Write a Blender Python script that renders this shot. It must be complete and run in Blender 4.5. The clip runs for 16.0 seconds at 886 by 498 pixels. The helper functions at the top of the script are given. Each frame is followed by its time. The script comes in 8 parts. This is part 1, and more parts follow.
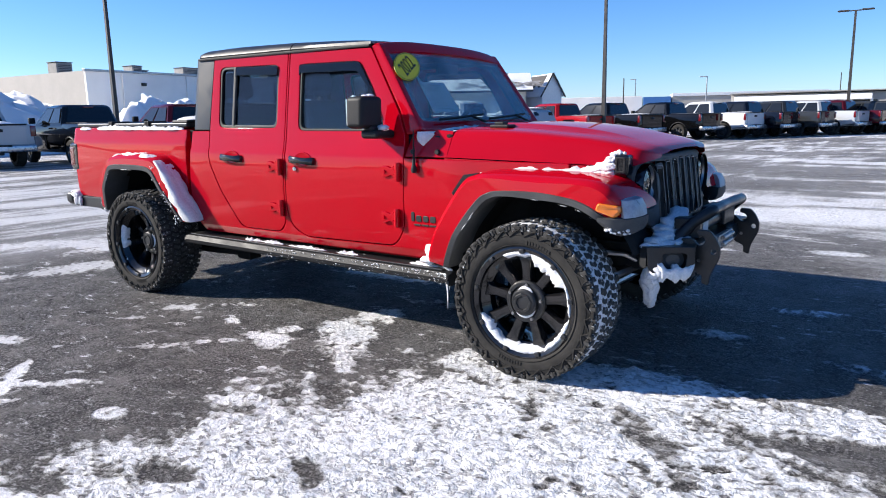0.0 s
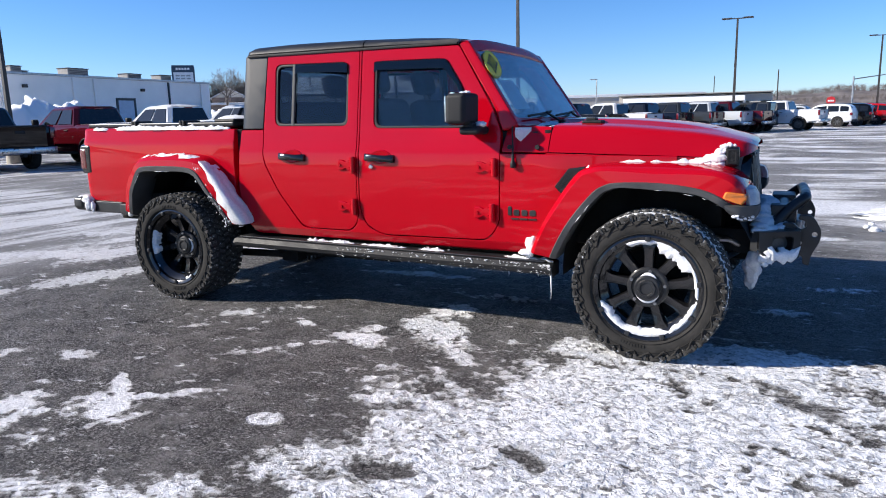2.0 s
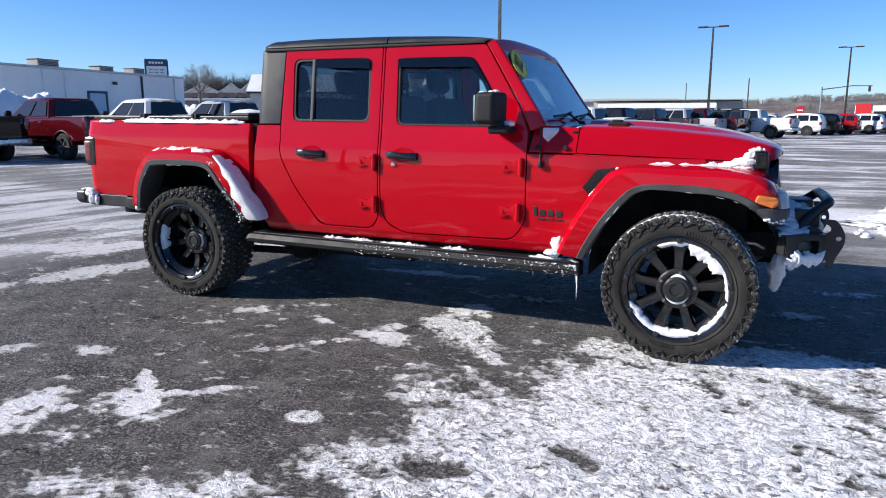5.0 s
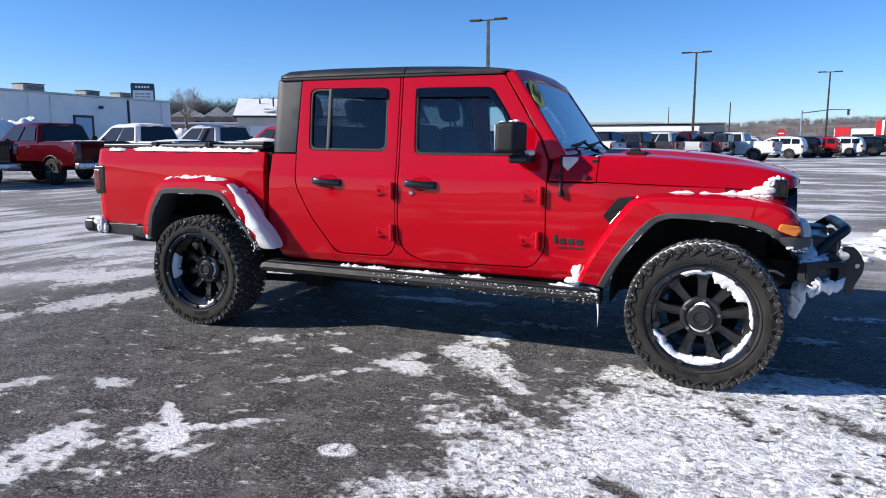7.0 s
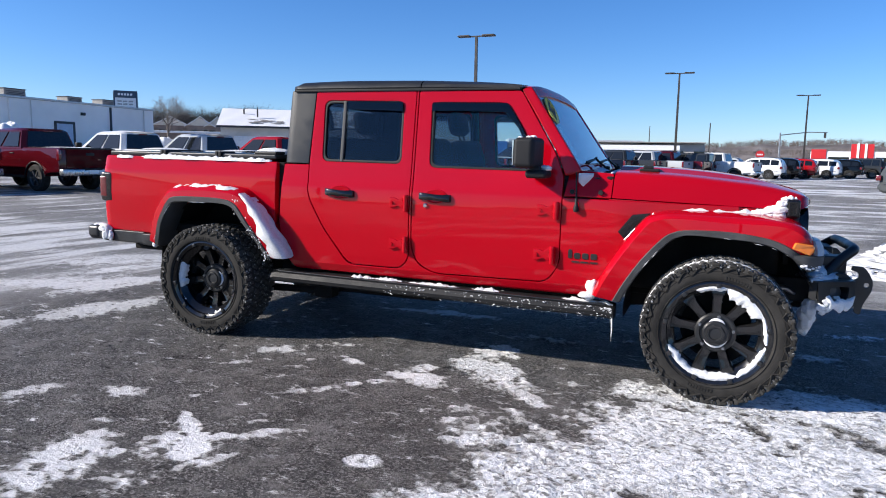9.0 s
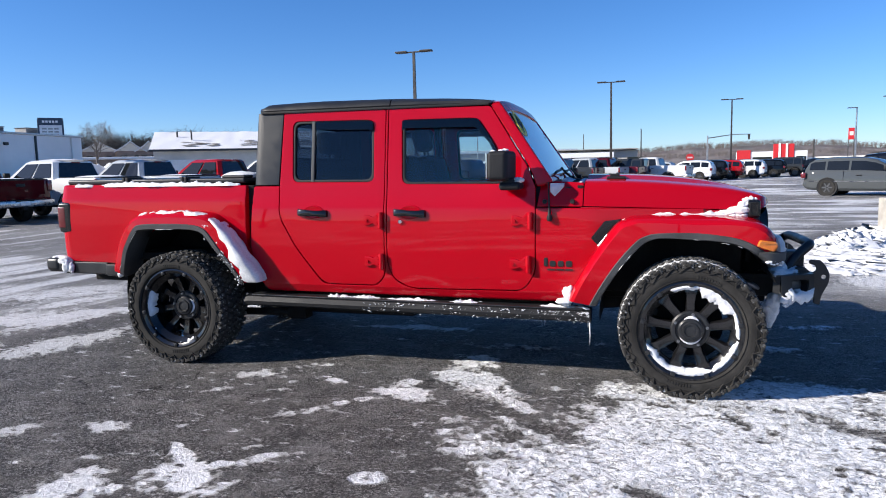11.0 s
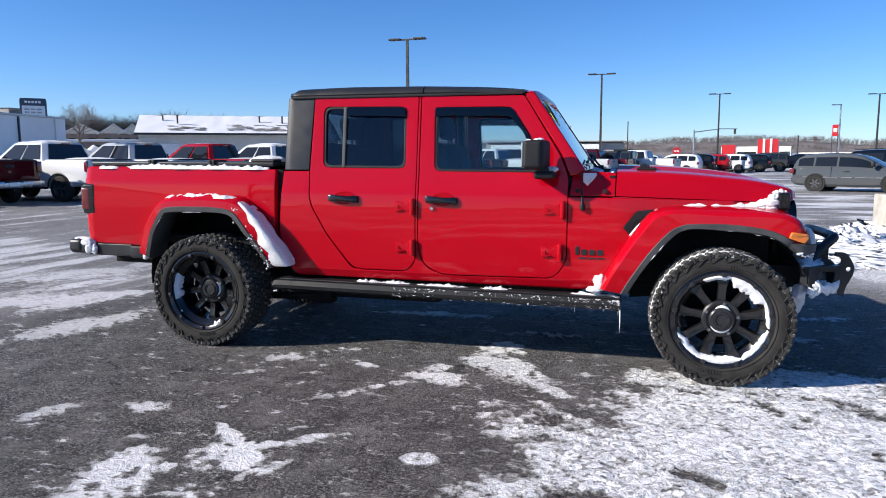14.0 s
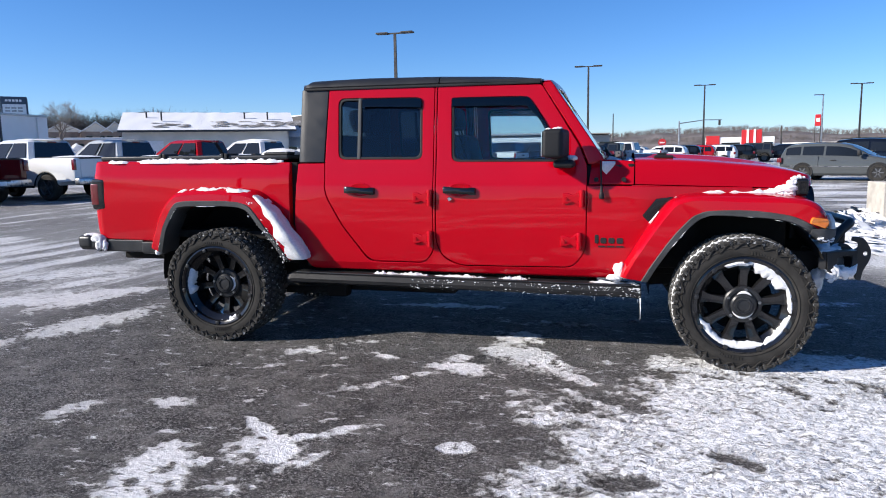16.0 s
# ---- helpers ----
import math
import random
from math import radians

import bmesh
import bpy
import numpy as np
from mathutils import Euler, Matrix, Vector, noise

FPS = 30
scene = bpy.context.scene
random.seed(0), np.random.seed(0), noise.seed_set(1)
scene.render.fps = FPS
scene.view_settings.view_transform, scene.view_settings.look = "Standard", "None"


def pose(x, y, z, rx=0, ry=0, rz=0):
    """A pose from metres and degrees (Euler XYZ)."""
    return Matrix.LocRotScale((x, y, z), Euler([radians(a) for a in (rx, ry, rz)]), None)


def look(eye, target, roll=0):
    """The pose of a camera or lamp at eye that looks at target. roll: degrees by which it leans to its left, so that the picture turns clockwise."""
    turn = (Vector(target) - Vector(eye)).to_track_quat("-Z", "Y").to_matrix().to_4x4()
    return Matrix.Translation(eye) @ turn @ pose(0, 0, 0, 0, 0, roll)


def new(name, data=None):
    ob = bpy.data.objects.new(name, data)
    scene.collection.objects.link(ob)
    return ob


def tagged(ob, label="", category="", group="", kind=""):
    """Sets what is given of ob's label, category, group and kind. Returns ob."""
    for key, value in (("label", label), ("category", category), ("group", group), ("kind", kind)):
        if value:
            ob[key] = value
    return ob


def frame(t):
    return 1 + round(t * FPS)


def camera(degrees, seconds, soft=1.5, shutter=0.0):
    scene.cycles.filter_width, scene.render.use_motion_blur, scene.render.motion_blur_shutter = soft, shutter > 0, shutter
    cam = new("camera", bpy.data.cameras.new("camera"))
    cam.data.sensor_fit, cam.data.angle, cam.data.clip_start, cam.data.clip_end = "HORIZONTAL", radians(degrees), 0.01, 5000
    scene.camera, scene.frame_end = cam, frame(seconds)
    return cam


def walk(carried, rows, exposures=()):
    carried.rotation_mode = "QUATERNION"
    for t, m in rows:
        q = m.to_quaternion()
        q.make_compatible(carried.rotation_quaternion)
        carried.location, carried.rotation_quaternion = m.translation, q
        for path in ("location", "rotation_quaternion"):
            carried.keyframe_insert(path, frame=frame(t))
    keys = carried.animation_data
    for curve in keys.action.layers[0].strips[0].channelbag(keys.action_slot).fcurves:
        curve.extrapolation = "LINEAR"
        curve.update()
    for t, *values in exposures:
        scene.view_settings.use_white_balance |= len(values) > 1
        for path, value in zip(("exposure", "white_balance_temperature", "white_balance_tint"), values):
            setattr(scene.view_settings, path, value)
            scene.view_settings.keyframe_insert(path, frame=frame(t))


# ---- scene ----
cam = camera(64.8, 16.0, 1.0)
PATH = [
    (0, (5.174, -2.952, 1.314), (4.008, -1.37, 0.947), -1.1),
    (0.5, (4.861, -3.167, 1.28), (3.794, -1.519, 0.898), -0.7),
    (1, (4.544, -3.396, 1.291), (3.552, -1.698, 0.925), 0.8),
    (1.5, (4.269, -3.603, 1.305), (3.36, -1.858, 0.946), -1.6),
    (2, (4.207, -3.645, 1.305), (3.29, -1.906, 0.938), -1.4),
    (2.5, (4.161, -3.671, 1.3), (3.247, -1.932, 0.926), -1.0),
    (3, (4.12, -3.695, 1.297), (3.213, -1.953, 0.921), -0.6),
    (3.5, (4.072, -3.716, 1.289), (3.171, -1.97, 0.916), -0.3),
    (6, (3.816, -3.817, 1.311), (3.006, -2.022, 0.964), -0.4),
    (6.5, (3.769, -3.838, 1.324), (2.959, -2.038, 1.002), -0.5),
    (7, (3.724, -3.864, 1.331), (2.912, -2.061, 1.029), -0.2),
    (7.5, (3.678, -3.889, 1.334), (2.866, -2.086, 1.038), 0.3),
    (8, (3.632, -3.913, 1.333), (2.826, -2.106, 1.042), 0.7),
    (8.5, (3.586, -3.943, 1.33), (2.799, -2.126, 1.051), 0.9),
    (9, (3.539, -3.974, 1.326), (2.776, -2.144, 1.064), 1.0),
    (9.5, (3.49, -4.007, 1.329), (2.773, -2.156, 1.081), 0.8),
    (10, (3.447, -4.042, 1.331), (2.771, -2.173, 1.109), -0.2),
    (12.5, (3.215, -4.194, 1.344), (2.644, -2.293, 1.099), -1.4),
    (13, (3.17, -4.216, 1.345), (2.592, -2.318, 1.095), -1.3),
    (13.5, (3.122, -4.237, 1.339), (2.547, -2.338, 1.088), -0.8),
    (14, (3.074, -4.251, 1.331), (2.507, -2.349, 1.077), -0.3),
    (14.5, (3.026, -4.268, 1.323), (2.472, -2.363, 1.067), -0.1),
    (15, (2.977, -4.278, 1.313), (2.424, -2.373, 1.056), -0.2),
    (15.5, (2.922, -4.29, 1.307), (2.378, -2.384, 1.047), -0.6),
    (16, (2.868, -4.305, 1.308), (2.339, -2.395, 1.038), -1.0),
]
walk(cam, [(t, look(eye, target, roll)) for t, eye, target, roll in PATH], ((0.0, 1.0), (1.5, 0.9), (4.0, 0.79), (16.0, 0.78)))

# ---- world and sun ----
SUN_AZ, SUN_EL = 31.0, 28.5          # the way the light travels from +x towards +y, and its height
world = bpy.data.worlds.new("sky")
scene.world = world
world.use_nodes = True
wn = world.node_tree.nodes
sky = wn.new("ShaderNodeTexSky")
sky.sky_type = "NISHITA"
sky.sun_disc = False
sky.sun_elevation = radians(SUN_EL)
sky.sun_rotation = radians(180 + 90 - SUN_AZ)
sky.altitude = 1800
sky.air_density, sky.dust_density, sky.ozone_density = 1.0, 1.15, 4.4
wn["Background"].inputs["Strength"].default_value = 0.092
deep = wn.new("ShaderNodeMix")
deep.data_type, deep.blend_type = "RGBA", "MULTIPLY"
deep.inputs[0].default_value = 1.0
deep.inputs[7].default_value = (0.865, 0.91, 1.06, 1)
rich = wn.new("ShaderNodeHueSaturation")
rich.inputs["Saturation"].default_value = 1.19
world.node_tree.links.new(sky.outputs["Color"], rich.inputs["Color"])
world.node_tree.links.new(rich.outputs["Color"], deep.inputs[6])
world.node_tree.links.new(deep.outputs[2], wn["Background"].inputs["Color"])

sun_data = bpy.data.lights.new("sun", "SUN")
sun_data.energy, sun_data.angle, sun_data.color = 4.8, radians(0.5), (1.0, 0.93, 0.84)
ca, ce = math.cos(radians(SUN_AZ)), math.cos(radians(SUN_EL))
way = Vector((ca * ce, math.sin(radians(SUN_AZ)) * ce, -math.sin(radians(SUN_EL))))
sun = new("sun", sun_data)
sun.matrix_world = look((-20, -8, 9), Vector((-20, -8, 9)) + way)


# ---- materials ----
def shader(name):
    m = bpy.data.materials.new(name)
    m.use_nodes = True
    t = m.node_tree
    return m, t, t.nodes["Principled BSDF"]


def link(t, a, b):
    t.links.new(a, b)


def noise_node(t, scale, detail=4.0, rough=0.55, coords=None, stretch=None):
    n = t.nodes.new("ShaderNodeTexNoise")
    n.inputs["Scale"].default_value, n.inputs["Detail"].default_value, n.inputs["Roughness"].default_value = scale, detail, rough
    if coords is None:
        coords = t.nodes.new("ShaderNodeTexCoord").outputs["Object"]
    if stretch is not None:
        mp = t.nodes.new("ShaderNodeMapping")
        mp.inputs["Scale"].default_value = stretch[0]
        mp.inputs["Rotation"].default_value = (0, 0, radians(stretch[1]))
        link(t, coords, mp.inputs["Vector"])
        coords = mp.outputs["Vector"]
    link(t, coords, n.inputs["Vector"])
    return n.outputs["Fac"]


def ramp(t, fac, lo, hi, a=0.0, b=1.0):
    r = t.nodes.new("ShaderNodeMapRange")
    r.interpolation_type = "SMOOTHSTEP"
    for k, v in zip(("From Min", "From Max", "To Min", "To Max"), (lo, hi, a, b)):
        r.inputs[k].default_value = v
    link(t, fac, r.inputs["Value"])
    return r.outputs["Result"]


def calc(t, op, a, b, clamp=False):
    n = t.nodes.new("ShaderNodeMath")
    n.operation, n.use_clamp = op, clamp
    for i, v in enumerate((a, b)):
        if isinstance(v, (int, float)):
            n.inputs[i].default_value = v
        else:
            link(t, v, n.inputs[i])
    return n.outputs[0]


def blend(t, fac, a, b):
    n = t.nodes.new("ShaderNodeMix")
    n.data_type = "RGBA"
    if isinstance(fac, (int, float)):
        n.inputs[0].default_value = fac
    else:
        link(t, fac, n.inputs[0])
    for i, v in ((6, a), (7, b)):
        if isinstance(v, tuple):
            n.inputs[i].default_value = (*v[:3], 1)
        else:
            link(t, v, n.inputs[i])
    return n.outputs[2]


def relief(t, bsdf, height, strength=0.3, distance=0.01):
    b = t.nodes.new("ShaderNodeBump")
    b.inputs["Strength"].default_value, b.inputs["Distance"].default_value = strength, distance
    link(t, height, b.inputs["Height"])
    link(t, b.outputs["Normal"], bsdf.inputs["Normal"])


def plain(name, colour, rough=0.5, metal=0.0, vary=0.25, scale=6.0, bump=0.15, grain=60.0, coat=0.0, spec=0.5):
    """A surface with grain and soft stains at two scales."""
    m, t, b = shader(name)
    co = t.nodes.new("ShaderNodeTexCoord").outputs["Object"]
    big, fine = noise_node(t, scale, 5, 0.6, co), noise_node(t, grain, 4, 0.6, co)
    dark = tuple(c * (1 - vary) for c in colour)
    light = tuple(min(1, c * (1 + 0.5 * vary)) for c in colour)
    col = blend(t, ramp(t, big, 0.3, 0.7), dark, light)
    link(t, blend(t, ramp(t, fine, 0.45, 0.75, 0, 0.35), col, dark), b.inputs["Base Color"])
    link(t, ramp(t, big, 0.3, 0.7, max(0.02, rough - 0.08), min(1, rough + 0.08)), b.inputs["Roughness"])
    b.inputs["Metallic"].default_value = metal
    b.inputs["Coat Weight"].default_value = coat
    b.inputs["Specular IOR Level"].default_value = spec
    if bump:
        relief(t, b, fine, bump, 0.004)
    return m


def paint(name, colour, dirt=0.12):
    """Car paint under clear lacquer, with a thin film of road salt."""
    m, t, b = shader(name)
    co = t.nodes.new("ShaderNodeTexCoord").outputs["Object"]
    big, fine = noise_node(t, 2.2, 6, 0.65, co), noise_node(t, 140, 3, 0.6, co)
    film = calc(t, "MULTIPLY", ramp(t, big, 0.45, 0.8, 0, dirt), ramp(t, fine, 0.4, 0.7))
    link(t, blend(t, film, colour, (0.5, 0.47, 0.45)), b.inputs["Base Color"])
    b.inputs["Roughness"].default_value = 0.4
    b.inputs["Specular IOR Level"].default_value = 0.0
    b.inputs["Coat Weight"].default_value = 0.7
    link(t, ramp(t, big, 0.35, 0.8, 0.01, 0.04), b.inputs["Coat Roughness"])
    relief(t, b, noise_node(t, 1.3, 1, 0.4, co), 0.11, 0.03)
    return m


def glass(name, tint, gloss=1.0, film=0.0):
    """A thin pane: it lets tinted light straight through and mirrors by Fresnel."""
    m = bpy.data.materials.new(name)
    m.use_nodes = True
    t = m.node_tree
    t.nodes.clear()
    out = t.nodes.new("ShaderNodeOutputMaterial")
    clear, mirror, mix = t.nodes.new("ShaderNodeBsdfTransparent"), t.nodes.new("ShaderNodeBsdfGlossy"), t.nodes.new("ShaderNodeMixShader")
    clear.inputs["Color"].default_value = (*tint, 1)
    mirror.inputs["Roughness"].default_value = 0.015
    lw = t.nodes.new("ShaderNodeLayerWeight")
    lw.inputs["Blend"].default_value = 0.5
    rise = calc(t, "POWER", lw.outputs["Facing"], 5.0)
    link(t, calc(t, "MULTIPLY", calc(t, "ADD", calc(t, "MULTIPLY", rise, 0.9), 0.045), gloss, True), mix.inputs[0])
    body = clear.outputs[0]
    # pale frost film; it also puts the windscreen's sky sheen into diffuse colour
    if film:
        dust, m2 = t.nodes.new("ShaderNodeBsdfDiffuse"), t.nodes.new("ShaderNodeMixShader")
        dust.inputs["Color"].default_value = (0.75, 0.78, 0.8, 1)
        link(t, ramp(t, noise_node(t, 5, 6, 0.65), 0.35, 0.75, film * 0.4, film * 1.5), m2.inputs[0])
        link(t, body, m2.inputs[1]), link(t, dust.outputs[0], m2.inputs[2])
        body = m2.outputs[0]
    link(t, body, mix.inputs[1]), link(t, mirror.outputs[0], mix.inputs[2])
    link(t, mix.outputs[0], out.inputs["Surface"])
    return m


def snow_material(name):
    m, t, b = shader(name)
    co = t.nodes.new("ShaderNodeTexCoord").outputs["Object"]
    big, fine = noise_node(t, 9, 6, 0.6, co), noise_node(t, 90, 5, 0.7, co)
    link(t, blend(t, ramp(t, fine, 0.3, 0.75), (0.6, 0.615, 0.64), (0.8, 0.8, 0.81)), b.inputs["Base Color"])
    b.inputs["Roughness"].default_value = 0.75
    relief(t, b, calc(t, "ADD", big, calc(t, "MULTIPLY", fine, 0.4)), 0.6, 0.02)
    return m


RED = paint("red_lacquer", (0.39, 0.0012, 0.009), 0.01)
BLACK = plain("black_plastic", (0.014, 0.0145, 0.016), 0.55, vary=0.3, bump=0.2, grain=250, spec=0.25)
TRIM = plain("grey_textured_plastic", (0.06, 0.063, 0.066), 0.6, vary=0.35, bump=0.3, grain=220, spec=0.3)
HARDTOP = plain("black_hardtop", (0.016, 0.017, 0.019), 0.38, vary=0.08, bump=0.1, grain=300, spec=0.35)
GLOSSBLACK = plain("gloss_black", (0.008, 0.008, 0.009), 0.14, vary=0.2, bump=0.0, coat=0.35, spec=0.4)
SATIN = plain("satin_black_steel", (0.02, 0.021, 0.023), 0.38, metal=0.2, vary=0.4, bump=0.15, grain=120)
RUBBER = plain("tyre_rubber", (0.03, 0.0285, 0.0265), 0.8, vary=0.45, scale=9, bump=0.35, grain=90, spec=0.2)

UNDER = plain("dirty_underbody", (0.018, 0.0175, 0.017), 0.85, vary=0.5, bump=0.3, spec=0.15)
CHROME = plain("chrome", (0.75, 0.76, 0.78), 0.14, metal=1.0, vary=0.08, bump=0.0)
GUNMETAL = plain("dull_gunmetal", (0.16, 0.165, 0.175), 0.32, metal=0.9, vary=0.2, bump=0.05)
STEEL = plain("dull_steel", (0.35, 0.35, 0.36), 0.35, metal=1.0, vary=0.3, bump=0.1)
CLOTH = plain("dark_seat_cloth", (0.03, 0.032, 0.036), 0.9, vary=0.2, bump=0.3, grain=200, spec=0.1)
SNOW = snow_material("packed_snow")


def dusted_rubber(name, low, high, most):
    """Tread rubber with snow dust stuck to it."""
    m, t, b = shader(name)
    co = t.nodes.new("ShaderNodeTexCoord").outputs["Object"]
    dust, fine = noise_node(t, 38, 5, 0.7, co), noise_node(t, 160, 3, 0.6, co)
    rub = blend(t, fine, (0.02, 0.02, 0.019), (0.05, 0.048, 0.045))
    link(t, blend(t, ramp(t, dust, low, high, 0, most), rub, (0.66, 0.67, 0.68)), b.inputs["Base Color"])
    b.inputs["Roughness"].default_value = 0.85
    relief(t, b, dust, 0.4, 0.004)
    return m


TREAD = dusted_rubber("snow_dusted_tread", 0.56, 0.68, 0.7)
GROOVE = dusted_rubber("snow_packed_groove", 0.34, 0.50, 1.0)
PANE = glass("window_glass", (0.84, 0.9, 0.92), 0.9)
DARKPANE = glass("tinted_window_glass", (0.34, 0.38, 0.42), 1.0)
SCREEN = glass("windscreen_glass", (0.78, 0.86, 0.86), 1.4, 0.13)
LENS = glass("lamp_lens", (0.8, 0.85, 0.88), 1.5)
SMOKE = glass("smoked_visor", (0.16, 0.165, 0.17), 1.0)
AMBER = plain("amber_lens", (0.75, 0.2, 0.02), 0.2, vary=0.2, bump=0.0, coat=0.8)
REDLENS = plain("red_lens", (0.13, 0.004, 0.007), 0.18, vary=0.3, bump=0.0, coat=0.8)
WHITE = plain("white_paint", (0.78, 0.78, 0.78), 0.35, vary=0.08, coat=0.5, bump=0.0)
YELLOW = plain("yellow_sticker", (0.82, 0.66, 0.02), 0.5, vary=0.08, bump=0.0)
INK = plain("black_ink", (0.012, 0.012, 0.012), 0.5, bump=0.0)
PAPER = plain("white_paper", (0.8, 0.82, 0.82), 0.7, vary=0.05, bump=0.0)
PRINT = plain("faint_print", (0.5, 0.53, 0.55), 0.8, vary=0.1, bump=0.0)
LAMPGREY = plain("grey_lamp_glass", (0.1, 0.105, 0.112), 0.2, vary=0.2, bump=0.0, spec=0.25)
FROSTED = plain("frosted_lamp_glass", (0.34, 0.36, 0.4), 0.35, vary=0.35, scale=14, bump=0.1, grain=90, spec=0.4)
CONCRETE = plain("concrete", (0.42, 0.39, 0.34), 0.9, vary=0.25, scale=5, bump=0.4, grain=70)


# ---- mesh helpers ----
def part(name, bm, material, parent, label="", sharp=32.0):
    """Links a bmesh, or a finished mesh, as one mesh object under a thing or under a part."""
    if isinstance(bm, bpy.types.Mesh):
        me = bm
    else:
        me = bpy.data.meshes.new(name)
        bmesh.ops.recalc_face_normals(bm, faces=bm.faces)
        bm.to_mesh(me)
        bm.free()
        if sharp:
            me.shade_smooth()
            me.set_sharp_from_angle(angle=radians(sharp))
    if not me.materials:
        me.materials.append(material)
    ob = new(name, me)
    if sharp and not isinstance(bm, bpy.types.Mesh):
        wn_mod = ob.modifiers.new("even_normals", "WEIGHTED_NORMAL")
        wn_mod.keep_sharp = True
    ob.parent = parent
    if label:
        ob["label"] = label
    return ob


def thing(name, m, label, category, group="", kind=""):
    e = new(name)
    e.empty_display_size = 0.2
    e.matrix_world = m
    return tagged(e, label, category, group, kind)


def box(bm, lo, hi, bevel=0.0, segs=2, m=None):
    """A box from corner to corner with rounded edges, added to bm."""
    b = bmesh.new()
    bmesh.ops.create_cube(b, size=1)
    for v in b.verts:
        v.co = Vector([lo[i] + (v.co[i] + 0.5) * (hi[i] - lo[i]) for i in range(3)])
    if bevel:
        bmesh.ops.bevel(b, geom=list(b.edges), offset=bevel, segments=segs, affect="EDGES", profile=0.5)
    return join(bm, b, m)


def join(bm, b, m=None):
    if m is not None:
        bmesh.ops.transform(b, matrix=m, verts=b.verts)
    me = bpy.data.meshes.new("tmp")
    b.to_mesh(me)
    b.free()
    bm.from_mesh(me)
    bpy.data.meshes.remove(me)
    return bm


def tube(bm, pts, radius, sides=10, caps=True):
    """A round bar along a line of points; radius is one number or one a point."""
    pts = [Vector(p) for p in pts]
    rings, n = [], len(pts)
    for i, p in enumerate(pts):
        d = (pts[min(i + 1, n - 1)] - pts[max(i - 1, 0)]).normalized()
        side = d.cross(Vector((0, 0, 1)) if abs(d.z) < 0.9 else Vector((1, 0, 0))).normalized()
        up = side.cross(d)
        r = radius[i] if isinstance(radius, (list, tuple)) else radius
        rings.append([bm.verts.new(p + r * (math.cos(a) * side + math.sin(a) * up)) for a in (k * math.tau / sides for k in range(sides))])
    for a, b in zip(rings, rings[1:]):
        for k in range(sides):
            bm.faces.new((a[k], a[(k + 1) % sides], b[(k + 1) % sides], b[k]))
    if caps:
        bm.faces.new(rings[0]), bm.faces.new(rings[-1])
    return bm


def spin(bm, profile, steps=64, axis="y", centre=(0, 0, 0), close=False, arc=(0, math.tau)):
    """Turns a line of (radius, height) points about an axis through centre."""
    full = abs(arc[1] - arc[0] - math.tau) < 1e-6
    count = steps if full else steps + 1
    rings = []
    for k in range(count):
        a = arc[0] + (arc[1] - arc[0]) * k / steps
        c, s = math.cos(a), math.sin(a)
        rings.append([bm.verts.new(Vector(centre) + Vector((r * c, h, r * s) if axis == "y" else (r * c, r * s, h) if axis == "z" else (h, r * c, r * s))) for r, h in profile])
    pairs = list(zip(rings, rings[1:] + (rings[:1] if full else [])))
    if not full:
        pairs = list(zip(rings, rings[1:]))
    m = len(profile)
    for a, b in pairs:
        for j in range(m if close else m - 1):
            bm.faces.new((a[j], a[(j + 1) % m], b[(j + 1) % m], b[j]))
    return bm


def loft(bm, rows, closed=False, caps=False):
    """Faces between rows of points of one length."""
    vs = [[bm.verts.new(p) for p in row] for row in rows]
    m = len(vs[0])
    for a, b in zip(vs, vs[1:]):
        for j in range(m if closed else m - 1):
            bm.faces.new((a[j], a[(j + 1) % m], b[(j + 1) % m], b[j]))
    if caps:
        bm.faces.new(vs[0]), bm.faces.new(vs[-1])
    return bm


def rounded(pts, r=0.03, n=4):
    """A polygon with its corners rounded; a point may carry a radius of its own."""
    out, k = [], len(pts)
    for i, p in enumerate(pts):
        rad = p[2] if len(p) > 2 else r
        c, a, b = Vector(p[:2]), Vector(pts[i - 1][:2]), Vector(pts[(i + 1) % k][:2])
        u, v = (a - c), (b - c)
        d = min(rad, 0.45 * u.length, 0.45 * v.length)
        if d < 1e-4:
            out.append(tuple(c))
            continue
        s, e = c + u.normalized() * d, c + v.normalized() * d
        for j in range(n + 1):
            f = j / n
            out.append(tuple((1 - f) ** 2 * s + 2 * f * (1 - f) * c + f * f * e))
    return out


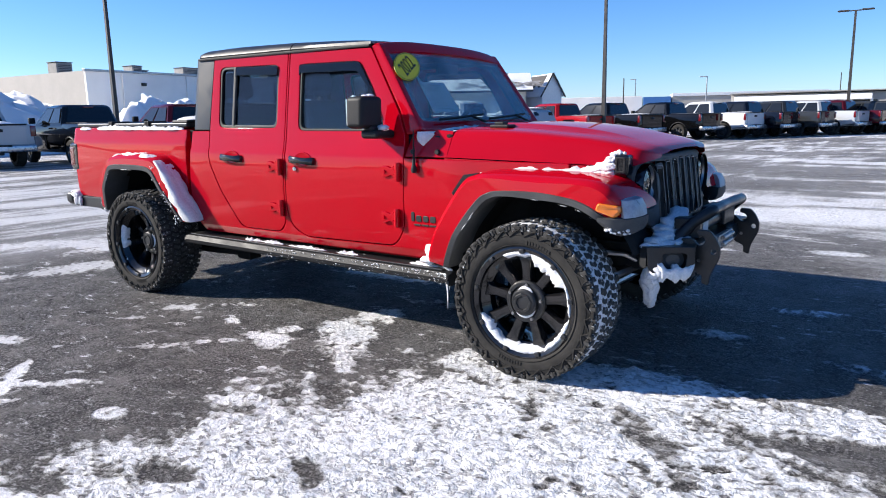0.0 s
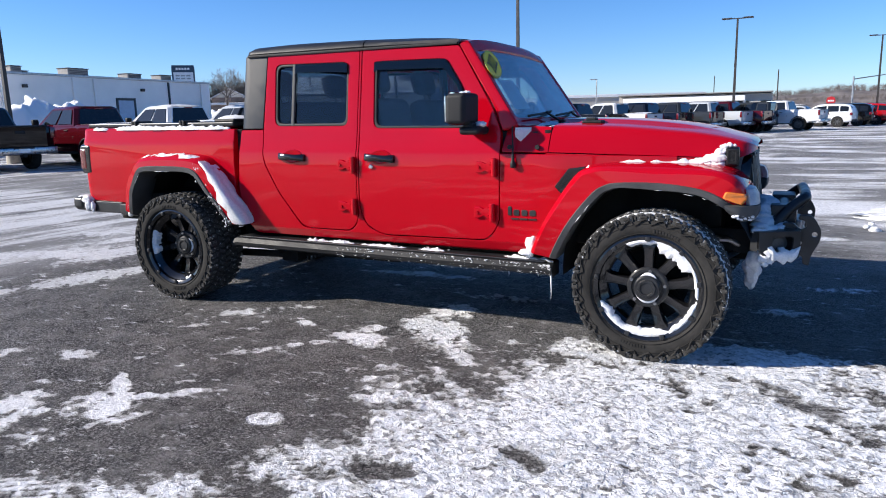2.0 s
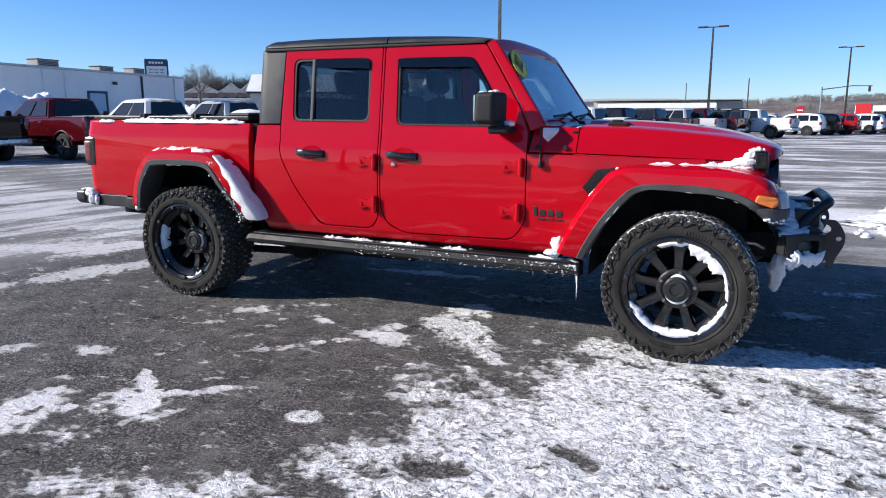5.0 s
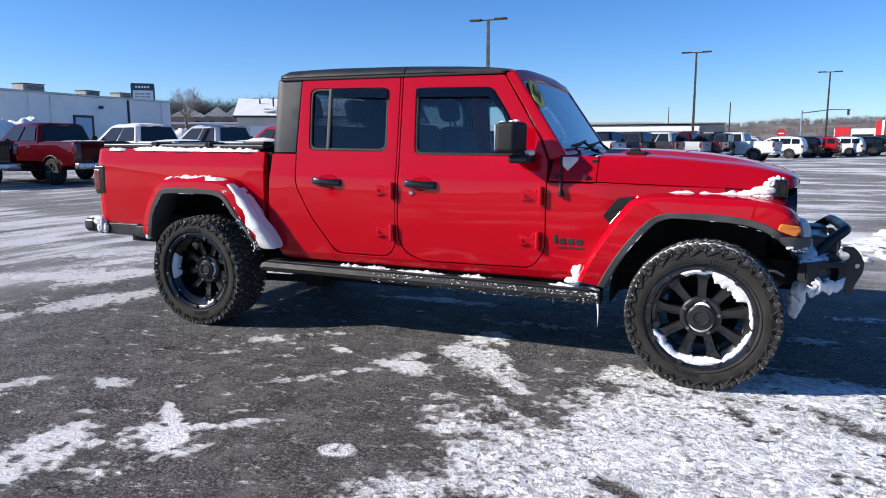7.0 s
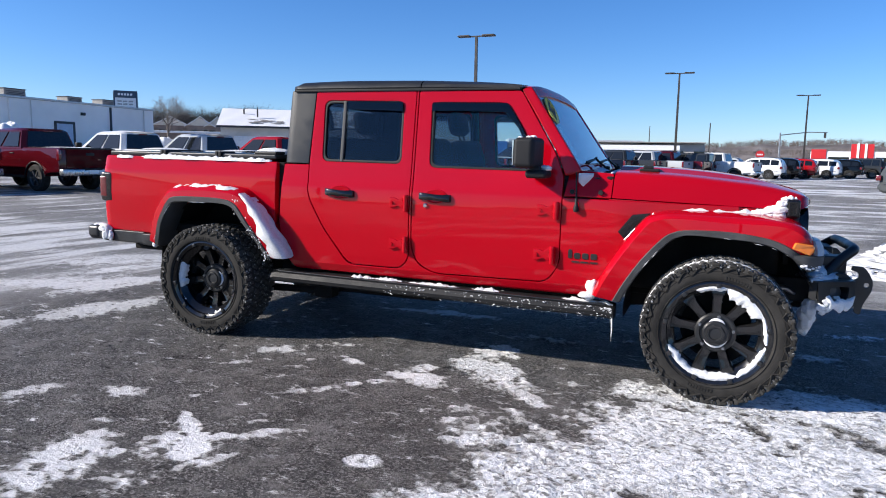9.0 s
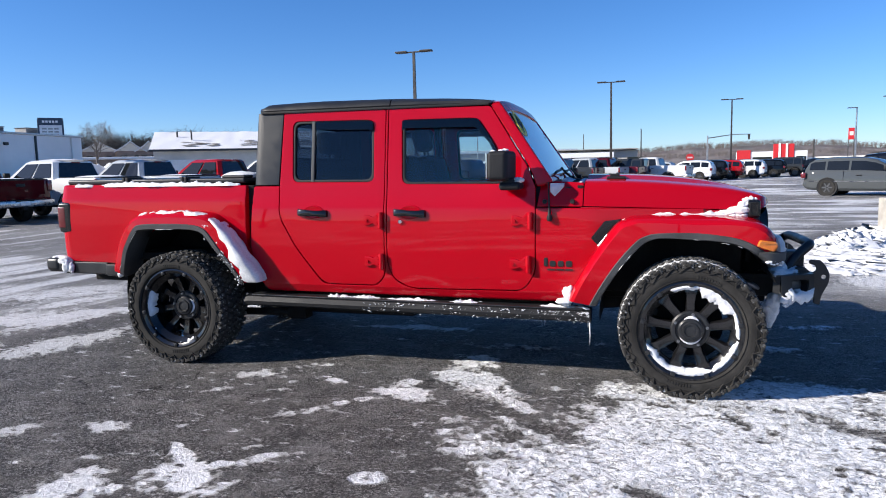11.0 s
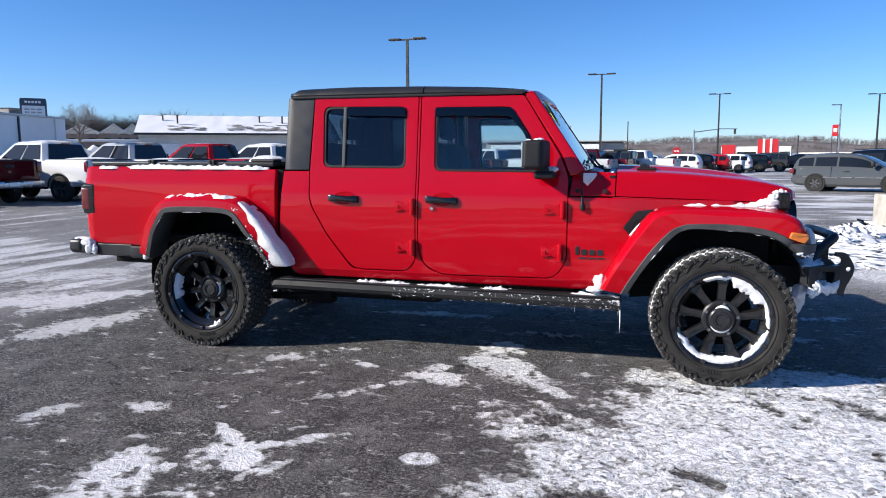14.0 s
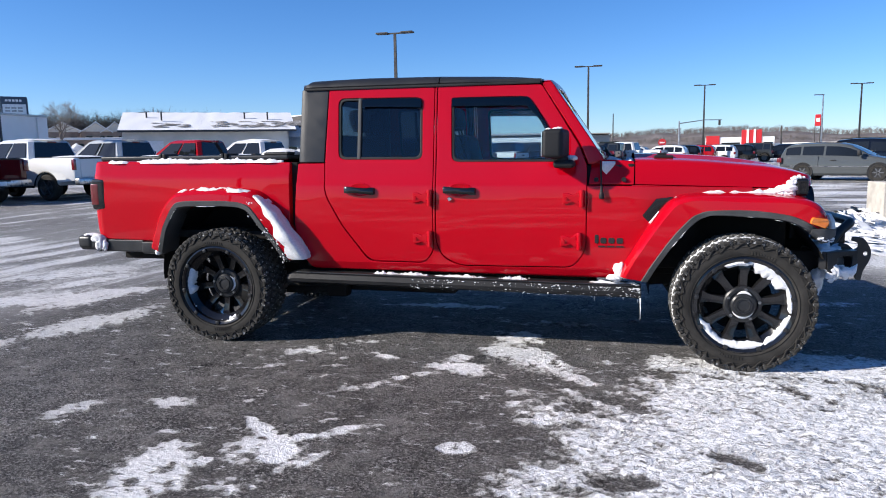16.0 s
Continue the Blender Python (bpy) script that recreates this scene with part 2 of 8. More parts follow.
def plate(outline, holes=(), thick=0.03, bevel=0.004, cuts_x=(), cuts_z=()):
    """A flat plate in the x-z plane, its outer face at y = 0 and its back at y = thick, with holes and soft edges, cut across for bending."""
    cu = bpy.data.curves.new("outline", "CURVE")
    cu.dimensions, cu.fill_mode = "2D", "BOTH"
    cu.extrude, cu.bevel_depth, cu.bevel_resolution, cu.offset = thick / 2 - bevel, bevel, 1, -bevel
    for loop in (outline, *holes):
        s = cu.splines.new("POLY")
        s.points.add(len(loop) - 1)
        for q, p in zip(s.points, loop):
            q.co = (p[0], p[1], 0, 1)
        s.use_cyclic_u = True
    ob = bpy.data.objects.new("outline", cu)
    me = bpy.data.meshes.new_from_object(ob)
    bpy.data.objects.remove(ob)
    bpy.data.curves.remove(cu)
    bm = bmesh.new()
    bm.from_mesh(me)
    bpy.data.meshes.remove(me)
    bmesh.ops.remove_doubles(bm, verts=bm.verts, dist=1e-5)
    for v in bm.verts:
        v.co = Vector((v.co.x, thick / 2 - v.co.z, v.co.y))
    for axis, cuts in ((0, cuts_x), (2, cuts_z)):
        for c in cuts:
            co, no = Vector((0, 0, 0)), Vector((0, 0, 0))
            co[axis], no[axis] = c, 1
            bmesh.ops.bisect_plane(bm, geom=list(bm.verts) + list(bm.edges) + list(bm.faces), dist=1e-5, plane_co=co, plane_no=no)
    return bm


def bend(bm, f):
    for v in bm.verts:
        v.co = Vector(f(v.co))
    return bm


def steps_of(pts, x):
    """Straight-line value of x in a table of (x, value)."""
    return float(np.interp(x, [p[0] for p in pts], [p[1] for p in pts]))


def curve_pts(pts, n=8):
    """A smooth line through points (Catmull-Rom)."""
    P = [Vector(p) for p in pts]
    out = []
    for i in range(len(P) - 1):
        a, b, c, d = P[max(i - 1, 0)], P[i], P[i + 1], P[min(i + 2, len(P) - 1)]
        for j in range(n):
            f = j / n
            out.append(0.5 * ((2 * b) + (c - a) * f + (2 * a - 5 * b + 4 * c - d) * f * f + (3 * b - 3 * c + d - a) * f ** 3))
    out.append(P[-1])
    return out


def heap(bm, spine, width, height, n_across=7, seed=0, lump=0.5, freq=14.0):
    """A ridge of snow over a line of points: width and height along it, lumpy, closed underneath."""
    rows = []
    k = len(spine)
    for i, p in enumerate(spine):
        p = Vector(p)
        d = (Vector(spine[min(i + 1, k - 1)]) - Vector(spine[max(i - 1, 0)]))
        d.z = 0
        d = d.normalized() if d.length > 1e-6 else Vector((1, 0, 0))
        s = Vector((-d.y, d.x, 0))
        end = min(1.0, 0.25 + 1.6 * min(i, k - 1 - i) / max(1, k - 1) * 2)
        w = (width[i] if isinstance(width, list) else width) * end
        h = (height[i] if isinstance(height, list) else height) * end
        row = []
        for j in range(n_across):
            u = -1 + 2 * j / (n_across - 1)
            q = p + s * (u * w)
            nz = noise.noise(Vector((q.x * freq + seed * 7.3, q.y * freq, q.z * freq)))
            nz2 = noise.noise(Vector((q.x * freq * 3 + seed, q.y * freq * 3, 4.1)))
            lift = h * max(0.0, 1 - abs(u) ** 2.2) * (1 + lump * nz + 0.4 * lump * nz2)
            row.append(q + s * (0.35 * w * nz2 * lump) + Vector((0, 0, max(0.0, lift) - (0.01 if abs(u) > 0.99 else 0))))
        rows.append(row)
    return loft(bm, rows, caps=True)


# ---- ground: one sheet, asphalt under worn snow ----
def spaced(lo, hi, step, grow, far, outer, middle=0.06):
    """Grid lines: even and fine from lo to hi, middling out to the outer pair, then ever wider."""
    mid = list(np.arange(lo, hi + step / 2, step))
    sides = []
    for sign, edge, stop in ((1, mid[-1], outer[1]), (-1, mid[0], outer[0])):
        line, d = [edge], step
        while abs(line[-1]) < far:
            d = d * grow if (sign * (stop - line[-1]) <= 0 or d < middle) else d
            line.append(line[-1] + sign * d)
        sides.append(line[1:])
    return np.array(sides[1][::-1] + mid + sides[0])


PATCHES = []


def patch(x, y, rx, ry, turn=0.0, amount=1.0):
    """An oval of snow: centre, half axes, turn in degrees, and how densely it covers (minus: bare)."""
    PATCHES.append((x, y, rx, ry, turn, amount))


# the trodden sheet beside the front wheel, as overlapping ovals
patch(4.2, -1.05, 1.5, 1.2, -12)
patch(3.55, -1.9, 1.0, 1.0, 10)
patch(3.1, -2.55, 1.0, 0.5, 24, 1.0)
patch(2.5, -1.98, 0.2, 0.3, 10, 0.8)
patch(2.75, -2.0, 0.5, 0.4, 20, 1.0)
patch(3.3, -0.65, 0.45, 0.85, -14)
patch(3.15, -1.25, 0.5, 0.7, 0)
patch(3.2, 0.05, 0.3, 0.22, 0)
patch(3.9, 0.16, 0.8, 0.3, 6)
patch(4.75, 0.2, 0.6, 0.24, 4, 0.85)
patch(2.48, -0.78, 0.2, 0.42, -24, 0.56)
patch(2.72, -1.2, 0.25, 0.5, -10, 0.75)
patch(2.6, -1.75, 0.3, 0.35, 10, 0.85)
patch(5.8, -1.8, 1.6, 1.5, 0)
# patches on the bare asphalt, nearest the camera first
patch(0.93, -1.95, 0.34, 0.15, 107, 1.1)
patch(0.80, -1.72, 0.16, 0.07, 70, 0.8)
patch(1.08, -1.80, 0.09, 0.06, 30, 0.85)
patch(1.30, -1.95, 0.17, 0.1, 30, 0.62)
patch(1.31, -1.64, 0.15, 0.12, 42, 1.25)
patch(1.17, -1.40, 0.19, 0.065, -30, 1.15)
patch(1.27, -1.51, 0.12, 0.09, 20, 1.15)
patch(1.42, -1.43, 0.20, 0.045, 19, 0.7)
patch(1.58, -1.33, 0.28, 0.03, 25, 0.62)
patch(1.15, -1.60, 0.10, 0.04, 70, 0.7)
patch(0.44, -1.19, 0.18, 0.09, 16, 0.74)
patch(0.01, -1.38, 0.15, 0.08, 44, 0.78)
patch(0.86, -1.10, 0.05, 0.04, 42, 0.66)
patch(1.36, -0.75, 0.17, 0.07, 38, 0.78)
patch(1.62, -0.51, 0.2, 0.05, 39, 0.75)
patch(1.33, -0.14, 0.10, 0.055, -26, 1.0)
patch(1.06, 0.23, 0.15, 0.06, 31, 0.66)
patch(1.87, -0.26, 0.23, 0.13, -14, 1.0)
patch(1.79, -0.03, 0.10, 0.10, -6, 0.95)
patch(2.16, 0.07, 0.46, 0.16, -48, 1.0)
patch(2.06, 0.44, 0.20, 0.2, -7, 1.0)
patch(2.28, 0.02, 0.16, 0.22, 20, 0.9)
patch(2.55, -0.35, 0.17, 0.07, -41, 0.9)
patch(2.27, -0.64, 0.12, 0.07, 18, 0.72)
patch(2.32, -0.81, 0.14, 0.06, 26, 0.72)
patch(2.45, -0.99, 0.16, 0.06, 31, 0.75)
patch(2.62, -0.95, 0.2, 0.09, 13, 0.8)
patch(2.64, -0.05, 0.12, 0.07, 39, 0.7)
patch(0.72, -0.1, 0.26, 0.12, 40, 0.68)
patch(0.6, -0.45, 0.12, 0.05, 60, 0.62)
patch(1.04, -0.27, 0.09, 0.06, 64, 0.68)
patch(2.11, -1.40, 0.07, 0.05, 13, 1.4)
patch(0.68, -1.53, 0.2, 0.04, 30, 0.55)
patch(1.48, -1.22, 0.17, 0.03, 27, 0.55)
patch(1.36, -2.0, 0.13, 0.12, 66, 0.64)
patch(1.47, -1.73, 0.15, 0.06, 70, 0.74)
patch(1.75, -2.3, 0.3, 0.14, 20, 0.8)
patch(2.15, -2.1, 0.25, 0.16, 24, 0.85)
patch(-0.7, 1.95, 0.8, 0.25, 12, 0.95)
patch(1.3, 1.42, 0.6, 0.1, 4, 0.75)
patch(2.3, 0.95, 0.4, 0.1, 5, 0.62)
patch(3.0, 1.2, 0.3, 0.1, 5, 0.45)
patch(0.25, 0.55, 0.35, 0.08, 8, 0.5)
patch(4.1, 1.3, 0.25, 0.1, 10, 0.62)
patch(4.9, 1.1, 0.2, 0.08, -10, 0.66)
patch(4.5, 2.1, 0.3, 0.1, 10, 0.6)
# streaks behind the tail
patch(-1.34, 0.32, 0.62, 0.24, 75, 1.0)
patch(-1.75, -0.9, 0.2, 0.9, -22, 0.85)
patch(-2.11, 1.05, 0.66, 0.26, 75, 0.85)
patch(-2.86, 1.76, 0.7, 0.22, 70, 0.8)
patch(-2.3, 1.2, 0.25, 0.9, -40, 0.9)
patch(-3.1, 0.7, 0.25, 1.2, -40, 0.8)
patch(-3.4, 2.4, 0.6, 0.9, -40, 0.75)
# snow pushed up round the concrete footing
patch(6.2, 7.0, 1.3, 1.6, -20, 1.0)
patch(5.7, 4.6, 0.7, 0.8, 0, 0.8)
# the broad sheet and scraps beyond the nose
patch(3.7, 6.95, 2.1, 0.95, 8, 1.0)
patch(4.35, 4.4, 0.3, 0.16, 5, 0.9)
patch(3.75, 5.2, 0.55, 0.07, -12, 0.75)
patch(4.05, 5.0, 0.55, 0.06, -14, 0.7)
patch(3.3, 4.1, 0.3, 0.1, 0, 0.8)
# bare spots inside the sheet
patch(4.36, -0.46, 0.34, 0.06, -50, -0.4)
patch(3.32, -1.33, 0.11, 0.06, -50, -0.48)
patch(2.84, -1.56, 0.12, 0.05, 10, -0.5)
patch(4.25, -0.3, 0.24, 0.06, -50, -0.42)
patch(2.5, -1.93, 0.13, 0.06, 20, -0.55)
patch(4.95, 0.02, 0.3, 0.1, 0, -0.6)
patch(3.05, -1.95, 0.25, 0.07, 8, -0.55)

gx, gy = spaced(-2.6, 5.6, 0.014, 1.09, 2600, (-5.0, 8.0)), spaced(-2.7, 1.1, 0.014, 1.09, 2600, (-2.7, 9.5))
X, Y = np.meshgrid(gx, gy, indexing="ij")
lattice = np.random.default_rng(4).random((256, 256))


def fbm(x, y, size, octaves=4, gain=0.55):
    """Layered value noise about zero, its largest features of that size in metres."""
    out, amp, total = np.zeros_like(x), 1.0, 0.0
    for k in range(octaves):
        u, v = x / size * 2 ** k + 17.3 * k, y / size * 2 ** k + 9.1 * k
        iu, iv = np.floor(u).astype(int), np.floor(v).astype(int)
        fu, fv = u - iu, v - iv
        fu, fv = fu * fu * (3 - 2 * fu), fv * fv * (3 - 2 * fv)
        a, b = lattice[iu % 256, iv % 256], lattice[(iu + 1) % 256, iv % 256]
        c, d = lattice[iu % 256, (iv + 1) % 256], lattice[(iu + 1) % 256, (iv + 1) % 256]
        out += amp * ((a * (1 - fu) + b * fu) * (1 - fv) + (c * (1 - fu) + d * fu) * fv - 0.5)
        total += amp
        amp *= gain
    return 2 * out / total


near = np.exp(-((np.maximum(0, np.abs(X - 1.5) - 4.6)) ** 2 + np.maximum(0, np.abs(Y + 0.8) - 2.3) ** 2) / 1.5)
WX, WY = X + near * 0.10 * fbm(X, Y, 0.4), Y + near * 0.10 * fbm(X + 40, Y, 0.4)
cover, bare = np.zeros_like(X), np.zeros_like(X)
for px, py, rx, ry, turn, amount in PATCHES:
    c, s = math.cos(radians(turn)), math.sin(radians(turn))
    u, v = (WX - px) * c + (WY - py) * s, -(WX - px) * s + (WY - py) * c
    d = np.sqrt((u / rx) ** 2 + (v / ry) ** 2)
    val = np.clip(1.5 - d, 0, 1) * abs(amount)
    if amount > 0:
        cover = np.maximum(cover, val)
    else:
        bare = np.maximum(bare, val)
cover = np.clip(cover - 1.1 * bare, 0, 1)
# trodden crust: ragged edges, pits, and grooves of tyre treads
c, s = math.cos(radians(-24)), math.sin(radians(-24))
LX, LY = X * c + Y * s, -X * s + Y * c
ragged = 0.45 * fbm(LX * 0.6, LY, 0.13, 4, 0.85) + 0.35 * fbm(LX * 0.5, LY, 0.035, 2, 0.9)
curl = np.clip(1 - np.abs(fbm(LX * 0.75, LY + 0.3 * fbm(X, Y, 0.2), 0.085, 2, 0.5)) / 0.085, 0, 1)
pits = np.clip((fbm(LX * 0.7, LY, 0.05, 3, 0.6) - 0.16) / 0.16, 0, 1) * np.clip(0.6 + 1.3 * fbm(X + 7, Y, 0.8), 0.1, 1)
groove = np.zeros_like(X)
for y0, slope, wide in ((-1.95, 0.02, 0.11), (-1.2, -0.28, 0.12), (-1.45, 0.62, 0.12), (-0.8, -0.2, 0.1)):
    across = (Y - y0 - slope * (X - 3.0)) / wide
    ribs = np.clip(1.6 * np.cos(across * 5.2 * math.pi) + 0.5 * np.sin((X + 0.4 * Y) * math.tau / 0.045) - 0.35, 0, 1)
    groove = np.maximum(groove, np.where(np.abs(across) < 1, ribs, 0) * np.clip(0.5 + 1.8 * fbm(X, Y + 30, 0.5), 0, 1))
crust = cover * 1.12 + ragged * np.clip(cover * 6, 0, 1) - 0.5 * pits * cover - 0.3 * groove * cover
thick = np.clip((crust - 0.5) / 0.2, 0, 1)
thick = thick * thick * (3 - 2 * thick)
lumps = fbm(LX * 0.7, LY, 0.045, 3, 0.7)
thin = np.clip(0.3 + 0.7 * (X - 1.8) / 0.7, 0.3, 1)
Z = near * (thick * thin * (0.009 + 0.008 * lumps - 0.009 * curl + 0.004 * fbm(X, Y, 0.25)) + (1 - thick) * (0.0036 * fbm(X, Y, 0.06, 2, 0.8) + 0.0018 * fbm(LX, LY * 2, 0.13, 2)) + 0.004 * fbm(X, Y, 0.9, 2))
cover = np.where(near > 0.5, np.clip(crust, 0, 1), cover)
nx, ny = X.shape
index = np.arange(nx * ny).reshape(nx, ny)
quads = np.stack([index[:-1, :-1], index[1:, :-1], index[1:, 1:], index[:-1, 1:]], -1).reshape(-1, 4)
ground_mesh = bpy.data.meshes.new("ground")
ground_mesh.vertices.add(nx * ny)
ground_mesh.vertices.foreach_set("co", np.stack([X, Y, Z], -1).ravel())
ground_mesh.loops.add(quads.size)
ground_mesh.loops.foreach_set("vertex_index", quads.ravel())
ground_mesh.polygons.add(len(quads))
ground_mesh.polygons.foreach_set("loop_start", np.arange(0, quads.size, 4))
layer = ground_mesh.attributes.new("snow", "FLOAT", "POINT")
layer.data.foreach_set("value", cover.ravel())
ground_mesh.update(calc_edges=True)
ground_mesh.shade_smooth()


def ground_material():
    m, t, b = shader("asphalt_and_snow")
    co = t.nodes.new("ShaderNodeTexCoord").outputs["Object"]
    at = t.nodes.new("ShaderNodeAttribute")
    at.attribute_name = "snow"
    place = t.nodes.new("ShaderNodeSeparateXYZ")
    link(t, co, place.inputs[0])
    # asphalt: stones in tar, scuffs, pale salt film and old cracks
    stone = t.nodes.new("ShaderNodeTexVoronoi")
    stone.inputs["Scale"].default_value = 120.0
    link(t, co, stone.inputs["Vector"])
    tone = t.nodes.new("ShaderNodeSeparateXYZ")
    link(t, stone.outputs["Color"], tone.inputs[0])
    rough, tar, salt, grit = noise_node(t, 48, 5, 0.72, co), noise_node(t, 1.1, 6, 0.6, co), noise_node(t, 3.2, 8, 0.75, co), noise_node(t, 30, 7, 0.82, co)
    pock = noise_node(t, 23, 6, 0.74, co, ((0.7, 1, 1), -20))
    scuff = noise_node(t, 7, 8, 0.8, co, ((0.3, 1.2, 1), -24))
    scuff2 = noise_node(t, 5, 8, 0.8, co, ((1.2, 0.35, 1), -12))
    asphalt = blend(t, calc(t, "POWER", tone.outputs["X"], 2.2), (0.06, 0.058, 0.0565), (0.42, 0.40, 0.39))
    asphalt = blend(t, ramp(t, rough, 0.40, 0.50, 0.9, 0), asphalt, (0.022, 0.021, 0.0203))
    asphalt = blend(t, ramp(t, pock, 0.36, 0.44, 0.7, 0), asphalt, (0.014, 0.013, 0.0125))
    asphalt = blend(t, ramp(t, tar, 0.35, 0.65, 0, 0.45), asphalt, (0.085, 0.082, 0.08))
    asphalt = blend(t, ramp(t, scuff, 0.50, 0.64, 0, 0.6), asphalt, (0.2, 0.189, 0.178))
    asphalt = blend(t, ramp(t, scuff2, 0.50, 0.66, 0, 0.65), asphalt, (0.028, 0.0265, 0.0255))
    asphalt = blend(t, ramp(t, salt, 0.46, 0.70, 0, 0.7), asphalt, (0.27, 0.257, 0.25))
    asphalt = blend(t, ramp(t, grit, 0.585, 0.67, 0, 0.85), asphalt, (0.36, 0.345, 0.335))
    crack = t.nodes.new("ShaderNodeTexVoronoi")
    crack.feature = "DISTANCE_TO_EDGE"
    crack.inputs["Scale"].default_value = 1.1
    warp = t.nodes.new("ShaderNodeVectorMath")
    warp.operation = "ADD"
    wob = t.nodes.new("ShaderNodeTexNoise")
    wob.inputs["Scale"].default_value, wob.inputs["Detail"].default_value = 3.0, 7.0
    link(t, co, wob.inputs["Vector"]), link(t, co, warp.inputs[0]), link(t, wob.outputs["Color"], warp.inputs[1])
    link(t, warp.outputs[0], crack.inputs["Vector"])
    line = calc(t, "MULTIPLY", ramp(t, crack.outputs["Distance"], 0.003, 0.011, 1, 0), ramp(t, noise_node(t, 0.9, 3, 0.5, co), 0.5, 0.58))
    asphalt = blend(t, line, asphalt, (0.01, 0.01, 0.01))
    # snow cover: the laid patches, flecks between them, and wind streaks farther out
    fine, fleck, pit = noise_node(t, 21, 9, 0.76, co), noise_node(t, 11, 9, 0.78, co, ((0.5, 1, 1), -28)), noise_node(t, 33, 2, 0.5, co, ((0.8, 1.15, 1), -30))
    area = ramp(t, noise_node(t, 1.9, 4, 0.6, co), 0.40, 0.66)
    laid = calc(t, "ADD", at.outputs["Fac"], calc(t, "MULTIPLY", calc(t, "SUBTRACT", fine, 0.5), 1.7))
    laid = calc(t, "MULTIPLY", ramp(t, laid, 0.45, 0.74), ramp(t, at.outputs["Fac"], 0.02, 0.2))
    laid = calc(t, "MULTIPLY", laid, ramp(t, at.outputs["Fac"], 0.4, 0.95, 0.6, 1.0))
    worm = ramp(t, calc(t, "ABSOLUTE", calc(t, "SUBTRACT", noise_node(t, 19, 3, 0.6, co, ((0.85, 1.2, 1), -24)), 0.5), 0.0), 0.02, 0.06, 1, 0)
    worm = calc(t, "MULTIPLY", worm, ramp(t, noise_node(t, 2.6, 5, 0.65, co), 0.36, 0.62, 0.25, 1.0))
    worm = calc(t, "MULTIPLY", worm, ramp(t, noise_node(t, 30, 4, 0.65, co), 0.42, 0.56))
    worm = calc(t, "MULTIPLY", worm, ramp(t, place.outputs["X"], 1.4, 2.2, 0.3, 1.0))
    hole = calc(t, "MULTIPLY", ramp(t, pit, 0.575, 0.61), calc(t, "ADD", 0.3, calc(t, "MULTIPLY", area, 0.45)))
    hole = calc(t, "MULTIPLY", hole, ramp(t, place.outputs["X"], 1.4, 2.2, 0.25, 1.0))
    laid = calc(t, "MULTIPLY", laid, calc(t, "SUBTRACT", 1.0, hole))
    laid = calc(t, "MULTIPLY", laid, ramp(t, place.outputs["X"], -0.8, 2.2, 0.72, 1.0))
    flecks = calc(t, "MULTIPLY", ramp(t, fleck, 0.562, 0.625), ramp(t, noise_node(t, 1.3, 4, 0.65, co), 0.41, 0.60, 0.12, 1.0))
    along = noise_node(t, 1.0, 7, 0.62, co, ((0.3, 0.75, 1), 8))
    slant = noise_node(t, 1.5, 8, 0.64, co, ((1.0, 0.2, 1), 30))
    right = ramp(t, place.outputs["X"], -2.0, 6.0)
    streak = calc(t, "ADD", calc(t, "MULTIPLY", along, right), calc(t, "MULTIPLY", slant, calc(t, "SUBTRACT", 1.0, right)))
    broad = noise_node(t, 0.16, 4, 0.55, co, ((0.6, 1.3, 1), 10))
    streak = calc(t, "ADD", streak, calc(t, "MULTIPLY", calc(t, "SUBTRACT", broad, 0.5), 0.7))
    past = calc(t, "MAXIMUM", ramp(t, place.outputs["Y"], 2.4, 6.0), ramp(t, place.outputs["X"], -1.6, -2.6))
    past = calc(t, "MAXIMUM", past, ramp(t, place.outputs["Y"], -4.6, -5.6))
    streaks = calc(t, "MULTIPLY", ramp(t, calc(t, "ADD", streak, calc(t, "MULTIPLY", calc(t, "SUBTRACT", fine, 0.5), 0.2)), 0.475, 0.60, 0, 0.92), past)
    streaks = calc(t, "MULTIPLY", streaks, ramp(t, place.outputs["X"], -3.0, 3.0, 0.7, 0.95))
    haze = calc(t, "MULTIPLY", ramp(t, noise_node(t, 0.35, 5, 0.6, co), 0.3, 0.65, 0.15, 0.65), past)
    snow = calc(t, "MAXIMUM", calc(t, "MAXIMUM", laid, flecks), streaks)
    asphalt = blend(t, haze, asphalt, (0.34, 0.335, 0.335))
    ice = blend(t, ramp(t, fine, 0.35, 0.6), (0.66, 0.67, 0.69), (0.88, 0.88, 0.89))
    # grey in the curled pits: slush, and the pits' shade put into the colour
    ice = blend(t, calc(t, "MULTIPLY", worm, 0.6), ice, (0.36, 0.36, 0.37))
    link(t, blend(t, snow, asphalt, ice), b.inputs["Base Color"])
    link(t, ramp(t, snow, 0, 1, 0.68, 0.6), b.inputs["Roughness"])
    crumbs = calc(t, "SUBTRACT", calc(t, "MULTIPLY", noise_node(t, 60, 3, 0.6, co), 0.7), calc(t, "MULTIPLY", worm, 0.9))
    stones = calc(t, "ADD", calc(t, "MULTIPLY", rough, 3.4), calc(t, "ADD", calc(t, "MULTIPLY", pock, 2.3), calc(t, "MULTIPLY", grit, 2.3)))
    stones = calc(t, "MULTIPLY", stones, calc(t, "SUBTRACT", 1.0, calc(t, "MULTIPLY", snow, 0.85)))
    height = calc(t, "ADD", calc(t, "MULTIPLY", snow, calc(t, "ADD", 0.9, calc(t, "MULTIPLY", crumbs, 1.2))), stones)
    b.inputs["Specular IOR Level"].default_value = 0.2
    relief(t, b, height, 1.0, 0.014)
    return m


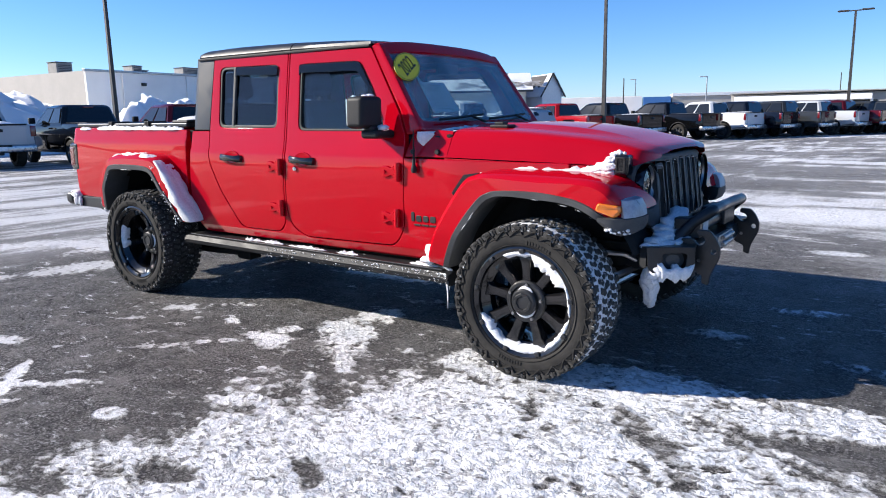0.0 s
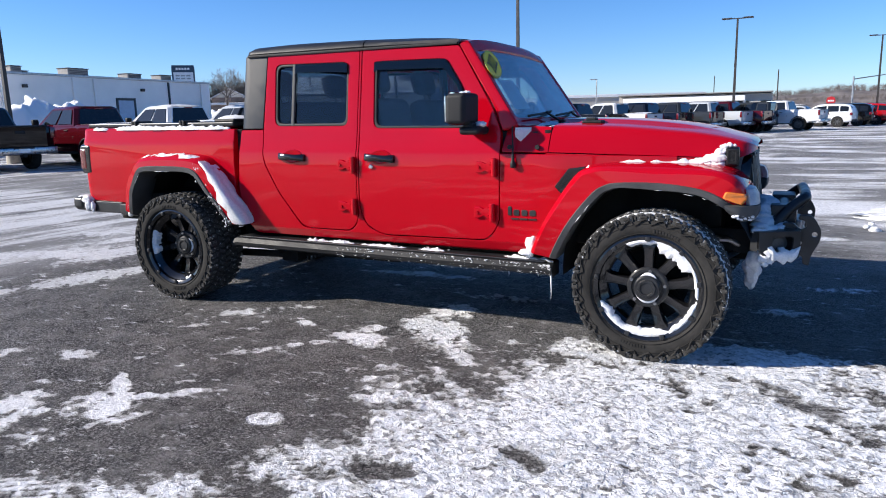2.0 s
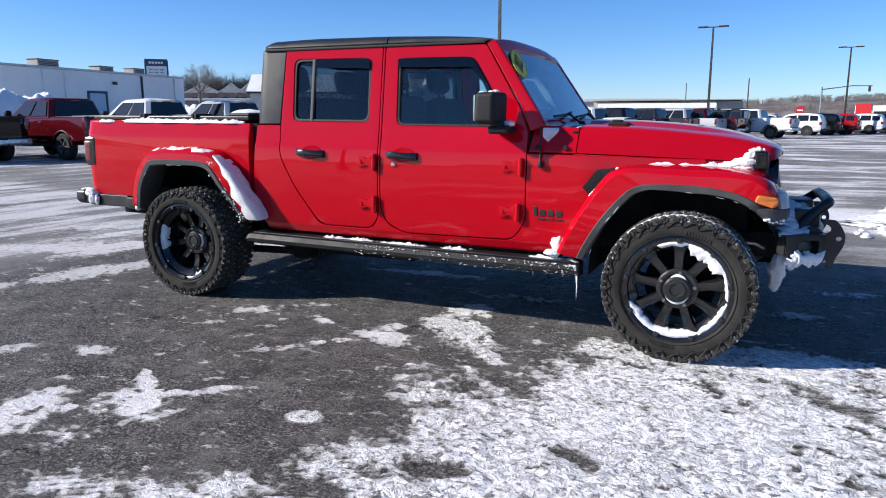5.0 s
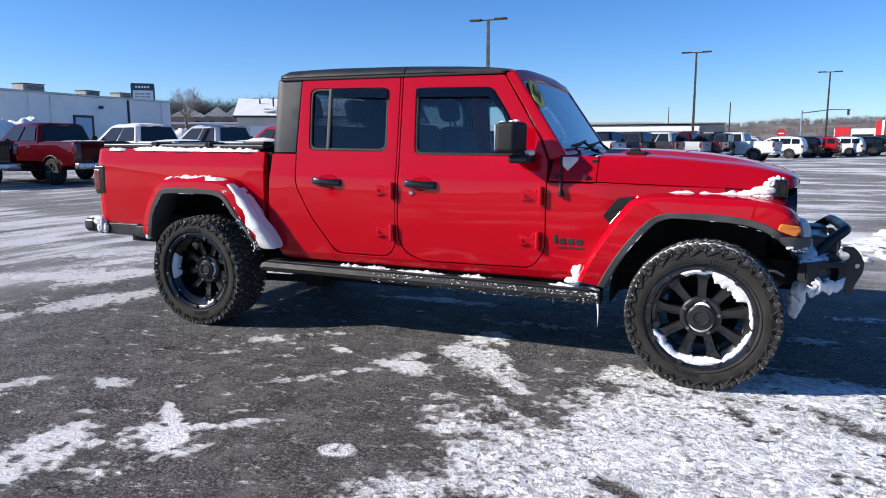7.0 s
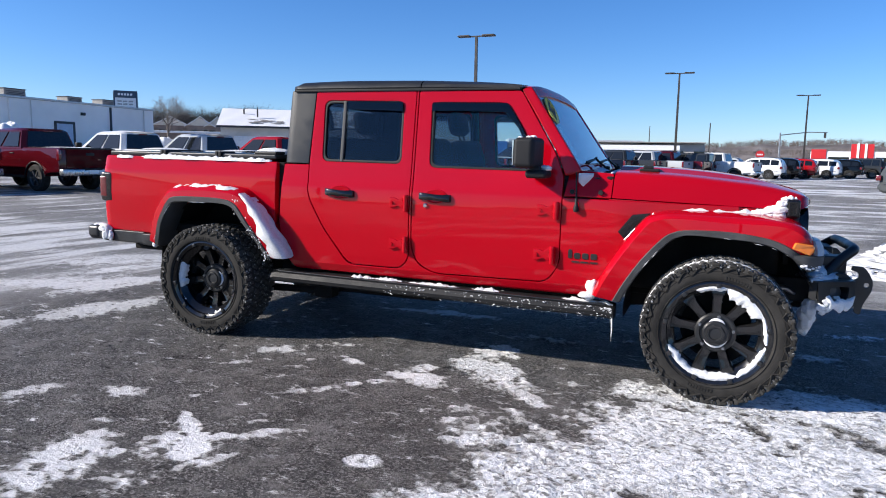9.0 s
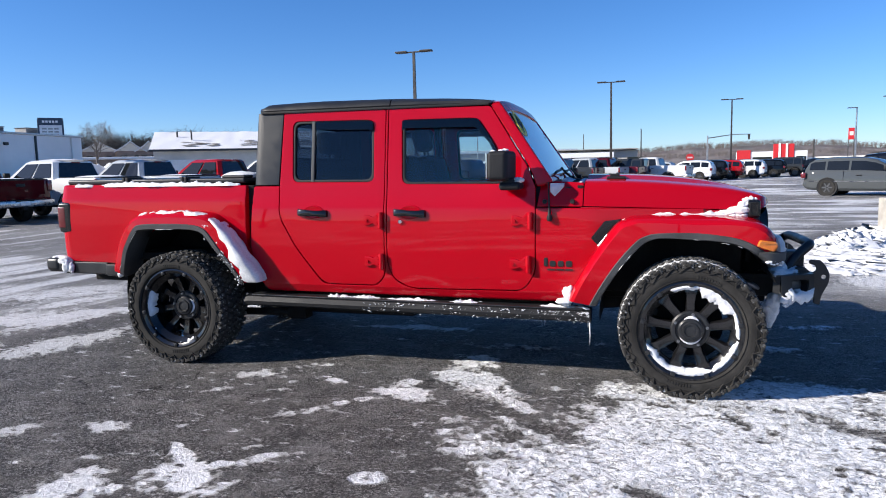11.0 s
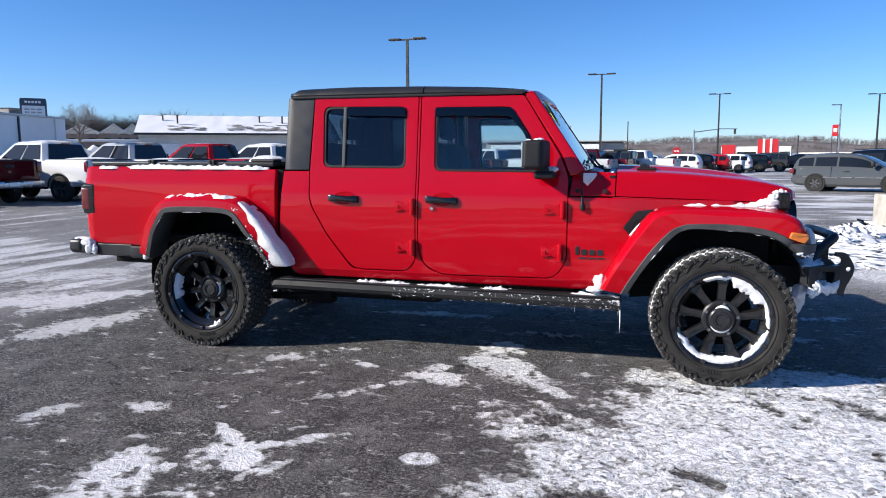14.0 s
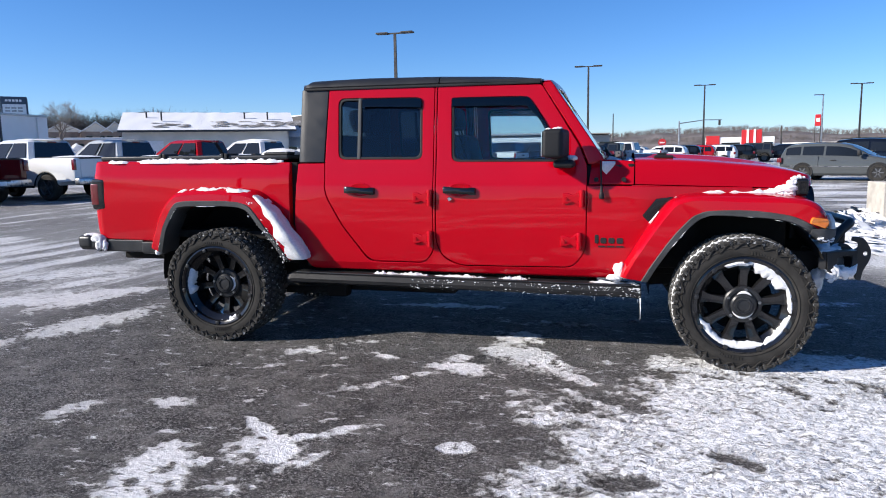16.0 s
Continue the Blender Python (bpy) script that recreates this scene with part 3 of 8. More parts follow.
ground_mesh.materials.append(ground_material())
ground = tagged(new("ground", ground_mesh), "grey asphalt car park with trodden snow patches and wind streaks", "ground", kind="structure")


# ---- the red crew-cab pickup ----
CL = 0.79                                   # from the door skin to the truck's middle line
TRUCK = pose(0, 0.135, 0, 0, 0.4, 1.6)
truck = thing("pickup_truck", TRUCK, "red four-door off-road pickup with black hardtop and snow-caked wheels", "pickup truck")

SIDE = [(0.48, 0.07), (0.53, 0.03), (0.58, 0.008), (0.66, 0.0), (0.85, -0.007), (1.02, -0.005), (1.1, 0.0), (1.125, 0.004), (1.15, 0.012), (1.2, 0.02), (1.26, 0.03), (1.34, 0.04), (1.77, 0.1), (1.86, 0.115)]
BEDSIDE = [(0.6, 0.035), (0.7, 0.012), (0.8, 0.002), (1.0, -0.004), (1.15, 0.0), (1.185, 0.003), (1.2, 0.01), (1.27, 0.022), (1.3, 0.035)]
ZC = (0.53, 0.58, 0.66, 0.75, 0.85, 0.94, 1.02, 1.1, 1.125, 1.15, 1.2, 1.26, 1.34, 1.5, 1.64)


def skin(table, lift=0.0):
    return lambda c: (c.x, c.y + steps_of(table, c.z) + lift, c.z)


def flip(bm):
    b = bm.copy()
    for v in b.verts:
        v.co.y = 2 * CL - v.co.y
    bmesh.ops.reverse_faces(b, faces=b.faces)
    return b


def pair(name, bm, material, parent=truck, label="", sharp=32.0):
    """A part on the near side and its mirror image on the far side."""
    other = flip(bm)
    return part(name, bm, material, parent, label, sharp), part(name, other, material, parent, label, sharp)


# cab side: quarter, sill, posts and the panel behind the front wheel
cab_outline = rounded([(0.575, 1.262, 0.01), (0.548, 0.83, 0.05), (0.6, 0.62, 0.06), (0.66, 0.527, 0.03), (2.74, 0.515, 0.02), (2.80, 0.58, 0.02), (2.97, 0.85, 0.02), (3.06, 0.985, 0.02), (3.16, 1.02, 0.02), (3.56, 1.02, 0.01), (3.56, 1.098, 0.01),
                       (2.567, 1.112, 0.004), (2.567, 0.70, 0.05), (2.49, 0.580, 0.06), (1.735, 0.571, 0.08), (1.617, 0.628, 0.05), (1.571, 0.728, 0.05), (1.571, 1.77, 0.003), (1.557, 1.77, 0.003),
                       (1.557, 0.66, 0.05), (1.495, 0.585, 0.05), (1.095, 0.586, 0.05), (0.90, 0.833, 0.06), (0.778, 1.048, 0.06), (0.772, 1.262, 0.004)])
pair("cab_side", bend(plate(cab_outline, thick=0.035, bevel=0.004, cuts_z=ZC, cuts_x=(2.87, 2.95, 3.1, 3.25, 3.4)), lambda c: (c.x, c.y + steps_of(SIDE, c.z) + 0.15 * max(0, c.x - 2.87), c.z)), RED)

cowl_outline = rounded([(2.573, 1.118), (2.852, 1.116), (2.852, 1.262), (2.66, 1.275), (2.59, 1.262)], 0.008)
pair("cowl_side", bend(plate(cowl_outline, thick=0.03, bevel=0.003, cuts_z=(1.14, 1.17, 1.2, 1.23)), lambda c: (c.x, c.y + 0.006 + 0.55 * max(0, c.z - 1.13) + 0.08 * (c.x - 2.57), c.z)), RED)

rear_window = rounded([(0.877, 1.287), (1.477, 1.283), (1.470, 1.697), (0.868, 1.705)], 0.05)
front_window = rounded([(1.679, 1.266, 0.05), (2.40, 1.262, 0.03), (2.385, 1.33, 0.03), (2.292, 1.525, 0.05), (2.185, 1.685, 0.06), (1.669, 1.690, 0.05)])
rear_door_out = rounded([(0.779, 1.262, 0.0), (0.786, 1.052, 0.06), (0.908, 0.837, 0.06), (1.102, 0.594, 0.06), (1.488, 0.593, 0.05), (1.55, 0.665, 0.05), (1.55, 1.766, 0.02), (0.80, 1.766, 0.01)])
front_door_out = rounded([(1.578, 1.766, 0.02), (1.578, 0.73, 0.05), (1.624, 0.635, 0.05), (1.741, 0.579, 0.07), (2.486, 0.588, 0.06), (2.56, 0.703, 0.05), (2.56, 1.235, 0.02), (2.505, 1.37, 0.02), (2.262, 1.757, 0.02)])


def shrink(loop, d):
    """A loop moved inwards, by its centre's distance."""
    cx, cz = sum(p[0] for p in loop) / len(loop), sum(p[1] for p in loop) / len(loop)
    hx, hz = max(abs(p[0] - cx) for p in loop), max(abs(p[1] - cz) for p in loop)
    return [(cx + (p[0] - cx) * (1 - d / hx), cz + (p[1] - cz) * (1 - d / hz)) for p in loop]


for name, outline, hole, tint in (("rear_door", shrink(rear_door_out, -0.0025), rear_window, DARKPANE), ("front_door", shrink(front_door_out, -0.0025), front_window, PANE)):
    doors = pair(name, bend(plate(outline, (hole,), 0.04, 0.005, cuts_z=ZC), skin(SIDE)), RED)
    seal = bend(plate(shrink(hole, -0.001), (shrink(hole, 0.017),), 0.03, 0.004, cuts_z=(1.34, 1.5, 1.64)), skin(SIDE, 0.006))
    pane = bend(plate(shrink(hole, 0.01), (), 0.006, 0.0, cuts_z=(1.34, 1.5, 1.64)), skin(SIDE, 0.02))
    seals, panes = (flip(seal), flip(pane))
    for door, s, p in ((doors[0], seal, pane), (doors[1], seals, panes)):
        part("window_seal", s, BLACK, door, "black rubber window surround")
        part("window_pane", p, tint, door, "dark tinted window pane" if name == "rear_door" else "lightly tinted window pane", sharp=0)

# rear window divider bar and the smoked rain visors over the side windows
for sgn in (0, 1):
    bar = bmesh.new()
    box(bar, (1.012, -0.002, 1.287), (1.036, 0.02, 1.703), 0.005)
    bmesh.ops.bisect_plane(bar, geom=list(bar.verts) + list(bar.edges) + list(bar.faces), plane_co=(0, 0, 1.34), plane_no=(0, 0, 1))
    bend(bar, skin(SIDE, 0.004))
    part("window_divider", flip(bar) if sgn else bar, TRIM, truck, "grey upright window divider")
    for pts in (((1.045, 1.70), (1.466, 1.692), (1.466, 1.62), (1.445, 1.632), (1.06, 1.642), (1.045, 1.63)),
                ((1.672, 1.688), (2.183, 1.682), (2.29, 1.525), (2.385, 1.335), (2.36, 1.34), (2.262, 1.525), (2.17, 1.625), (1.69, 1.632), (1.672, 1.615))):
        v = bend(plate(rounded(pts, 0.015), (), 0.008, 0.002, cuts_z=(1.5,)), skin(SIDE, -0.012))
        part("rain_visor", flip(v) if sgn else v, SMOKE, truck, "smoked plastic window visor")

# quarter pillars and the two-piece hardtop
pillar = rounded([(0.572, 1.268, 0.005), (0.768, 1.268, 0.005), (0.793, 1.772, 0.01), (0.588, 1.772, 0.012)])
pair("quarter_pillar", bend(plate(pillar, thick=0.04, bevel=0.006, cuts_z=(1.34, 1.5, 1.64), cuts_x=(0.58, 0.59, 0.6, 0.61, 0.62, 0.64)), lambda c: (c.x, c.y + steps_of(SIDE, c.z) + 0.004 + 3.2 * max(0, 0.64 - c.x) ** 2, c.z)), HARDTOP)


def roof_rows(x0, x1, n):
    rows = []
    for i in range(n):
        x = x0 + (x1 - x0) * i / (n - 1)
        top = steps_of([(0.585, 1.785), (0.6, 1.806), (0.62, 1.82), (0.66, 1.833), (1.0, 1.842), (1.55, 1.836), (1.95, 1.822), (2.15, 1.81), (2.27, 1.795)], x)
        low = steps_of([(0.57, 1.775), (1.6, 1.777), (2.27, 1.765)], x)
        half = CL - 0.1 - 9.0 * max(0, 0.66 - x) ** 2
        sec = [(half, low), (half + 0.006, low + 0.012), (half - 0.002, low + 0.03), (half - 0.02, top - 0.014), (half - 0.05, top - 0.002), (half - 0.12, top + 0.006), (half * 0.5, top + 0.014)]
        row = [(x, CL - h, z) for h, z in sec] + [(x, CL, top + 0.018)] + [(x, CL + h, z) for h, z in reversed(sec)]
        rows.append(row + [(x, CL + half - 0.05, low), (x, CL - half + 0.05, low)])
    return rows


part("rear_hardtop", loft(bmesh.new(), [roof_rows(x, x + 1, 2)[0] for x in (0.588, 0.594, 0.602, 0.614, 0.63, 0.65, 0.68, 0.75, 0.9, 1.05, 1.2, 1.35, 1.5, 1.579)], closed=True, caps=True), HARDTOP, truck)
part("roof_panel", loft(bmesh.new(), roof_rows(1.587, 2.262, 9), closed=True, caps=True), HARDTOP, truck)
gutter = bmesh.new()
box(gutter, (0.62, 0.09, 1.763), (2.255, 0.13, 1.779), 0.004)
pair("roof_seal", gutter, BLACK)

# back wall of the cab with its window
back = plate(rounded([(0.11, 1.25), (1.47, 1.25), (1.44, 1.775), (0.14, 1.775)], 0.03), (rounded([(0.24, 1.34), (1.34, 1.34), (1.31, 1.70), (0.27, 1.70)], 0.05),), 0.03, 0.004)
part("cab_back_wall", bend(back, lambda c: (0.585 + c.y + 0.05 * (c.z - 1.25), c.x, c.z)), HARDTOP, truck)
pane = plate(rounded([(0.23, 1.33), (1.35, 1.33), (1.32, 1.71), (0.26, 1.71)], 0.05), (), 0.006, 0.0)
part("back_window_pane", bend(pane, lambda c: (0.6 + c.y + 0.05 * (c.z - 1.25), c.x, c.z)), PANE, truck, sharp=0)

# windscreen frame, glass, year sticker and price sheet
WS_LOW, WS_TOP = Vector((2.662, 0, 1.262)), Vector((2.318, 0, 1.765))
up = (WS_TOP - WS_LOW).normalized()
out = Vector((up.z, 0, -up.x))
WH = (WS_TOP - WS_LOW).length


def on_screen(lift=0.0):
    """Takes a plate's x across the truck and its z up the windscreen."""
    return lambda c: WS_LOW + up * c.z + out * (lift - c.y) + Vector((0, c.x, 0))


e0, e1 = 0.052, 0.112
frame_plate = plate(rounded([(e0, 0.0, 0.02), (2 * CL - e0, 0.0, 0.02), (2 * CL - e1, WH + 0.01, 0.06), (e1, WH + 0.01, 0.06)]),
                    (rounded([(e0 + 0.045, 0.07), (2 * CL - e0 - 0.045, 0.07), (2 * CL - e1 - 0.03, WH - 0.035), (e1 + 0.03, WH - 0.035)], 0.05),), 0.05, 0.012)
part("windscreen_frame", bend(frame_plate, on_screen(0.01)), RED, truck)
glass_plate = plate(rounded([(e0 + 0.03, 0.055), (2 * CL - e0 - 0.03, 0.055), (2 * CL - e1 - 0.02, WH - 0.025), (e1 + 0.02, WH - 0.025)], 0.05), (), 0.006, 0.0, cuts_x=[0.2 + 0.1 * i for i in range(13)])
part("windscreen", bend(glass_plate, lambda c: on_screen(0.006)(c) + out * 0.012 * (1 - ((c.x - CL) / CL) ** 2)), SCREEN, truck, sharp=0)
band = plate(rounded([(e0 + 0.035, 0.06), (2 * CL - e0 - 0.035, 0.06), (2 * CL - e1 - 0.025, WH - 0.03), (e1 + 0.025, WH - 0.03)], 0.05),
             (rounded([(e0 + 0.07, 0.10), (2 * CL - e0 - 0.07, 0.10), (2 * CL - e1 - 0.055, WH - 0.07), (e1 + 0.055, WH - 0.07)], 0.06),), 0.004, 0.001)
part("screen_border", bend(band, on_screen(-0.008)), BLACK, truck, "black printed glass border")
apillar = rounded([(2.258, 1.768, 0.01), (2.318, 1.79, 0.03), (2.352, 1.742, 0.02), (2.672, 1.272, 0.02), (2.60, 1.245, 0.02), (2.568, 1.243, 0.01), (2.512, 1.378, 0.02)])
pair("windscreen_post", bend(plate(apillar, thick=0.055, bevel=0.012, cuts_z=(1.34, 1.5, 1.64)), skin(SIDE, 0.002)), RED)
header = []
for x, z in ((2.255, 1.795), (2.275, 1.805), (2.31, 1.802), (2.345, 1.775), (2.362, 1.74), (2.345, 1.715), (2.30, 1.73), (2.26, 1.77)):
    header.append([(x, y, z - 0.05 * ((y - CL) / CL) ** 4 + 0.012 * (1 - ((y - CL) / CL) ** 2)) for y in np.linspace(0.1, 2 * CL - 0.1, 15)])
part("roof_header", loft(bmesh.new(), header + [header[0]]), RED, truck)

oval = bmesh.new()
spin(oval, [(0.001, 0.0), (0.1, 0.0), (0.1, -0.002), (0.001, -0.002)], 40, "y")
sticker_at = Matrix.Translation(on_screen(0.022)(Vector((0.236, 0, 0.45))))
basis = Matrix((Vector((0, 1, 0)), -out, up)).transposed().to_4x4()


def lie(bm, tilt=0.0, sx=1.0, sz=1.0):
    bmesh.ops.transform(bm, matrix=sticker_at @ basis @ pose(0, 0, 0, 0, tilt, 0) @ Matrix.Diagonal((sx, 1, sz, 1)), verts=bm.verts)
    return bm


sticker = tagged(part("year_sticker", lie(oval, -28, 1.6, 0.85), YELLOW, None), "yellow oval year sticker inside a dark rim on the windscreen", "sticker")
rim = bmesh.new()
spin(rim, [(0.093, -0.003), (0.096, -0.003), (0.096, 0.0), (0.093, 0.0)], 40, "y", close=True)
for ob, m in ((sticker, None),):
    ob.matrix_world = TRUCK
part("border", lie(rim, -28, 1.6, 0.85), INK, sticker)
tx = bpy.data.curves.new("year", "FONT")
tx.body, tx.size, tx.align_x, tx.align_y, tx.extrude = "2022", 0.1, "CENTER", "CENTER", 0.001
holder = bpy.data.objects.new("year", tx)
me = bpy.data.meshes.new_from_object(holder)
bpy.data.objects.remove(holder)
digits = bmesh.new()
digits.from_mesh(me)
bmesh.ops.transform(digits, matrix=Matrix.Translation((0, -0.004, 0)) @ pose(0, 0, 0, 90, 0, 0) @ Matrix.Diagonal((0.92, 1.25, 1, 1)), verts=digits.verts)
part("digits", lie(digits, -30), INK, sticker, sharp=0)

sheet = plate(rounded([(0.375, 0.165), (0.68, 0.175), (0.672, 0.40), (0.43, 0.398), (0.42, 0.45), (0.40, 0.455)], 0.006), (), 0.004, 0.001)
paper = tagged(part("price_sheet", bend(sheet, lambda c: on_screen(-0.05)(c) ), PAPER, None), "white printed price sheet standing inside the windscreen", "paper")
paper.matrix_world = TRUCK
for k in range(9):
    b = bmesh.new()
    z = 0.37 - 0.022 * k
    w = 0.17 - 0.03 * ((k * 7) % 4) / 3
    box(b, (0.43, -0.002, z), (0.43 + w, -0.001, z + 0.003))
    part("print_line", bend(b, lambda c: on_screen(-0.05)(c) ), PRINT, paper, sharp=0)

# bonnet
W_LOW = [(2.86, 0.772), (3.1, 0.735), (3.4, 0.69), (3.7, 0.64), (3.86, 0.615), (3.9, 0.585), (3.93, 0.52), (3.948, 0.42)]
W_TOP = [(2.86, 0.675), (3.1, 0.655), (3.4, 0.625), (3.7, 0.588), (3.86, 0.565), (3.9, 0.54), (3.93, 0.48), (3.948, 0.39)]
Z_TOP = [(2.86, 1.272), (3.1, 1.268), (3.3, 1.257), (3.5, 1.238), (3.65, 1.224), (3.75, 1.207), (3.83, 1.19), (3.88, 1.176), (3.91, 1.166), (3.932, 1.155), (3.948, 1.142)]
Z_LOW = [(2.86, 1.12), (3.45, 1.102), (3.86, 1.086), (3.9, 1.1), (3.948, 1.124)]


def bonnet_row(x):
    wl, wt, zt, zl = (steps_of(k, x) for k in (W_LOW, W_TOP, Z_TOP, Z_LOW))
    zl = min(zl, zt - 0.02)
    bulge = 0.022 * max(0, min(1, (3.8 - x) / 0.3))
    h = zt - zl
    sec = [(wl, zl), (wl - 0.3 * (wl - wt), zl + 0.35 * h), (wl - 0.62 * (wl - wt), zl + 0.7 * h), (wt + 0.012, zl + 0.87 * h), (wt - 0.004, zl + 0.955 * h), (wt - 0.04, zt), (wt - 0.1, zt + 0.006), (wt * 0.66, zt + 0.012), (wt * 0.6, zt + 0.012 + 0.8 * bulge), (wt * 0.52, zt + 0.014 + bulge)]
    return [(x, CL - a, z) for a, z in sec] + [(x, CL, zt + 0.018 + bulge)] + [(x, CL + a, z) for a, z in reversed(sec)]


part("bonnet", loft(bmesh.new(), [bonnet_row(x) for x in (2.858, 2.864, 2.95, 3.05, 3.15, 3.25, 3.35, 3.45, 3.55, 3.62, 3.69, 3.75, 3.8, 3.84, 3.87, 3.89, 3.905, 3.92, 3.935, 3.943, 3.948)]), RED, truck, sharp=45)
inner = []
for x in np.linspace(2.84, 3.78, 12):
    wl = steps_of(W_LOW, x)
    inner.append([(x, CL - wl + 0.003, steps_of(Z_LOW, x) - 0.006), (x, CL - wl + 0.0, 1.05), (x, CL - wl + 0.002, 1.02), (x, CL - wl + 0.02, 1.0)])
pair("inner_wing", loft(bmesh.new(), inner), RED)
scuttle = bmesh.new()
loft(scuttle, [[(2.60, y, 1.262), (2.70, y, 1.268), (2.80, y, 1.262), (2.87, y, 1.262)] for y in (0.11, 0.3, CL, 1.28, 1.47)])
part("scuttle_panel", scuttle, BLACK, truck, "black slotted panel below the windscreen")
for k in range(14):
    b = bmesh.new()
    box(b, (2.72, 0.22 + 0.08 * k, 1.264), (2.79, 0.26 + 0.08 * k, 1.270), 0.002)
    part("scuttle_slot", b, UNDER, truck)

# bonnet fittings: side catches, washer block, hinges
for y in (0.33, 2 * CL - 0.33):
    b = bmesh.new()
    box(b, (2.98, y - 0.05, 1.275), (3.10, y + 0.05, 1.296), 0.008)
    box(b, (3.0, y - 0.03, 1.292), (3.06, y + 0.03, 1.312), 0.006)
    part("washer_block", b, BLACK, truck, "black bonnet bumper block")
for x in (2.62, 2.79):
    b = bmesh.new()
    spin(b, [(0.001, 0), (0.013, 0), (0.015, 0.006), (0.015, 0.02)], 16, "y", (x, 0.012 + 0.014 * (x - 2.6), 1.148))
    pair("bonnet_bolt", b, BLACK)

# wipers
for y0, y1 in ((0.34, 0.78), (0.92, 1.36)):
    b = bmesh.new()
    foot = Vector((2.71, y1, 1.285))
    tube(b, [foot, foot + Vector((-0.03, -0.1, 0.035)), on_screen(0.05)(Vector(((y0 + y1) / 2 + 0.03, 0, 0.07)))], 0.008, 8)
    tube(b, [on_screen(0.035)(Vector((y0 - 0.1, 0, 0.055))), on_screen(0.042)(Vector(((y0 + y1) / 2, 0, 0.07))), on_screen(0.035)(Vector((y1 - 0.02, 0, 0.09)))], 0.008, 6)
    box(b, (2.69, y1 - 0.02, 1.27), (2.73, y1 + 0.02, 1.30), 0.006)
    part("wiper", b, BLACK, truck)

# ---- wheel-arch flares: red shoulder over a black lip ----
FRONT_OUT = [(2.775, 0.545), (2.83, 0.66), (2.93, 0.83), (3.05, 1.0), (3.12, 1.04), (3.22, 1.057), (3.5, 1.056), (3.75, 1.047), (3.86, 1.02), (3.925, 0.955), (3.955, 0.88)]
FRONT_IN = [(2.905, 0.525), (2.965, 0.64), (3.06, 0.79), (3.165, 0.915), (3.225, 0.955), (3.30, 0.972), (3.5, 0.975), (3.68, 0.955), (3.78, 0.925), (3.87, 0.87), (3.93, 0.815)]
REAR_OUT = [(-0.60, 0.66), (-0.53, 0.80), (-0.44, 0.95), (-0.36, 1.04), (-0.27, 1.075), (-0.06, 1.088), (0.18, 1.08), (0.31, 1.05), (0.42, 0.95), (0.55, 0.77), (0.655, 0.60)]
REAR_IN = [(-0.515, 0.63), (-0.46, 0.75), (-0.39, 0.88), (-0.335, 0.965), (-0.27, 1.0), (-0.06, 1.008), (0.15, 1.003), (0.26, 0.975), (0.33, 0.9), (0.43, 0.755), (0.525, 0.595)]


def flare(outer, inner_line, reach, root):
    o, i = curve_pts([(x, 0, z) for x, z in outer], 4), curve_pts([(x, 0, z) for x, z in inner_line], 4)
    shell, lip = [], []
    n = len(o)
    for k, (a, b) in enumerate(zip(o, i)):
        d = (b - a)
        w = d.normalized()
        tip = min(1.0, 0.55 + 3.0 * min(k, n - 1 - k) / n)
        r = -reach * tip
        base = root(a.x)
        row = [a + Vector((0, base, 0)) - 0.012 * w, a + Vector((0, base * 0.5 + r * 0.5, 0)) - 0.006 * w, a + Vector((0, r + 0.05, 0)), a + Vector((0, r + 0.018, 0)) + 0.012 * w, a + Vector((0, r, 0)) + 0.034 * w, b + Vector((0, r - 0.004, 0))]
        shell.append(row)
        back = [b + Vector((0, r - 0.003, 0)) - 0.002 * w, b + Vector((0, r - 0.012, 0)) + 0.004 * w, b + Vector((0, r - 0.008, 0)) + 0.035 * w, b + Vector((0, r + 0.03, 0)) + 0.042 * w, b + Vector((0, r + 0.2, 0)) + 0.03 * w, b + Vector((0, r + 0.2, 0)) - 0.01 * w]
        lip.append(back)
    return loft(bmesh.new(), shell), loft(bmesh.new(), lip, closed=True, caps=True)


for outer, inner_line, reach, root in ((FRONT_OUT, FRONT_IN, 0.165, lambda x: CL - steps_of(W_LOW, max(x, 2.86)) + 0.02 - 0.5 * max(0, x - 3.77) if x > 2.95 else 0.03), (REAR_OUT, REAR_IN, 0.135, lambda x: 0.03)):
    shell, lip = flare(outer, inner_line, reach, root)
    s2, l2 = flip(shell), flip(lip)
    for a, b in ((shell, lip), (s2, l2)):
        f = part("wheel_arch_flare", a, RED, truck)
        part("arch_lip", b, TRIM, f, "grey textured arch lip")
# liners above the wheels
for x, r, y0 in ((0.0, 0.56, 0.03), (3.479, 0.52, 0.0)):
    b = bmesh.new()
    spin(b, [(r, y0), (r, 0.42), (0.2, 0.43)], 24, "y", (x, 0, 0.46), arc=(0.42 if x > 1 else -0.1, math.pi + 0.1))
    pair("arch_liner", b, UNDER)

# amber side lamps and the front lamp under them
b = plate(rounded([(3.818, 0.905), (3.912, 0.872), (3.934, 0.9), (3.928, 0.928), (3.832, 0.942)], 0.012), (), 0.04, 0.008)
pair("side_marker", bend(b, lambda c: (c.x, c.y - 0.176 + 2.5 * max(0, c.x - 3.875) ** 1.5, c.z)), AMBER, label="amber side marker lamp")


def nose_arc(u, inset=0.0):
    """A point in plan round the wing's nose, from its outer side (0) to its front (1)."""
    a = radians(-100 + 105 * u)
    return 3.845 + (0.145 - inset) * math.cos(a), -0.035 + (0.14 - inset) * math.sin(a) + 0.22 * max(0, u - 0.75)


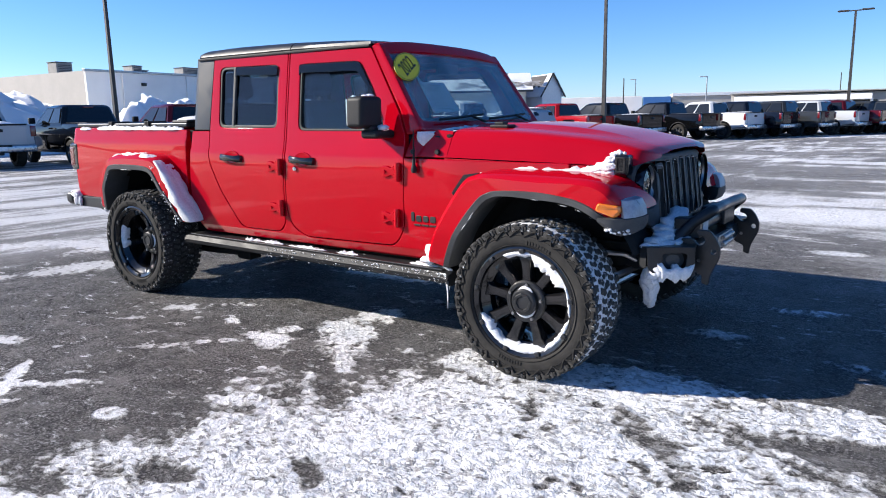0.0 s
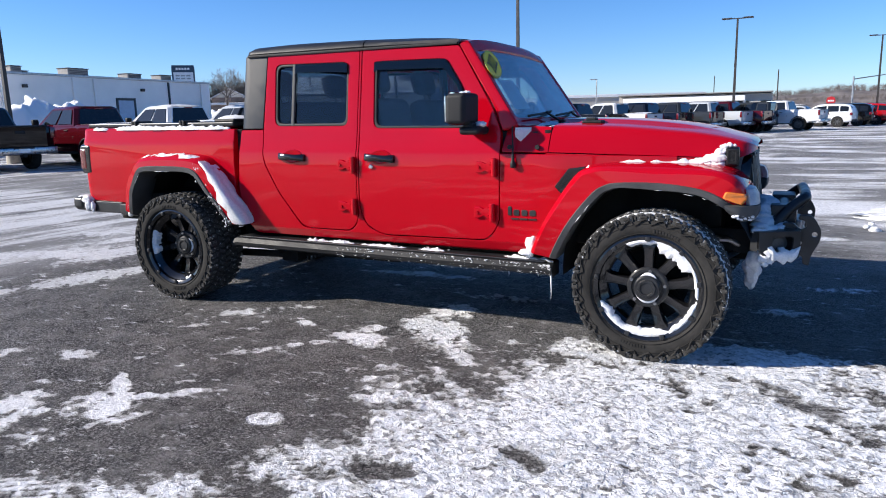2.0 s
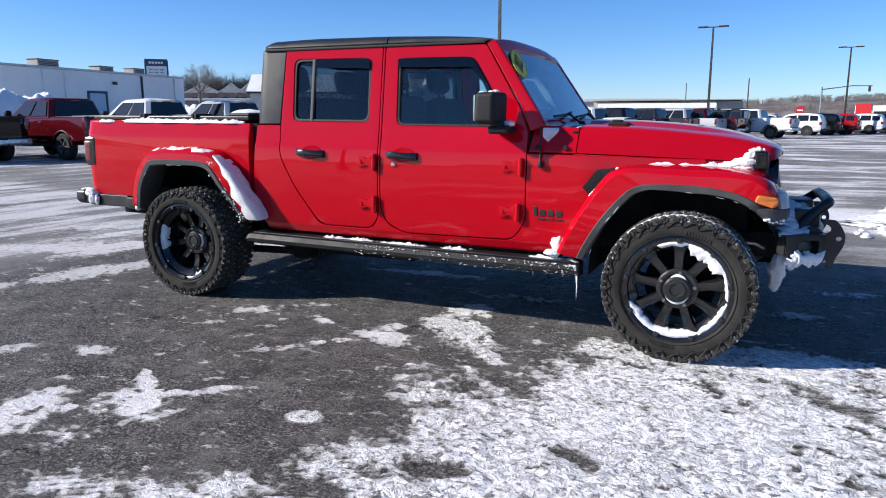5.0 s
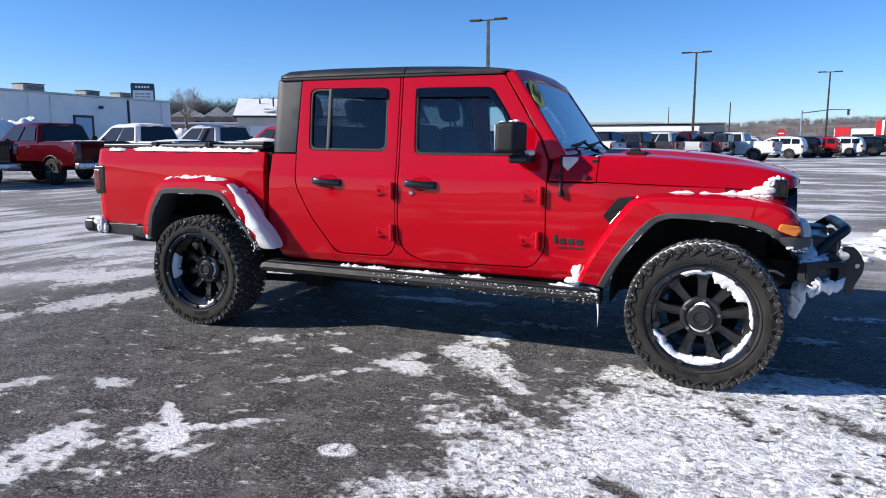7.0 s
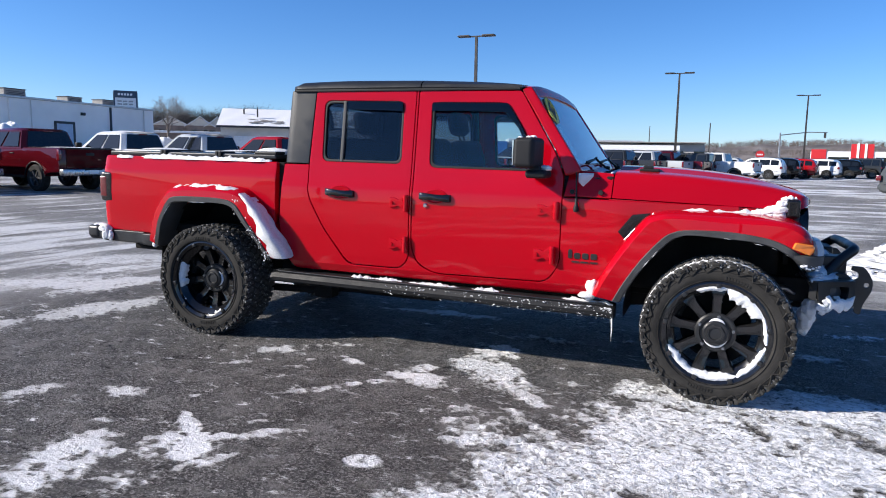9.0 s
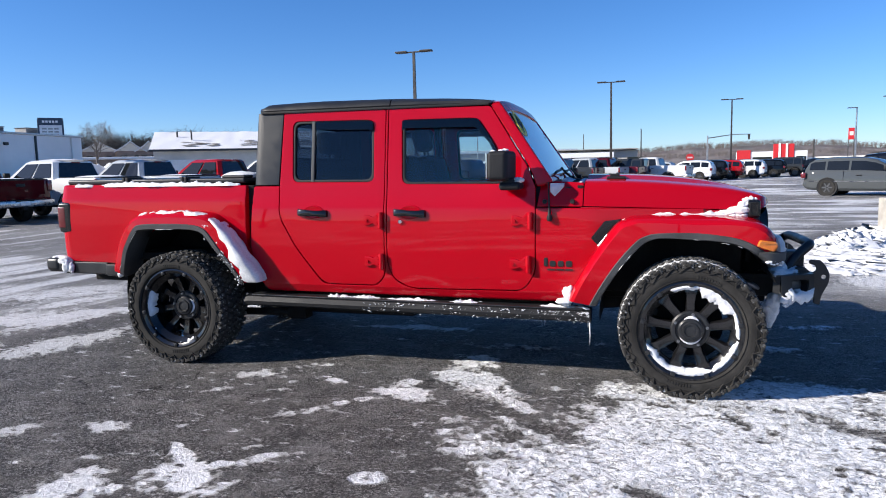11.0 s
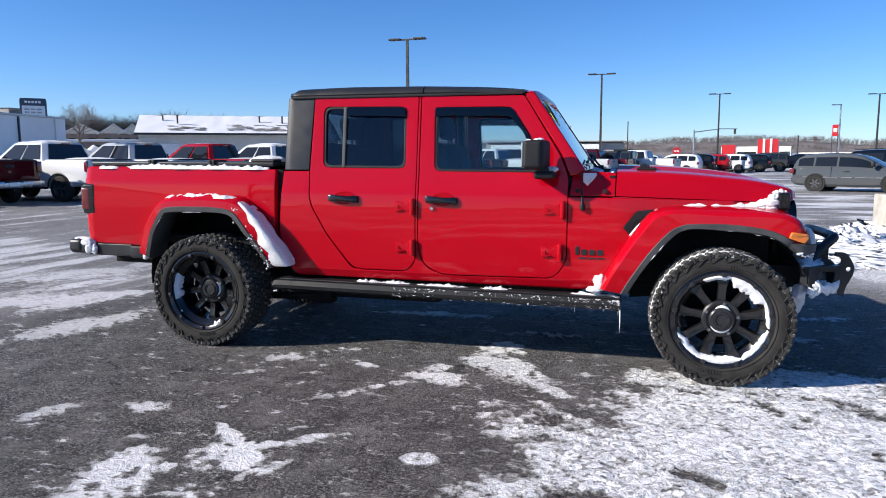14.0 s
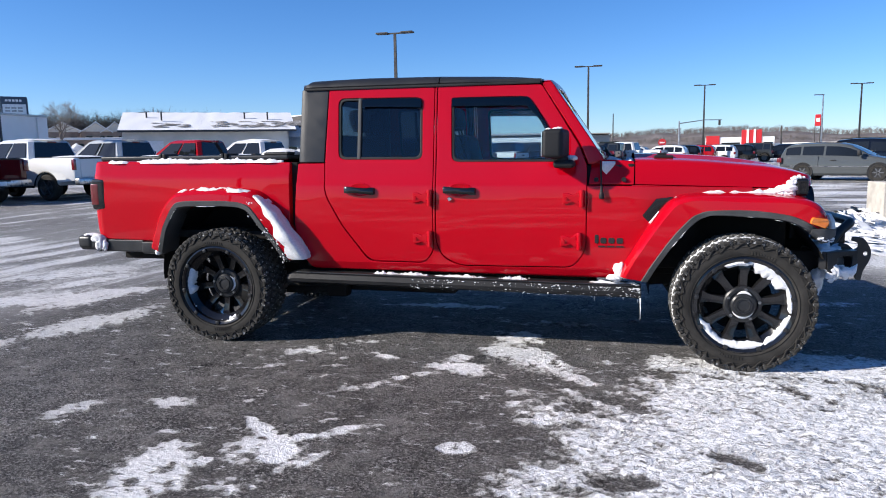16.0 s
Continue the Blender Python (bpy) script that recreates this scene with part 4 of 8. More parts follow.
def nose_band(u0, u1, levels):
    """A curved band round the wing's nose; levels are (height, inset)."""
    rows = []
    for u in np.linspace(u0, u1, 12):
        rows.append([(*nose_arc(u, d), z - 0.02 * max(0, 0.3 - u)) for z, d in levels])
    return loft(bmesh.new(), rows, closed=True, caps=True)


pair("running_lamp", nose_band(0.52, 1.1, [(0.872, 0.0), (0.915, 0.006), (0.95, 0.026), (0.958, 0.06), (0.872, 0.06)]), FROSTED, label="frosted grey running lamp in the flare's nose")
b = nose_band(0.05, 1.16, [(0.782, 0.07), (0.786, 0.035), (0.8, 0.012), (0.83, -0.002), (0.868, -0.004), (0.874, 0.02), (0.874, 0.1), (0.79, 0.1)])
for v in b.verts:
    v.co.z += 0.065 * min(1, max(0, (3.905 - v.co.x) / 0.075)) * max(0, (0.874 - v.co.z) / 0.092) * (1 if v.co.y < 0.05 else 0)
pair("flare_nose", b, TRIM)

# wing vent and plain badge bars
b = plate(rounded([(2.905, 0.925), (2.985, 1.03), (3.09, 1.045), (3.04, 1.0), (2.945, 0.885)], 0.008), (), 0.012, 0.003)
pair("wing_vent", bend(b, lambda c: (c.x, c.y - 0.010, c.z)), GLOSSBLACK, label="gloss black wing vent")
b = bmesh.new()
tube(b, [(2.947, -0.013, 0.88), (2.998, -0.013, 0.945), (3.052, -0.013, 1.003), (3.105, -0.013, 1.048)], 0.0025, 6)
pair("vent_edge", b, STEEL, label="thin bright vent edge")
for x0, w, h in ((2.618, 0.024, 0.056), (2.653, 0.038, 0.037), (2.703, 0.038, 0.037), (2.753, 0.04, 0.037)):
    b = plate(rounded([(x0, 0.745), (x0 + w, 0.745), (x0 + w, 0.745 + h), (x0, 0.745 + h)], 0.012), (), 0.008, 0.002)
    pair("badge_block", bend(b, lambda c: (c.x, c.y - 0.008, c.z)), INK, label="black badge block")
for k in range(3):
    b = bmesh.new()
    box(b, (2.64 + 0.056 * k, -0.009, 0.722), (2.64 + 0.056 * k + 0.046, 0.0, 0.731), 0.001)
    pair("badge_bar", b, INK, label="small black badge bar")

# door handles, locks and hinges
for x in (1.035, 1.735):
    b = bmesh.new()
    spin(b, [(0.001, -0.004), (0.034, -0.004), (0.042, -0.007), (0.046, -0.004), (0.047, 0.004)], 32, "y", (x + 0.005, 0, 1.083))
    for v in b.verts:
        v.co.x = x + 0.005 + 1.75 * (v.co.x - x - 0.005)
    cup = pair("handle_cup", b, RED, label="red raised rim round the door handle")
    g = bmesh.new()
    rows = []
    for dx, dy, h in ((-0.112, -0.006, 0.018), (-0.104, -0.024, 0.022), (-0.075, -0.036, 0.022), (0.0, -0.042, 0.019), (0.055, -0.038, 0.02), (0.085, -0.032, 0.024), (0.108, -0.022, 0.024), (0.114, -0.004, 0.02)):
        zc = 1.078 - 0.05 * dx
        rows.append([(x + dx, dy + 0.02, zc - h), (x + dx, dy + 0.004, zc - h), (x + dx, dy, zc - 0.5 * h), (x + dx, dy + 0.002, zc + 0.5 * h), (x + dx, dy + 0.01, zc + h), (x + dx, dy + 0.02, zc + h)])
    loft(g, rows, closed=True, caps=True)
    g2 = flip(g)
    part("door_handle", g, GLOSSBLACK, cup[0], "gloss black grab door handle"), part("door_handle", g2, GLOSSBLACK, cup[1], "gloss black grab door handle")
b = bmesh.new()
spin(b, [(0.001, -0.018), (0.012, -0.018), (0.016, -0.012), (0.016, 0.0)], 20, "y", (1.672, 0, 1.022))
pair("door_lock", b, CHROME, label="chrome door lock")
for x, z in ((1.502, 1.03), (1.502, 0.755), (2.50, 1.03), (2.488, 0.757)):
    b = bend(plate(rounded([(x - 0.085, z - 0.034), (x - 0.085, z + 0.034), (x - 0.05, z + 0.034), (x - 0.02, z + 0.02), (x + 0.015, z + 0.05), (x + 0.03, z + 0.05), (x + 0.03, z - 0.05), (x + 0.015, z - 0.05), (x - 0.02, z - 0.02), (x - 0.05, z - 0.034)], 0.008), (), 0.022, 0.005), lambda c: (c.x, c.y - 0.018, c.z))
    spin(b, [(0.001, -0.055), (0.014, -0.055), (0.018, -0.048), (0.018, 0.048), (0.014, 0.055), (0.001, 0.055)], 14, "z", (x + 0.034, -0.02, z))
    for dx, dz in ((-0.065, 0.0), (0.008, -0.024), (0.008, 0.024)):
        spin(b, [(0.001, -0.027), (0.009, -0.027), (0.011, -0.016)], 8, "y", (x + dx, 0, z + dz))
    pair("door_hinge", b, RED, label="red bolted door hinge")

# mirrors
b = bmesh.new()
box(b, (2.335, -0.185, 1.285), (2.46, -0.04, 1.465), 0.028, 4)
for v in b.verts:
    v.co.x += 0.3 * (v.co.y + 0.04)
    v.co.y += 0.05 * (v.co.z - 1.38)
heads = pair("door_mirror", b, BLACK, label="square black door mirror")
b = bmesh.new()
box(b, (2.36, -0.14, 1.225), (2.49, 0.03, 1.275), 0.02, 3)
box(b, (2.38, -0.13, 1.25), (2.45, -0.06, 1.30), 0.015)
b2 = flip(b)
part("mirror_foot", b, BLACK, heads[0]), part("mirror_foot", b2, BLACK, heads[1])
b = bmesh.new()
box(b, (2.328, -0.172, 1.30), (2.336, -0.053, 1.45), 0.002)
for v in b.verts:
    v.co.x += 0.3 * (v.co.y + 0.04)
b2 = flip(b)
MIRROR = plain("mirror_glass", (0.8, 0.82, 0.84), 0.03, metal=1.0, vary=0.02, bump=0.0)
part("mirror_glass", b, MIRROR, heads[0]), part("mirror_glass", b2, MIRROR, heads[1])

# aerial stub on the scuttle side
b = bmesh.new()
spin(b, [(0.001, 0.02), (0.012, 0.02), (0.018, 0.0), (0.015, -0.018), (0.001, -0.022)], 16, "z", (2.655, -0.02, 1.05))
tube(b, [(2.655, -0.02, 1.07), (2.653, -0.016, 1.12), (2.645, -0.004, 1.27)], [0.011, 0.006, 0.0045], 8)
part("aerial", b, BLACK, truck)

# ---- bed ----
arch = [(0.50, 0.62), (0.44, 0.74), (0.30, 0.95), (0.24, 1.0), (-0.27, 1.005), (-0.34, 0.95), (-0.46, 0.76), (-0.54, 0.69)]
bed_out = rounded([(-1.098, 1.288, 0.03), (-1.118, 1.17, 0.02), (-1.124, 0.93, 0.02), (-1.1, 0.705, 0.03)] + [(x, z, 0.03) for x, z in reversed(arch)] + [(0.512, 0.86, 0.02), (0.518, 1.272, 0.012)])
pair("bed_side", bend(plate(bed_out, thick=0.06, bevel=0.01, cuts_z=(0.7, 0.8, 0.9, 1.0, 1.15, 1.185, 1.2, 1.24, 1.27), cuts_x=(-1.1, -1.085, -1.07, -1.05, -1.03)), lambda c: (c.x, c.y + steps_of(BEDSIDE, c.z) + 5.0 * max(0, -1.03 - c.x) ** 2, c.z)), RED)
gate = plate(rounded([(0.12, 0.72), (2 * CL - 0.12, 0.72), (2 * CL - 0.12, 1.285), (0.12, 1.285)], 0.02), (), 0.06, 0.012)
part("tailgate", bend(gate, lambda c: (-1.115 + c.y, c.x, c.z)), RED, truck)
b = bmesh.new()
box(b, (0.50, 0.05, 0.62), (0.56, 2 * CL - 0.05, 1.27), 0.005)
part("bed_front_wall", b, UNDER, truck)
b = bmesh.new()
box(b, (-1.04, 0.06, 0.72), (0.5, 2 * CL - 0.06, 0.78), 0.01)
part("bed_floor", b, UNDER, truck)
for x0, x1 in ((-1.055, -0.52), (-0.515, -0.01), (-0.005, 0.49)):
    b = bmesh.new()
    box(b, (x0, 0.045, 1.288), (x1, 2 * CL - 0.045, 1.325), 0.012, 3)
    part("tonneau_panel", b, HARDTOP, truck, "black folding bed-cover panel")
for x in (-0.53, -0.5, -0.02, 0.01):
    b = bmesh.new()
    box(b, (x - 0.012, 0.03, 1.285), (x + 0.012, 0.2, 1.338), 0.006)
    pair("cover_clamp", b, BLACK)
b = bmesh.new()
box(b, (0.30, 0.05, 1.318), (0.49, 2 * CL - 0.05, 1.345), 0.012)
part("cover_rail", b, BLACK, truck)

# tail lamps
b = bmesh.new()
box(b, (-1.122, -0.008, 0.925), (-1.0, 0.15, 1.158), 0.022, 3)
lamps = pair("tail_lamp", b, GLOSSBLACK, label="square tail lamp in a black housing")
b = bmesh.new()
box(b, (-1.127, -0.011, 0.955), (-1.045, 0.12, 1.128), 0.018, 3)
b2 = flip(b)
part("lens", b, REDLENS, lamps[0], "dark red lens"), part("lens", b2, REDLENS, lamps[1], "dark red lens")

# rear bumper
b = bmesh.new()
box(b, (-1.27, 0.0, 0.615), (-1.10, 2 * CL, 0.72), 0.025, 3)
part("rear_bumper", b, SATIN, truck)
b = bmesh.new()
box(b, (-1.12, 0.002, 0.607), (-0.70, 0.1, 0.70), 0.012)
pair("bumper_wing", b, SATIN)
b = bmesh.new()
box(b, (-1.275, -0.012, 0.625), (-1.15, 0.08, 0.728), 0.03, 3)
pair("bumper_corner", b, SATIN, label="satin black bumper corner")
b = bmesh.new()
box(b, (-0.70, -0.02, 0.6), (-0.52, 0.06, 0.69), 0.012)
pair("rear_valance", b, SATIN)

# side steps
b = bmesh.new()
rows = []
for x, dz in ((0.50, -0.012), (0.54, 0.0), (1.2, 0.0), (2.2, 0.0), (2.86, 0.0), (2.91, -0.012)):
    z = 0.477 + dz - 0.008 * (x - 0.5)
    rows.append([(x, -0.035, z - 0.05), (x, -0.065, z - 0.035), (x, -0.07, z - 0.012), (x, -0.055, z + 0.018), (x, 0.0, z + 0.03), (x, 0.09, z + 0.03), (x, 0.09, z - 0.05)])
loft(b, rows, closed=True, caps=True)
pair("side_step", b, BLACK, label="black textured side step")
b = bmesh.new()
box(b, (0.56, -0.045, 0.499), (2.86, 0.05, 0.510), 0.004)
for v in b.verts:
    v.co.z -= 0.008 * (v.co.x - 0.5)
pair("step_tread", b, SATIN)
for x in (0.75, 1.6, 2.6):
    b = bmesh.new()
    tube(b, [(x, 0.05, 0.44), (x, 0.2, 0.42), (x, 0.36, 0.5)], 0.02, 8)
    pair("step_bracket", b, UNDER)

# ---- nose ----
GX = 3.972
slots = []
for k in range(7):
    y = CL + (k - 3) * 0.118
    z0, z1 = 0.772 + 0.004 * abs(k - 3), 1.104 - 0.004 * abs(k - 3) - 0.012 * (abs(k - 3) == 3)
    slots.append(rounded([(y - 0.037, z0), (y + 0.037, z0), (y + 0.037, z1), (y - 0.037, z1)], 0.02))
rounds = []
for s in (-1, 1):
    rounds.append([(CL + s * 0.492 + 0.112 * math.cos(a), 0.98 + 0.115 * math.sin(a)) for a in np.linspace(0, math.tau, 36, endpoint=False)])
grille_out = rounded([(CL - 0.63, 0.86, 0.08), (CL - 0.45, 0.75, 0.05), (CL + 0.45, 0.75, 0.05), (CL + 0.63, 0.86, 0.08), (CL + 0.62, 1.085, 0.06), (CL + 0.42, 1.134, 0.1), (CL - 0.42, 1.134, 0.1), (CL - 0.62, 1.085, 0.06)])
g = plate(grille_out, slots + rounds, 0.05, 0.012, cuts_z=(0.9, 1.0, 1.06), cuts_x=(CL - 0.58, CL - 0.5, CL - 0.42, CL - 0.36, CL, CL + 0.36, CL + 0.42, CL + 0.5, CL + 0.58))


def nose(c):
    lean = 0.042 * max(0, (c.z - 0.77) / 0.33) ** 1.3 + 0.06 * (abs(c.x - CL) / 0.6) ** 3
    return (GX - lean - c.y, c.x, c.z)


part("grille", bend(g, nose), TRIM, truck, "dark seven-slot grille")
for loop in slots:
    b = plate(loop, (shrink(loop, 0.004),), 0.01, 0.002)
    part("slot_trim", bend(b, lambda c: Vector(nose(c)) + Vector((0.004, 0, 0))), GUNMETAL, truck, "dull bright slot edging")
b = bmesh.new()
box(b, (3.82, CL - 0.5, 0.76), (3.85, CL + 0.5, 1.06), 0.01)
part("radiator", b, UNDER, truck)
for s in (-1, 1):
    y = CL + s * 0.492
    b = bmesh.new()
    spin(b, [(0.119, 0.03), (0.119, -0.05), (0.11, -0.055), (0.104, -0.03), (0.1, 0.0)], 40, "x", (GX - 0.075, y, 0.98))
    ring = part("headlamp", b, GLOSSBLACK, truck, "round headlamp")
    b = bmesh.new()
    spin(b, [(0.116, 0.0), (0.112, 0.012), (0.106, 0.012), (0.1, 0.0)], 40, "x", (GX - 0.075, y, 0.98))
    part("bezel", b, STEEL, ring, "bright lamp ring")
    b = bmesh.new()
    spin(b, [(0.001, 0.02), (0.045, 0.016), (0.08, 0.008), (0.102, -0.006)], 32, "x", (GX - 0.077, y, 0.98))
    part("lens", b, LENS, ring, sharp=0)
    b = bmesh.new()
    spin(b, [(0.001, -0.06), (0.03, -0.058), (0.05, -0.035), (0.101, -0.015)], 32, "x", (GX - 0.077, y, 0.98))
    part("reflector", b, GUNMETAL, ring)

# pod lamps standing on the wings
b = bmesh.new()
box(b, (3.80, 0.10, 1.045), (3.872, 0.185, 1.15), 0.014, 3)
pods = pair("pod_lamp", b, GLOSSBLACK, label="black pod lamp standing on the wing")
b = plate(rounded([(3.812, 1.06), (3.862, 1.06), (3.862, 1.138), (3.812, 1.138)], 0.012), (rounded([(3.822, 1.07), (3.852, 1.07), (3.852, 1.128), (3.822, 1.128)], 0.008),), 0.008, 0.002)
b = bend(b, lambda c: (c.x, c.y + 0.094, c.z))
b2 = flip(b)
part("bezel", b, BLACK, pods[0], "matt black lamp bezel"), part("bezel", b2, BLACK, pods[1], "matt black lamp bezel")
b = bmesh.new()
tube(b, [(3.83, 0.14, 1.05), (3.83, 0.16, 1.0)], 0.012, 8)
b2 = flip(b)
part("bracket", b, SATIN, pods[0]), part("bracket", b2, SATIN, pods[1])

# steel front bumper: angled ends with lamp holes, a winch tray between two hook plates, and a leaning hoop
NEAR_Y, FAR_Y = 0.28, 2 * CL - 0.36


def end_face(s, w, z):
    """A point on the slanted end face: s along it from the outer corner, w outwards from it."""
    d, n = Vector((0.866, 0.5, 0)), Vector((0.5, -0.866, 0))
    p = Vector((3.985, 0.085, z)) + d * s + n * w
    return (p.x, p.y, p.z)


HOLE = 0.142, 0.632
hole = rounded([(HOLE[0] - 0.062, 0.676, 0.02), (HOLE[0] - 0.058, 0.588, 0.04), (HOLE[0] + 0.05, 0.588, 0.04), (HOLE[0] + 0.056, 0.676, 0.02)])
hole = [(p[0], p[1]) for p in hole]
b = bend(plate(rounded([(0.0, 0.708, 0.012), (0.012, 0.60, 0.01), (0.05, 0.56, 0.015), (0.235, 0.56, 0.012), (0.235, 0.708, 0.012)]), (hole,), 0.012, 0.003), lambda c: end_face(c.x, 0.006 - c.y, c.z))
top = [(3.95, 0.09), end_face(0.0, 0.0, 0)[:2], end_face(0.235, 0.0, 0)[:2], (4.17, 0.30), (3.93, 0.30)]
loft(b, [[(*p, 0.708) for p in top], [(*p, 0.699) for p in top]], closed=True, caps=True)
loft(b, [[(3.95, 0.10, z) for z in (0.6, 0.703)], [(3.986, 0.086, z) for z in (0.6, 0.703)]])
box(b, (3.90, 0.3, 0.60), (3.96, 0.34, 0.708), 0.006)
ends = pair("bumper_end", b, SATIN, label="satin black slanted bumper end")
for at, face in zip(ends, (lambda p: p, lambda p: (p[0], 2 * CL - p[1], p[2]))):
    b = bmesh.new()
    loft(b, [[face(end_face(HOLE[0] + r * math.cos(a), w, HOLE[1] + 0.85 * r * math.sin(a))) for a in np.linspace(0, math.tau, 25)] for r, w in ((0.07, -0.012), (0.062, -0.05), (0.056, -0.06))])
    part("lamp_bezel", b, BLACK, at)
    b = bmesh.new()
    loft(b, [[face(end_face(HOLE[0] + r * math.cos(a), w, HOLE[1] + 0.85 * r * math.sin(a))) for a in np.linspace(0, math.tau, 25)] for r, w in ((0.056, -0.055), (0.034, -0.045), (0.002, -0.042))])
    part("fog_lamp", b, LAMPGREY, at, "dark round fog lamp", sharp=0)

b = bmesh.new()
rows = []
for y, dx in ((0.26, -0.01), (0.30, 0.0), (CL, 0.01), (FAR_Y, 0.0), (FAR_Y + 0.04, -0.01)):
    rows.append([(3.93, y, 0.60), (4.08 + dx, y, 0.565), (4.15 + dx, y, 0.585), (4.175 + dx, y, 0.63), (4.16 + dx, y, 0.69), (4.11 + dx, y, 0.70), (3.93, y, 0.708)])
loft(b, rows, closed=True, caps=True)
bumper = part("front_bumper", b, SATIN, truck, "satin black steel bumper with a winch tray", sharp=25)
b = bmesh.new()
tube(b, [(4.10, NEAR_Y + 0.12, 0.765), (4.10, FAR_Y - 0.12, 0.765)], 0.045, 16)
for y in (NEAR_Y + 0.12, FAR_Y - 0.3):
    box(b, (4.03, y - 0.04, 0.72), (4.165, y + (0.2 if y > CL else 0.08), 0.822), 0.012)
part("winch", b, SATIN, bumper)
b = bmesh.new()
box(b, (4.168, CL - 0.16, 0.625), (4.20, CL + 0.16, 0.70), 0.008)
for z in (0.645, 0.68):
    tube(b, [(4.205, CL - 0.11, z), (4.205, CL + 0.11, z)], 0.014, 10)
part("fairlead", b, STEEL, bumper, "dull steel rope guide")
b = bmesh.new()
box(b, (4.166, NEAR_Y + 0.12, 0.742), (4.17, NEAR_Y + 0.22, 0.80), 0.001)
part("winch_label", b, PRINT, bumper, "pale worn label")

b = bmesh.new()
tube(b, curve_pts([(4.05, 0.32, 0.70), (4.12, 0.365, 0.79), (4.185, 0.405, 0.845), (4.203, 0.43, 0.858), (4.205, 0.48, 0.862), (4.205, CL, 0.862), (4.2, 2 * CL - 0.52, 0.856), (4.197, 2 * CL - 0.47, 0.85), (4.18, 2 * CL - 0.44, 0.836), (4.12, 2 * CL - 0.38, 0.78), (4.06, 2 * CL - 0.33, 0.705)], 5), 0.029, 16)
part("bumper_hoop", b, SATIN, truck, "black tubular bumper hoop")
hook = rounded([(4.10, 0.735, 0.01), (4.10, 0.62, 0.015), (4.165, 0.575, 0.015), (4.206, 0.555, 0.01), (4.207, 0.515, 0.01), (4.24, 0.505, 0.012), (4.246, 0.56, 0.02), (4.286, 0.645, 0.02), (4.289, 0.70, 0.02), (4.262, 0.752, 0.02), (4.235, 0.781, 0.012), (4.178, 0.782, 0.008), (4.174, 0.757, 0.008), (4.21, 0.748, 0.012), (4.218, 0.72, 0.015), (4.19, 0.70, 0.015), (4.15, 0.738, 0.01)])
eye_hole = [(4.257 + 0.0135 * math.cos(a), 0.678 + 0.0135 * math.sin(a)) for a in np.linspace(0, math.tau, 14, endpoint=False)]
for y in (NEAR_Y, FAR_Y):
    h = part("recovery_hook", bend(plate(hook, (eye_hole,), 0.022, 0.004), lambda c, y=y: (c.x, c.y + y - 0.011, c.z)), SATIN, truck, "black plate recovery hook")
    for x, z in ((4.135, 0.70), (4.135, 0.64), (4.19, 0.63)):
        b = bmesh.new()
        spin(b, [(0.001, -0.016), (0.009, -0.016), (0.01, -0.008)], 6, "y", (x, y, z))
        part("bolt", b, STEEL, h)
b = bmesh.new()
box(b, (3.6, 0.22, 0.56), (3.98, 0.32, 0.70), 0.015)
pair("bumper_mount", b, UNDER)
b = bmesh.new()
tube(b, [(3.72, 0.08, 0.50), (3.80, 0.16, 0.53), (3.9, 0.3, 0.58)], 0.024, 8)
tube(b, [(3.70, 0.1, 0.66), (3.84, 0.2, 0.64), (3.9, 0.24, 0.6)], 0.016, 8)
pair("sway_link", b, STEEL)

# ---- chassis and cabin ----
b = bmesh.new()
box(b, (-1.15, 0.36, 0.50), (3.95, 0.45, 0.62), 0.012)
pair("frame_rail", b, UNDER)
for x in (-0.007, 3.479):
    b = bmesh.new()
    tube(b, [(x, -0.05, 0.40), (x, 2 * CL + 0.05, 0.40)], 0.05, 12)
    bmesh.ops.create_uvsphere(b, u_segments=14, v_segments=10, radius=0.15, matrix=Matrix.Translation((x, CL + 0.25, 0.40)))
    part("axle", b, UNDER, truck)
    b = bmesh.new()
    tube(b, [(x + 0.07 * math.cos(a), 0.34 + 0.07 * math.sin(a), 0.46 + 0.012 * a) for a in np.linspace(0, 6 * math.tau / 1.6, 60)], 0.012, 6)
    pair("coil_spring", b, UNDER)
    b = bmesh.new()
    tube(b, [(x + 0.12, 0.28, 0.38), (x + 0.16, 0.34, 0.85)], 0.032, 10)
    pair("shock_absorber", b, STEEL)
b = bmesh.new()
tube(b, [(0.0, 0.3, 0.31), (0.3, 0.31, 0.305), (0.7, 0.34, 0.31)], 0.028, 10)
box(b, (0.64, 0.3, 0.26), (0.80, 0.42, 0.54), 0.02)
pair("trailing_arm", b, UNDER)
b = bmesh.new()
tube(b, [(0.1, CL, 0.42), (1.9, CL, 0.52), (3.3, CL + 0.1, 0.42)], 0.04, 10)
part("drive_shaft", b, UNDER, truck)
b = bmesh.new()
tube(b, [(3.42, 0.0, 0.36), (3.6, 0.3, 0.36), (3.65, 2 * CL - 0.1, 0.37)], 0.022, 8)
part("steering_link", b, STEEL, truck)
b = bmesh.new()
box(b, (0.60, 0.44, 0.28), (1.62, 1.15, 0.58), 0.05, 3)
box(b, (1.64, 0.5, 0.34), (2.62, 1.25, 0.60), 0.05, 3)
part("skid_plate", b, UNDER, truck)
b = bmesh.new()
tube(b, [(2.6, 1.15, 0.5), (1.2, 1.2, 0.5), (0.6, 1.15, 0.5), (-0.1, 1.2, 0.62), (-0.9, 1.25, 0.5)], 0.035, 10)
part("exhaust", b, UNDER, truck)
b = bmesh.new()
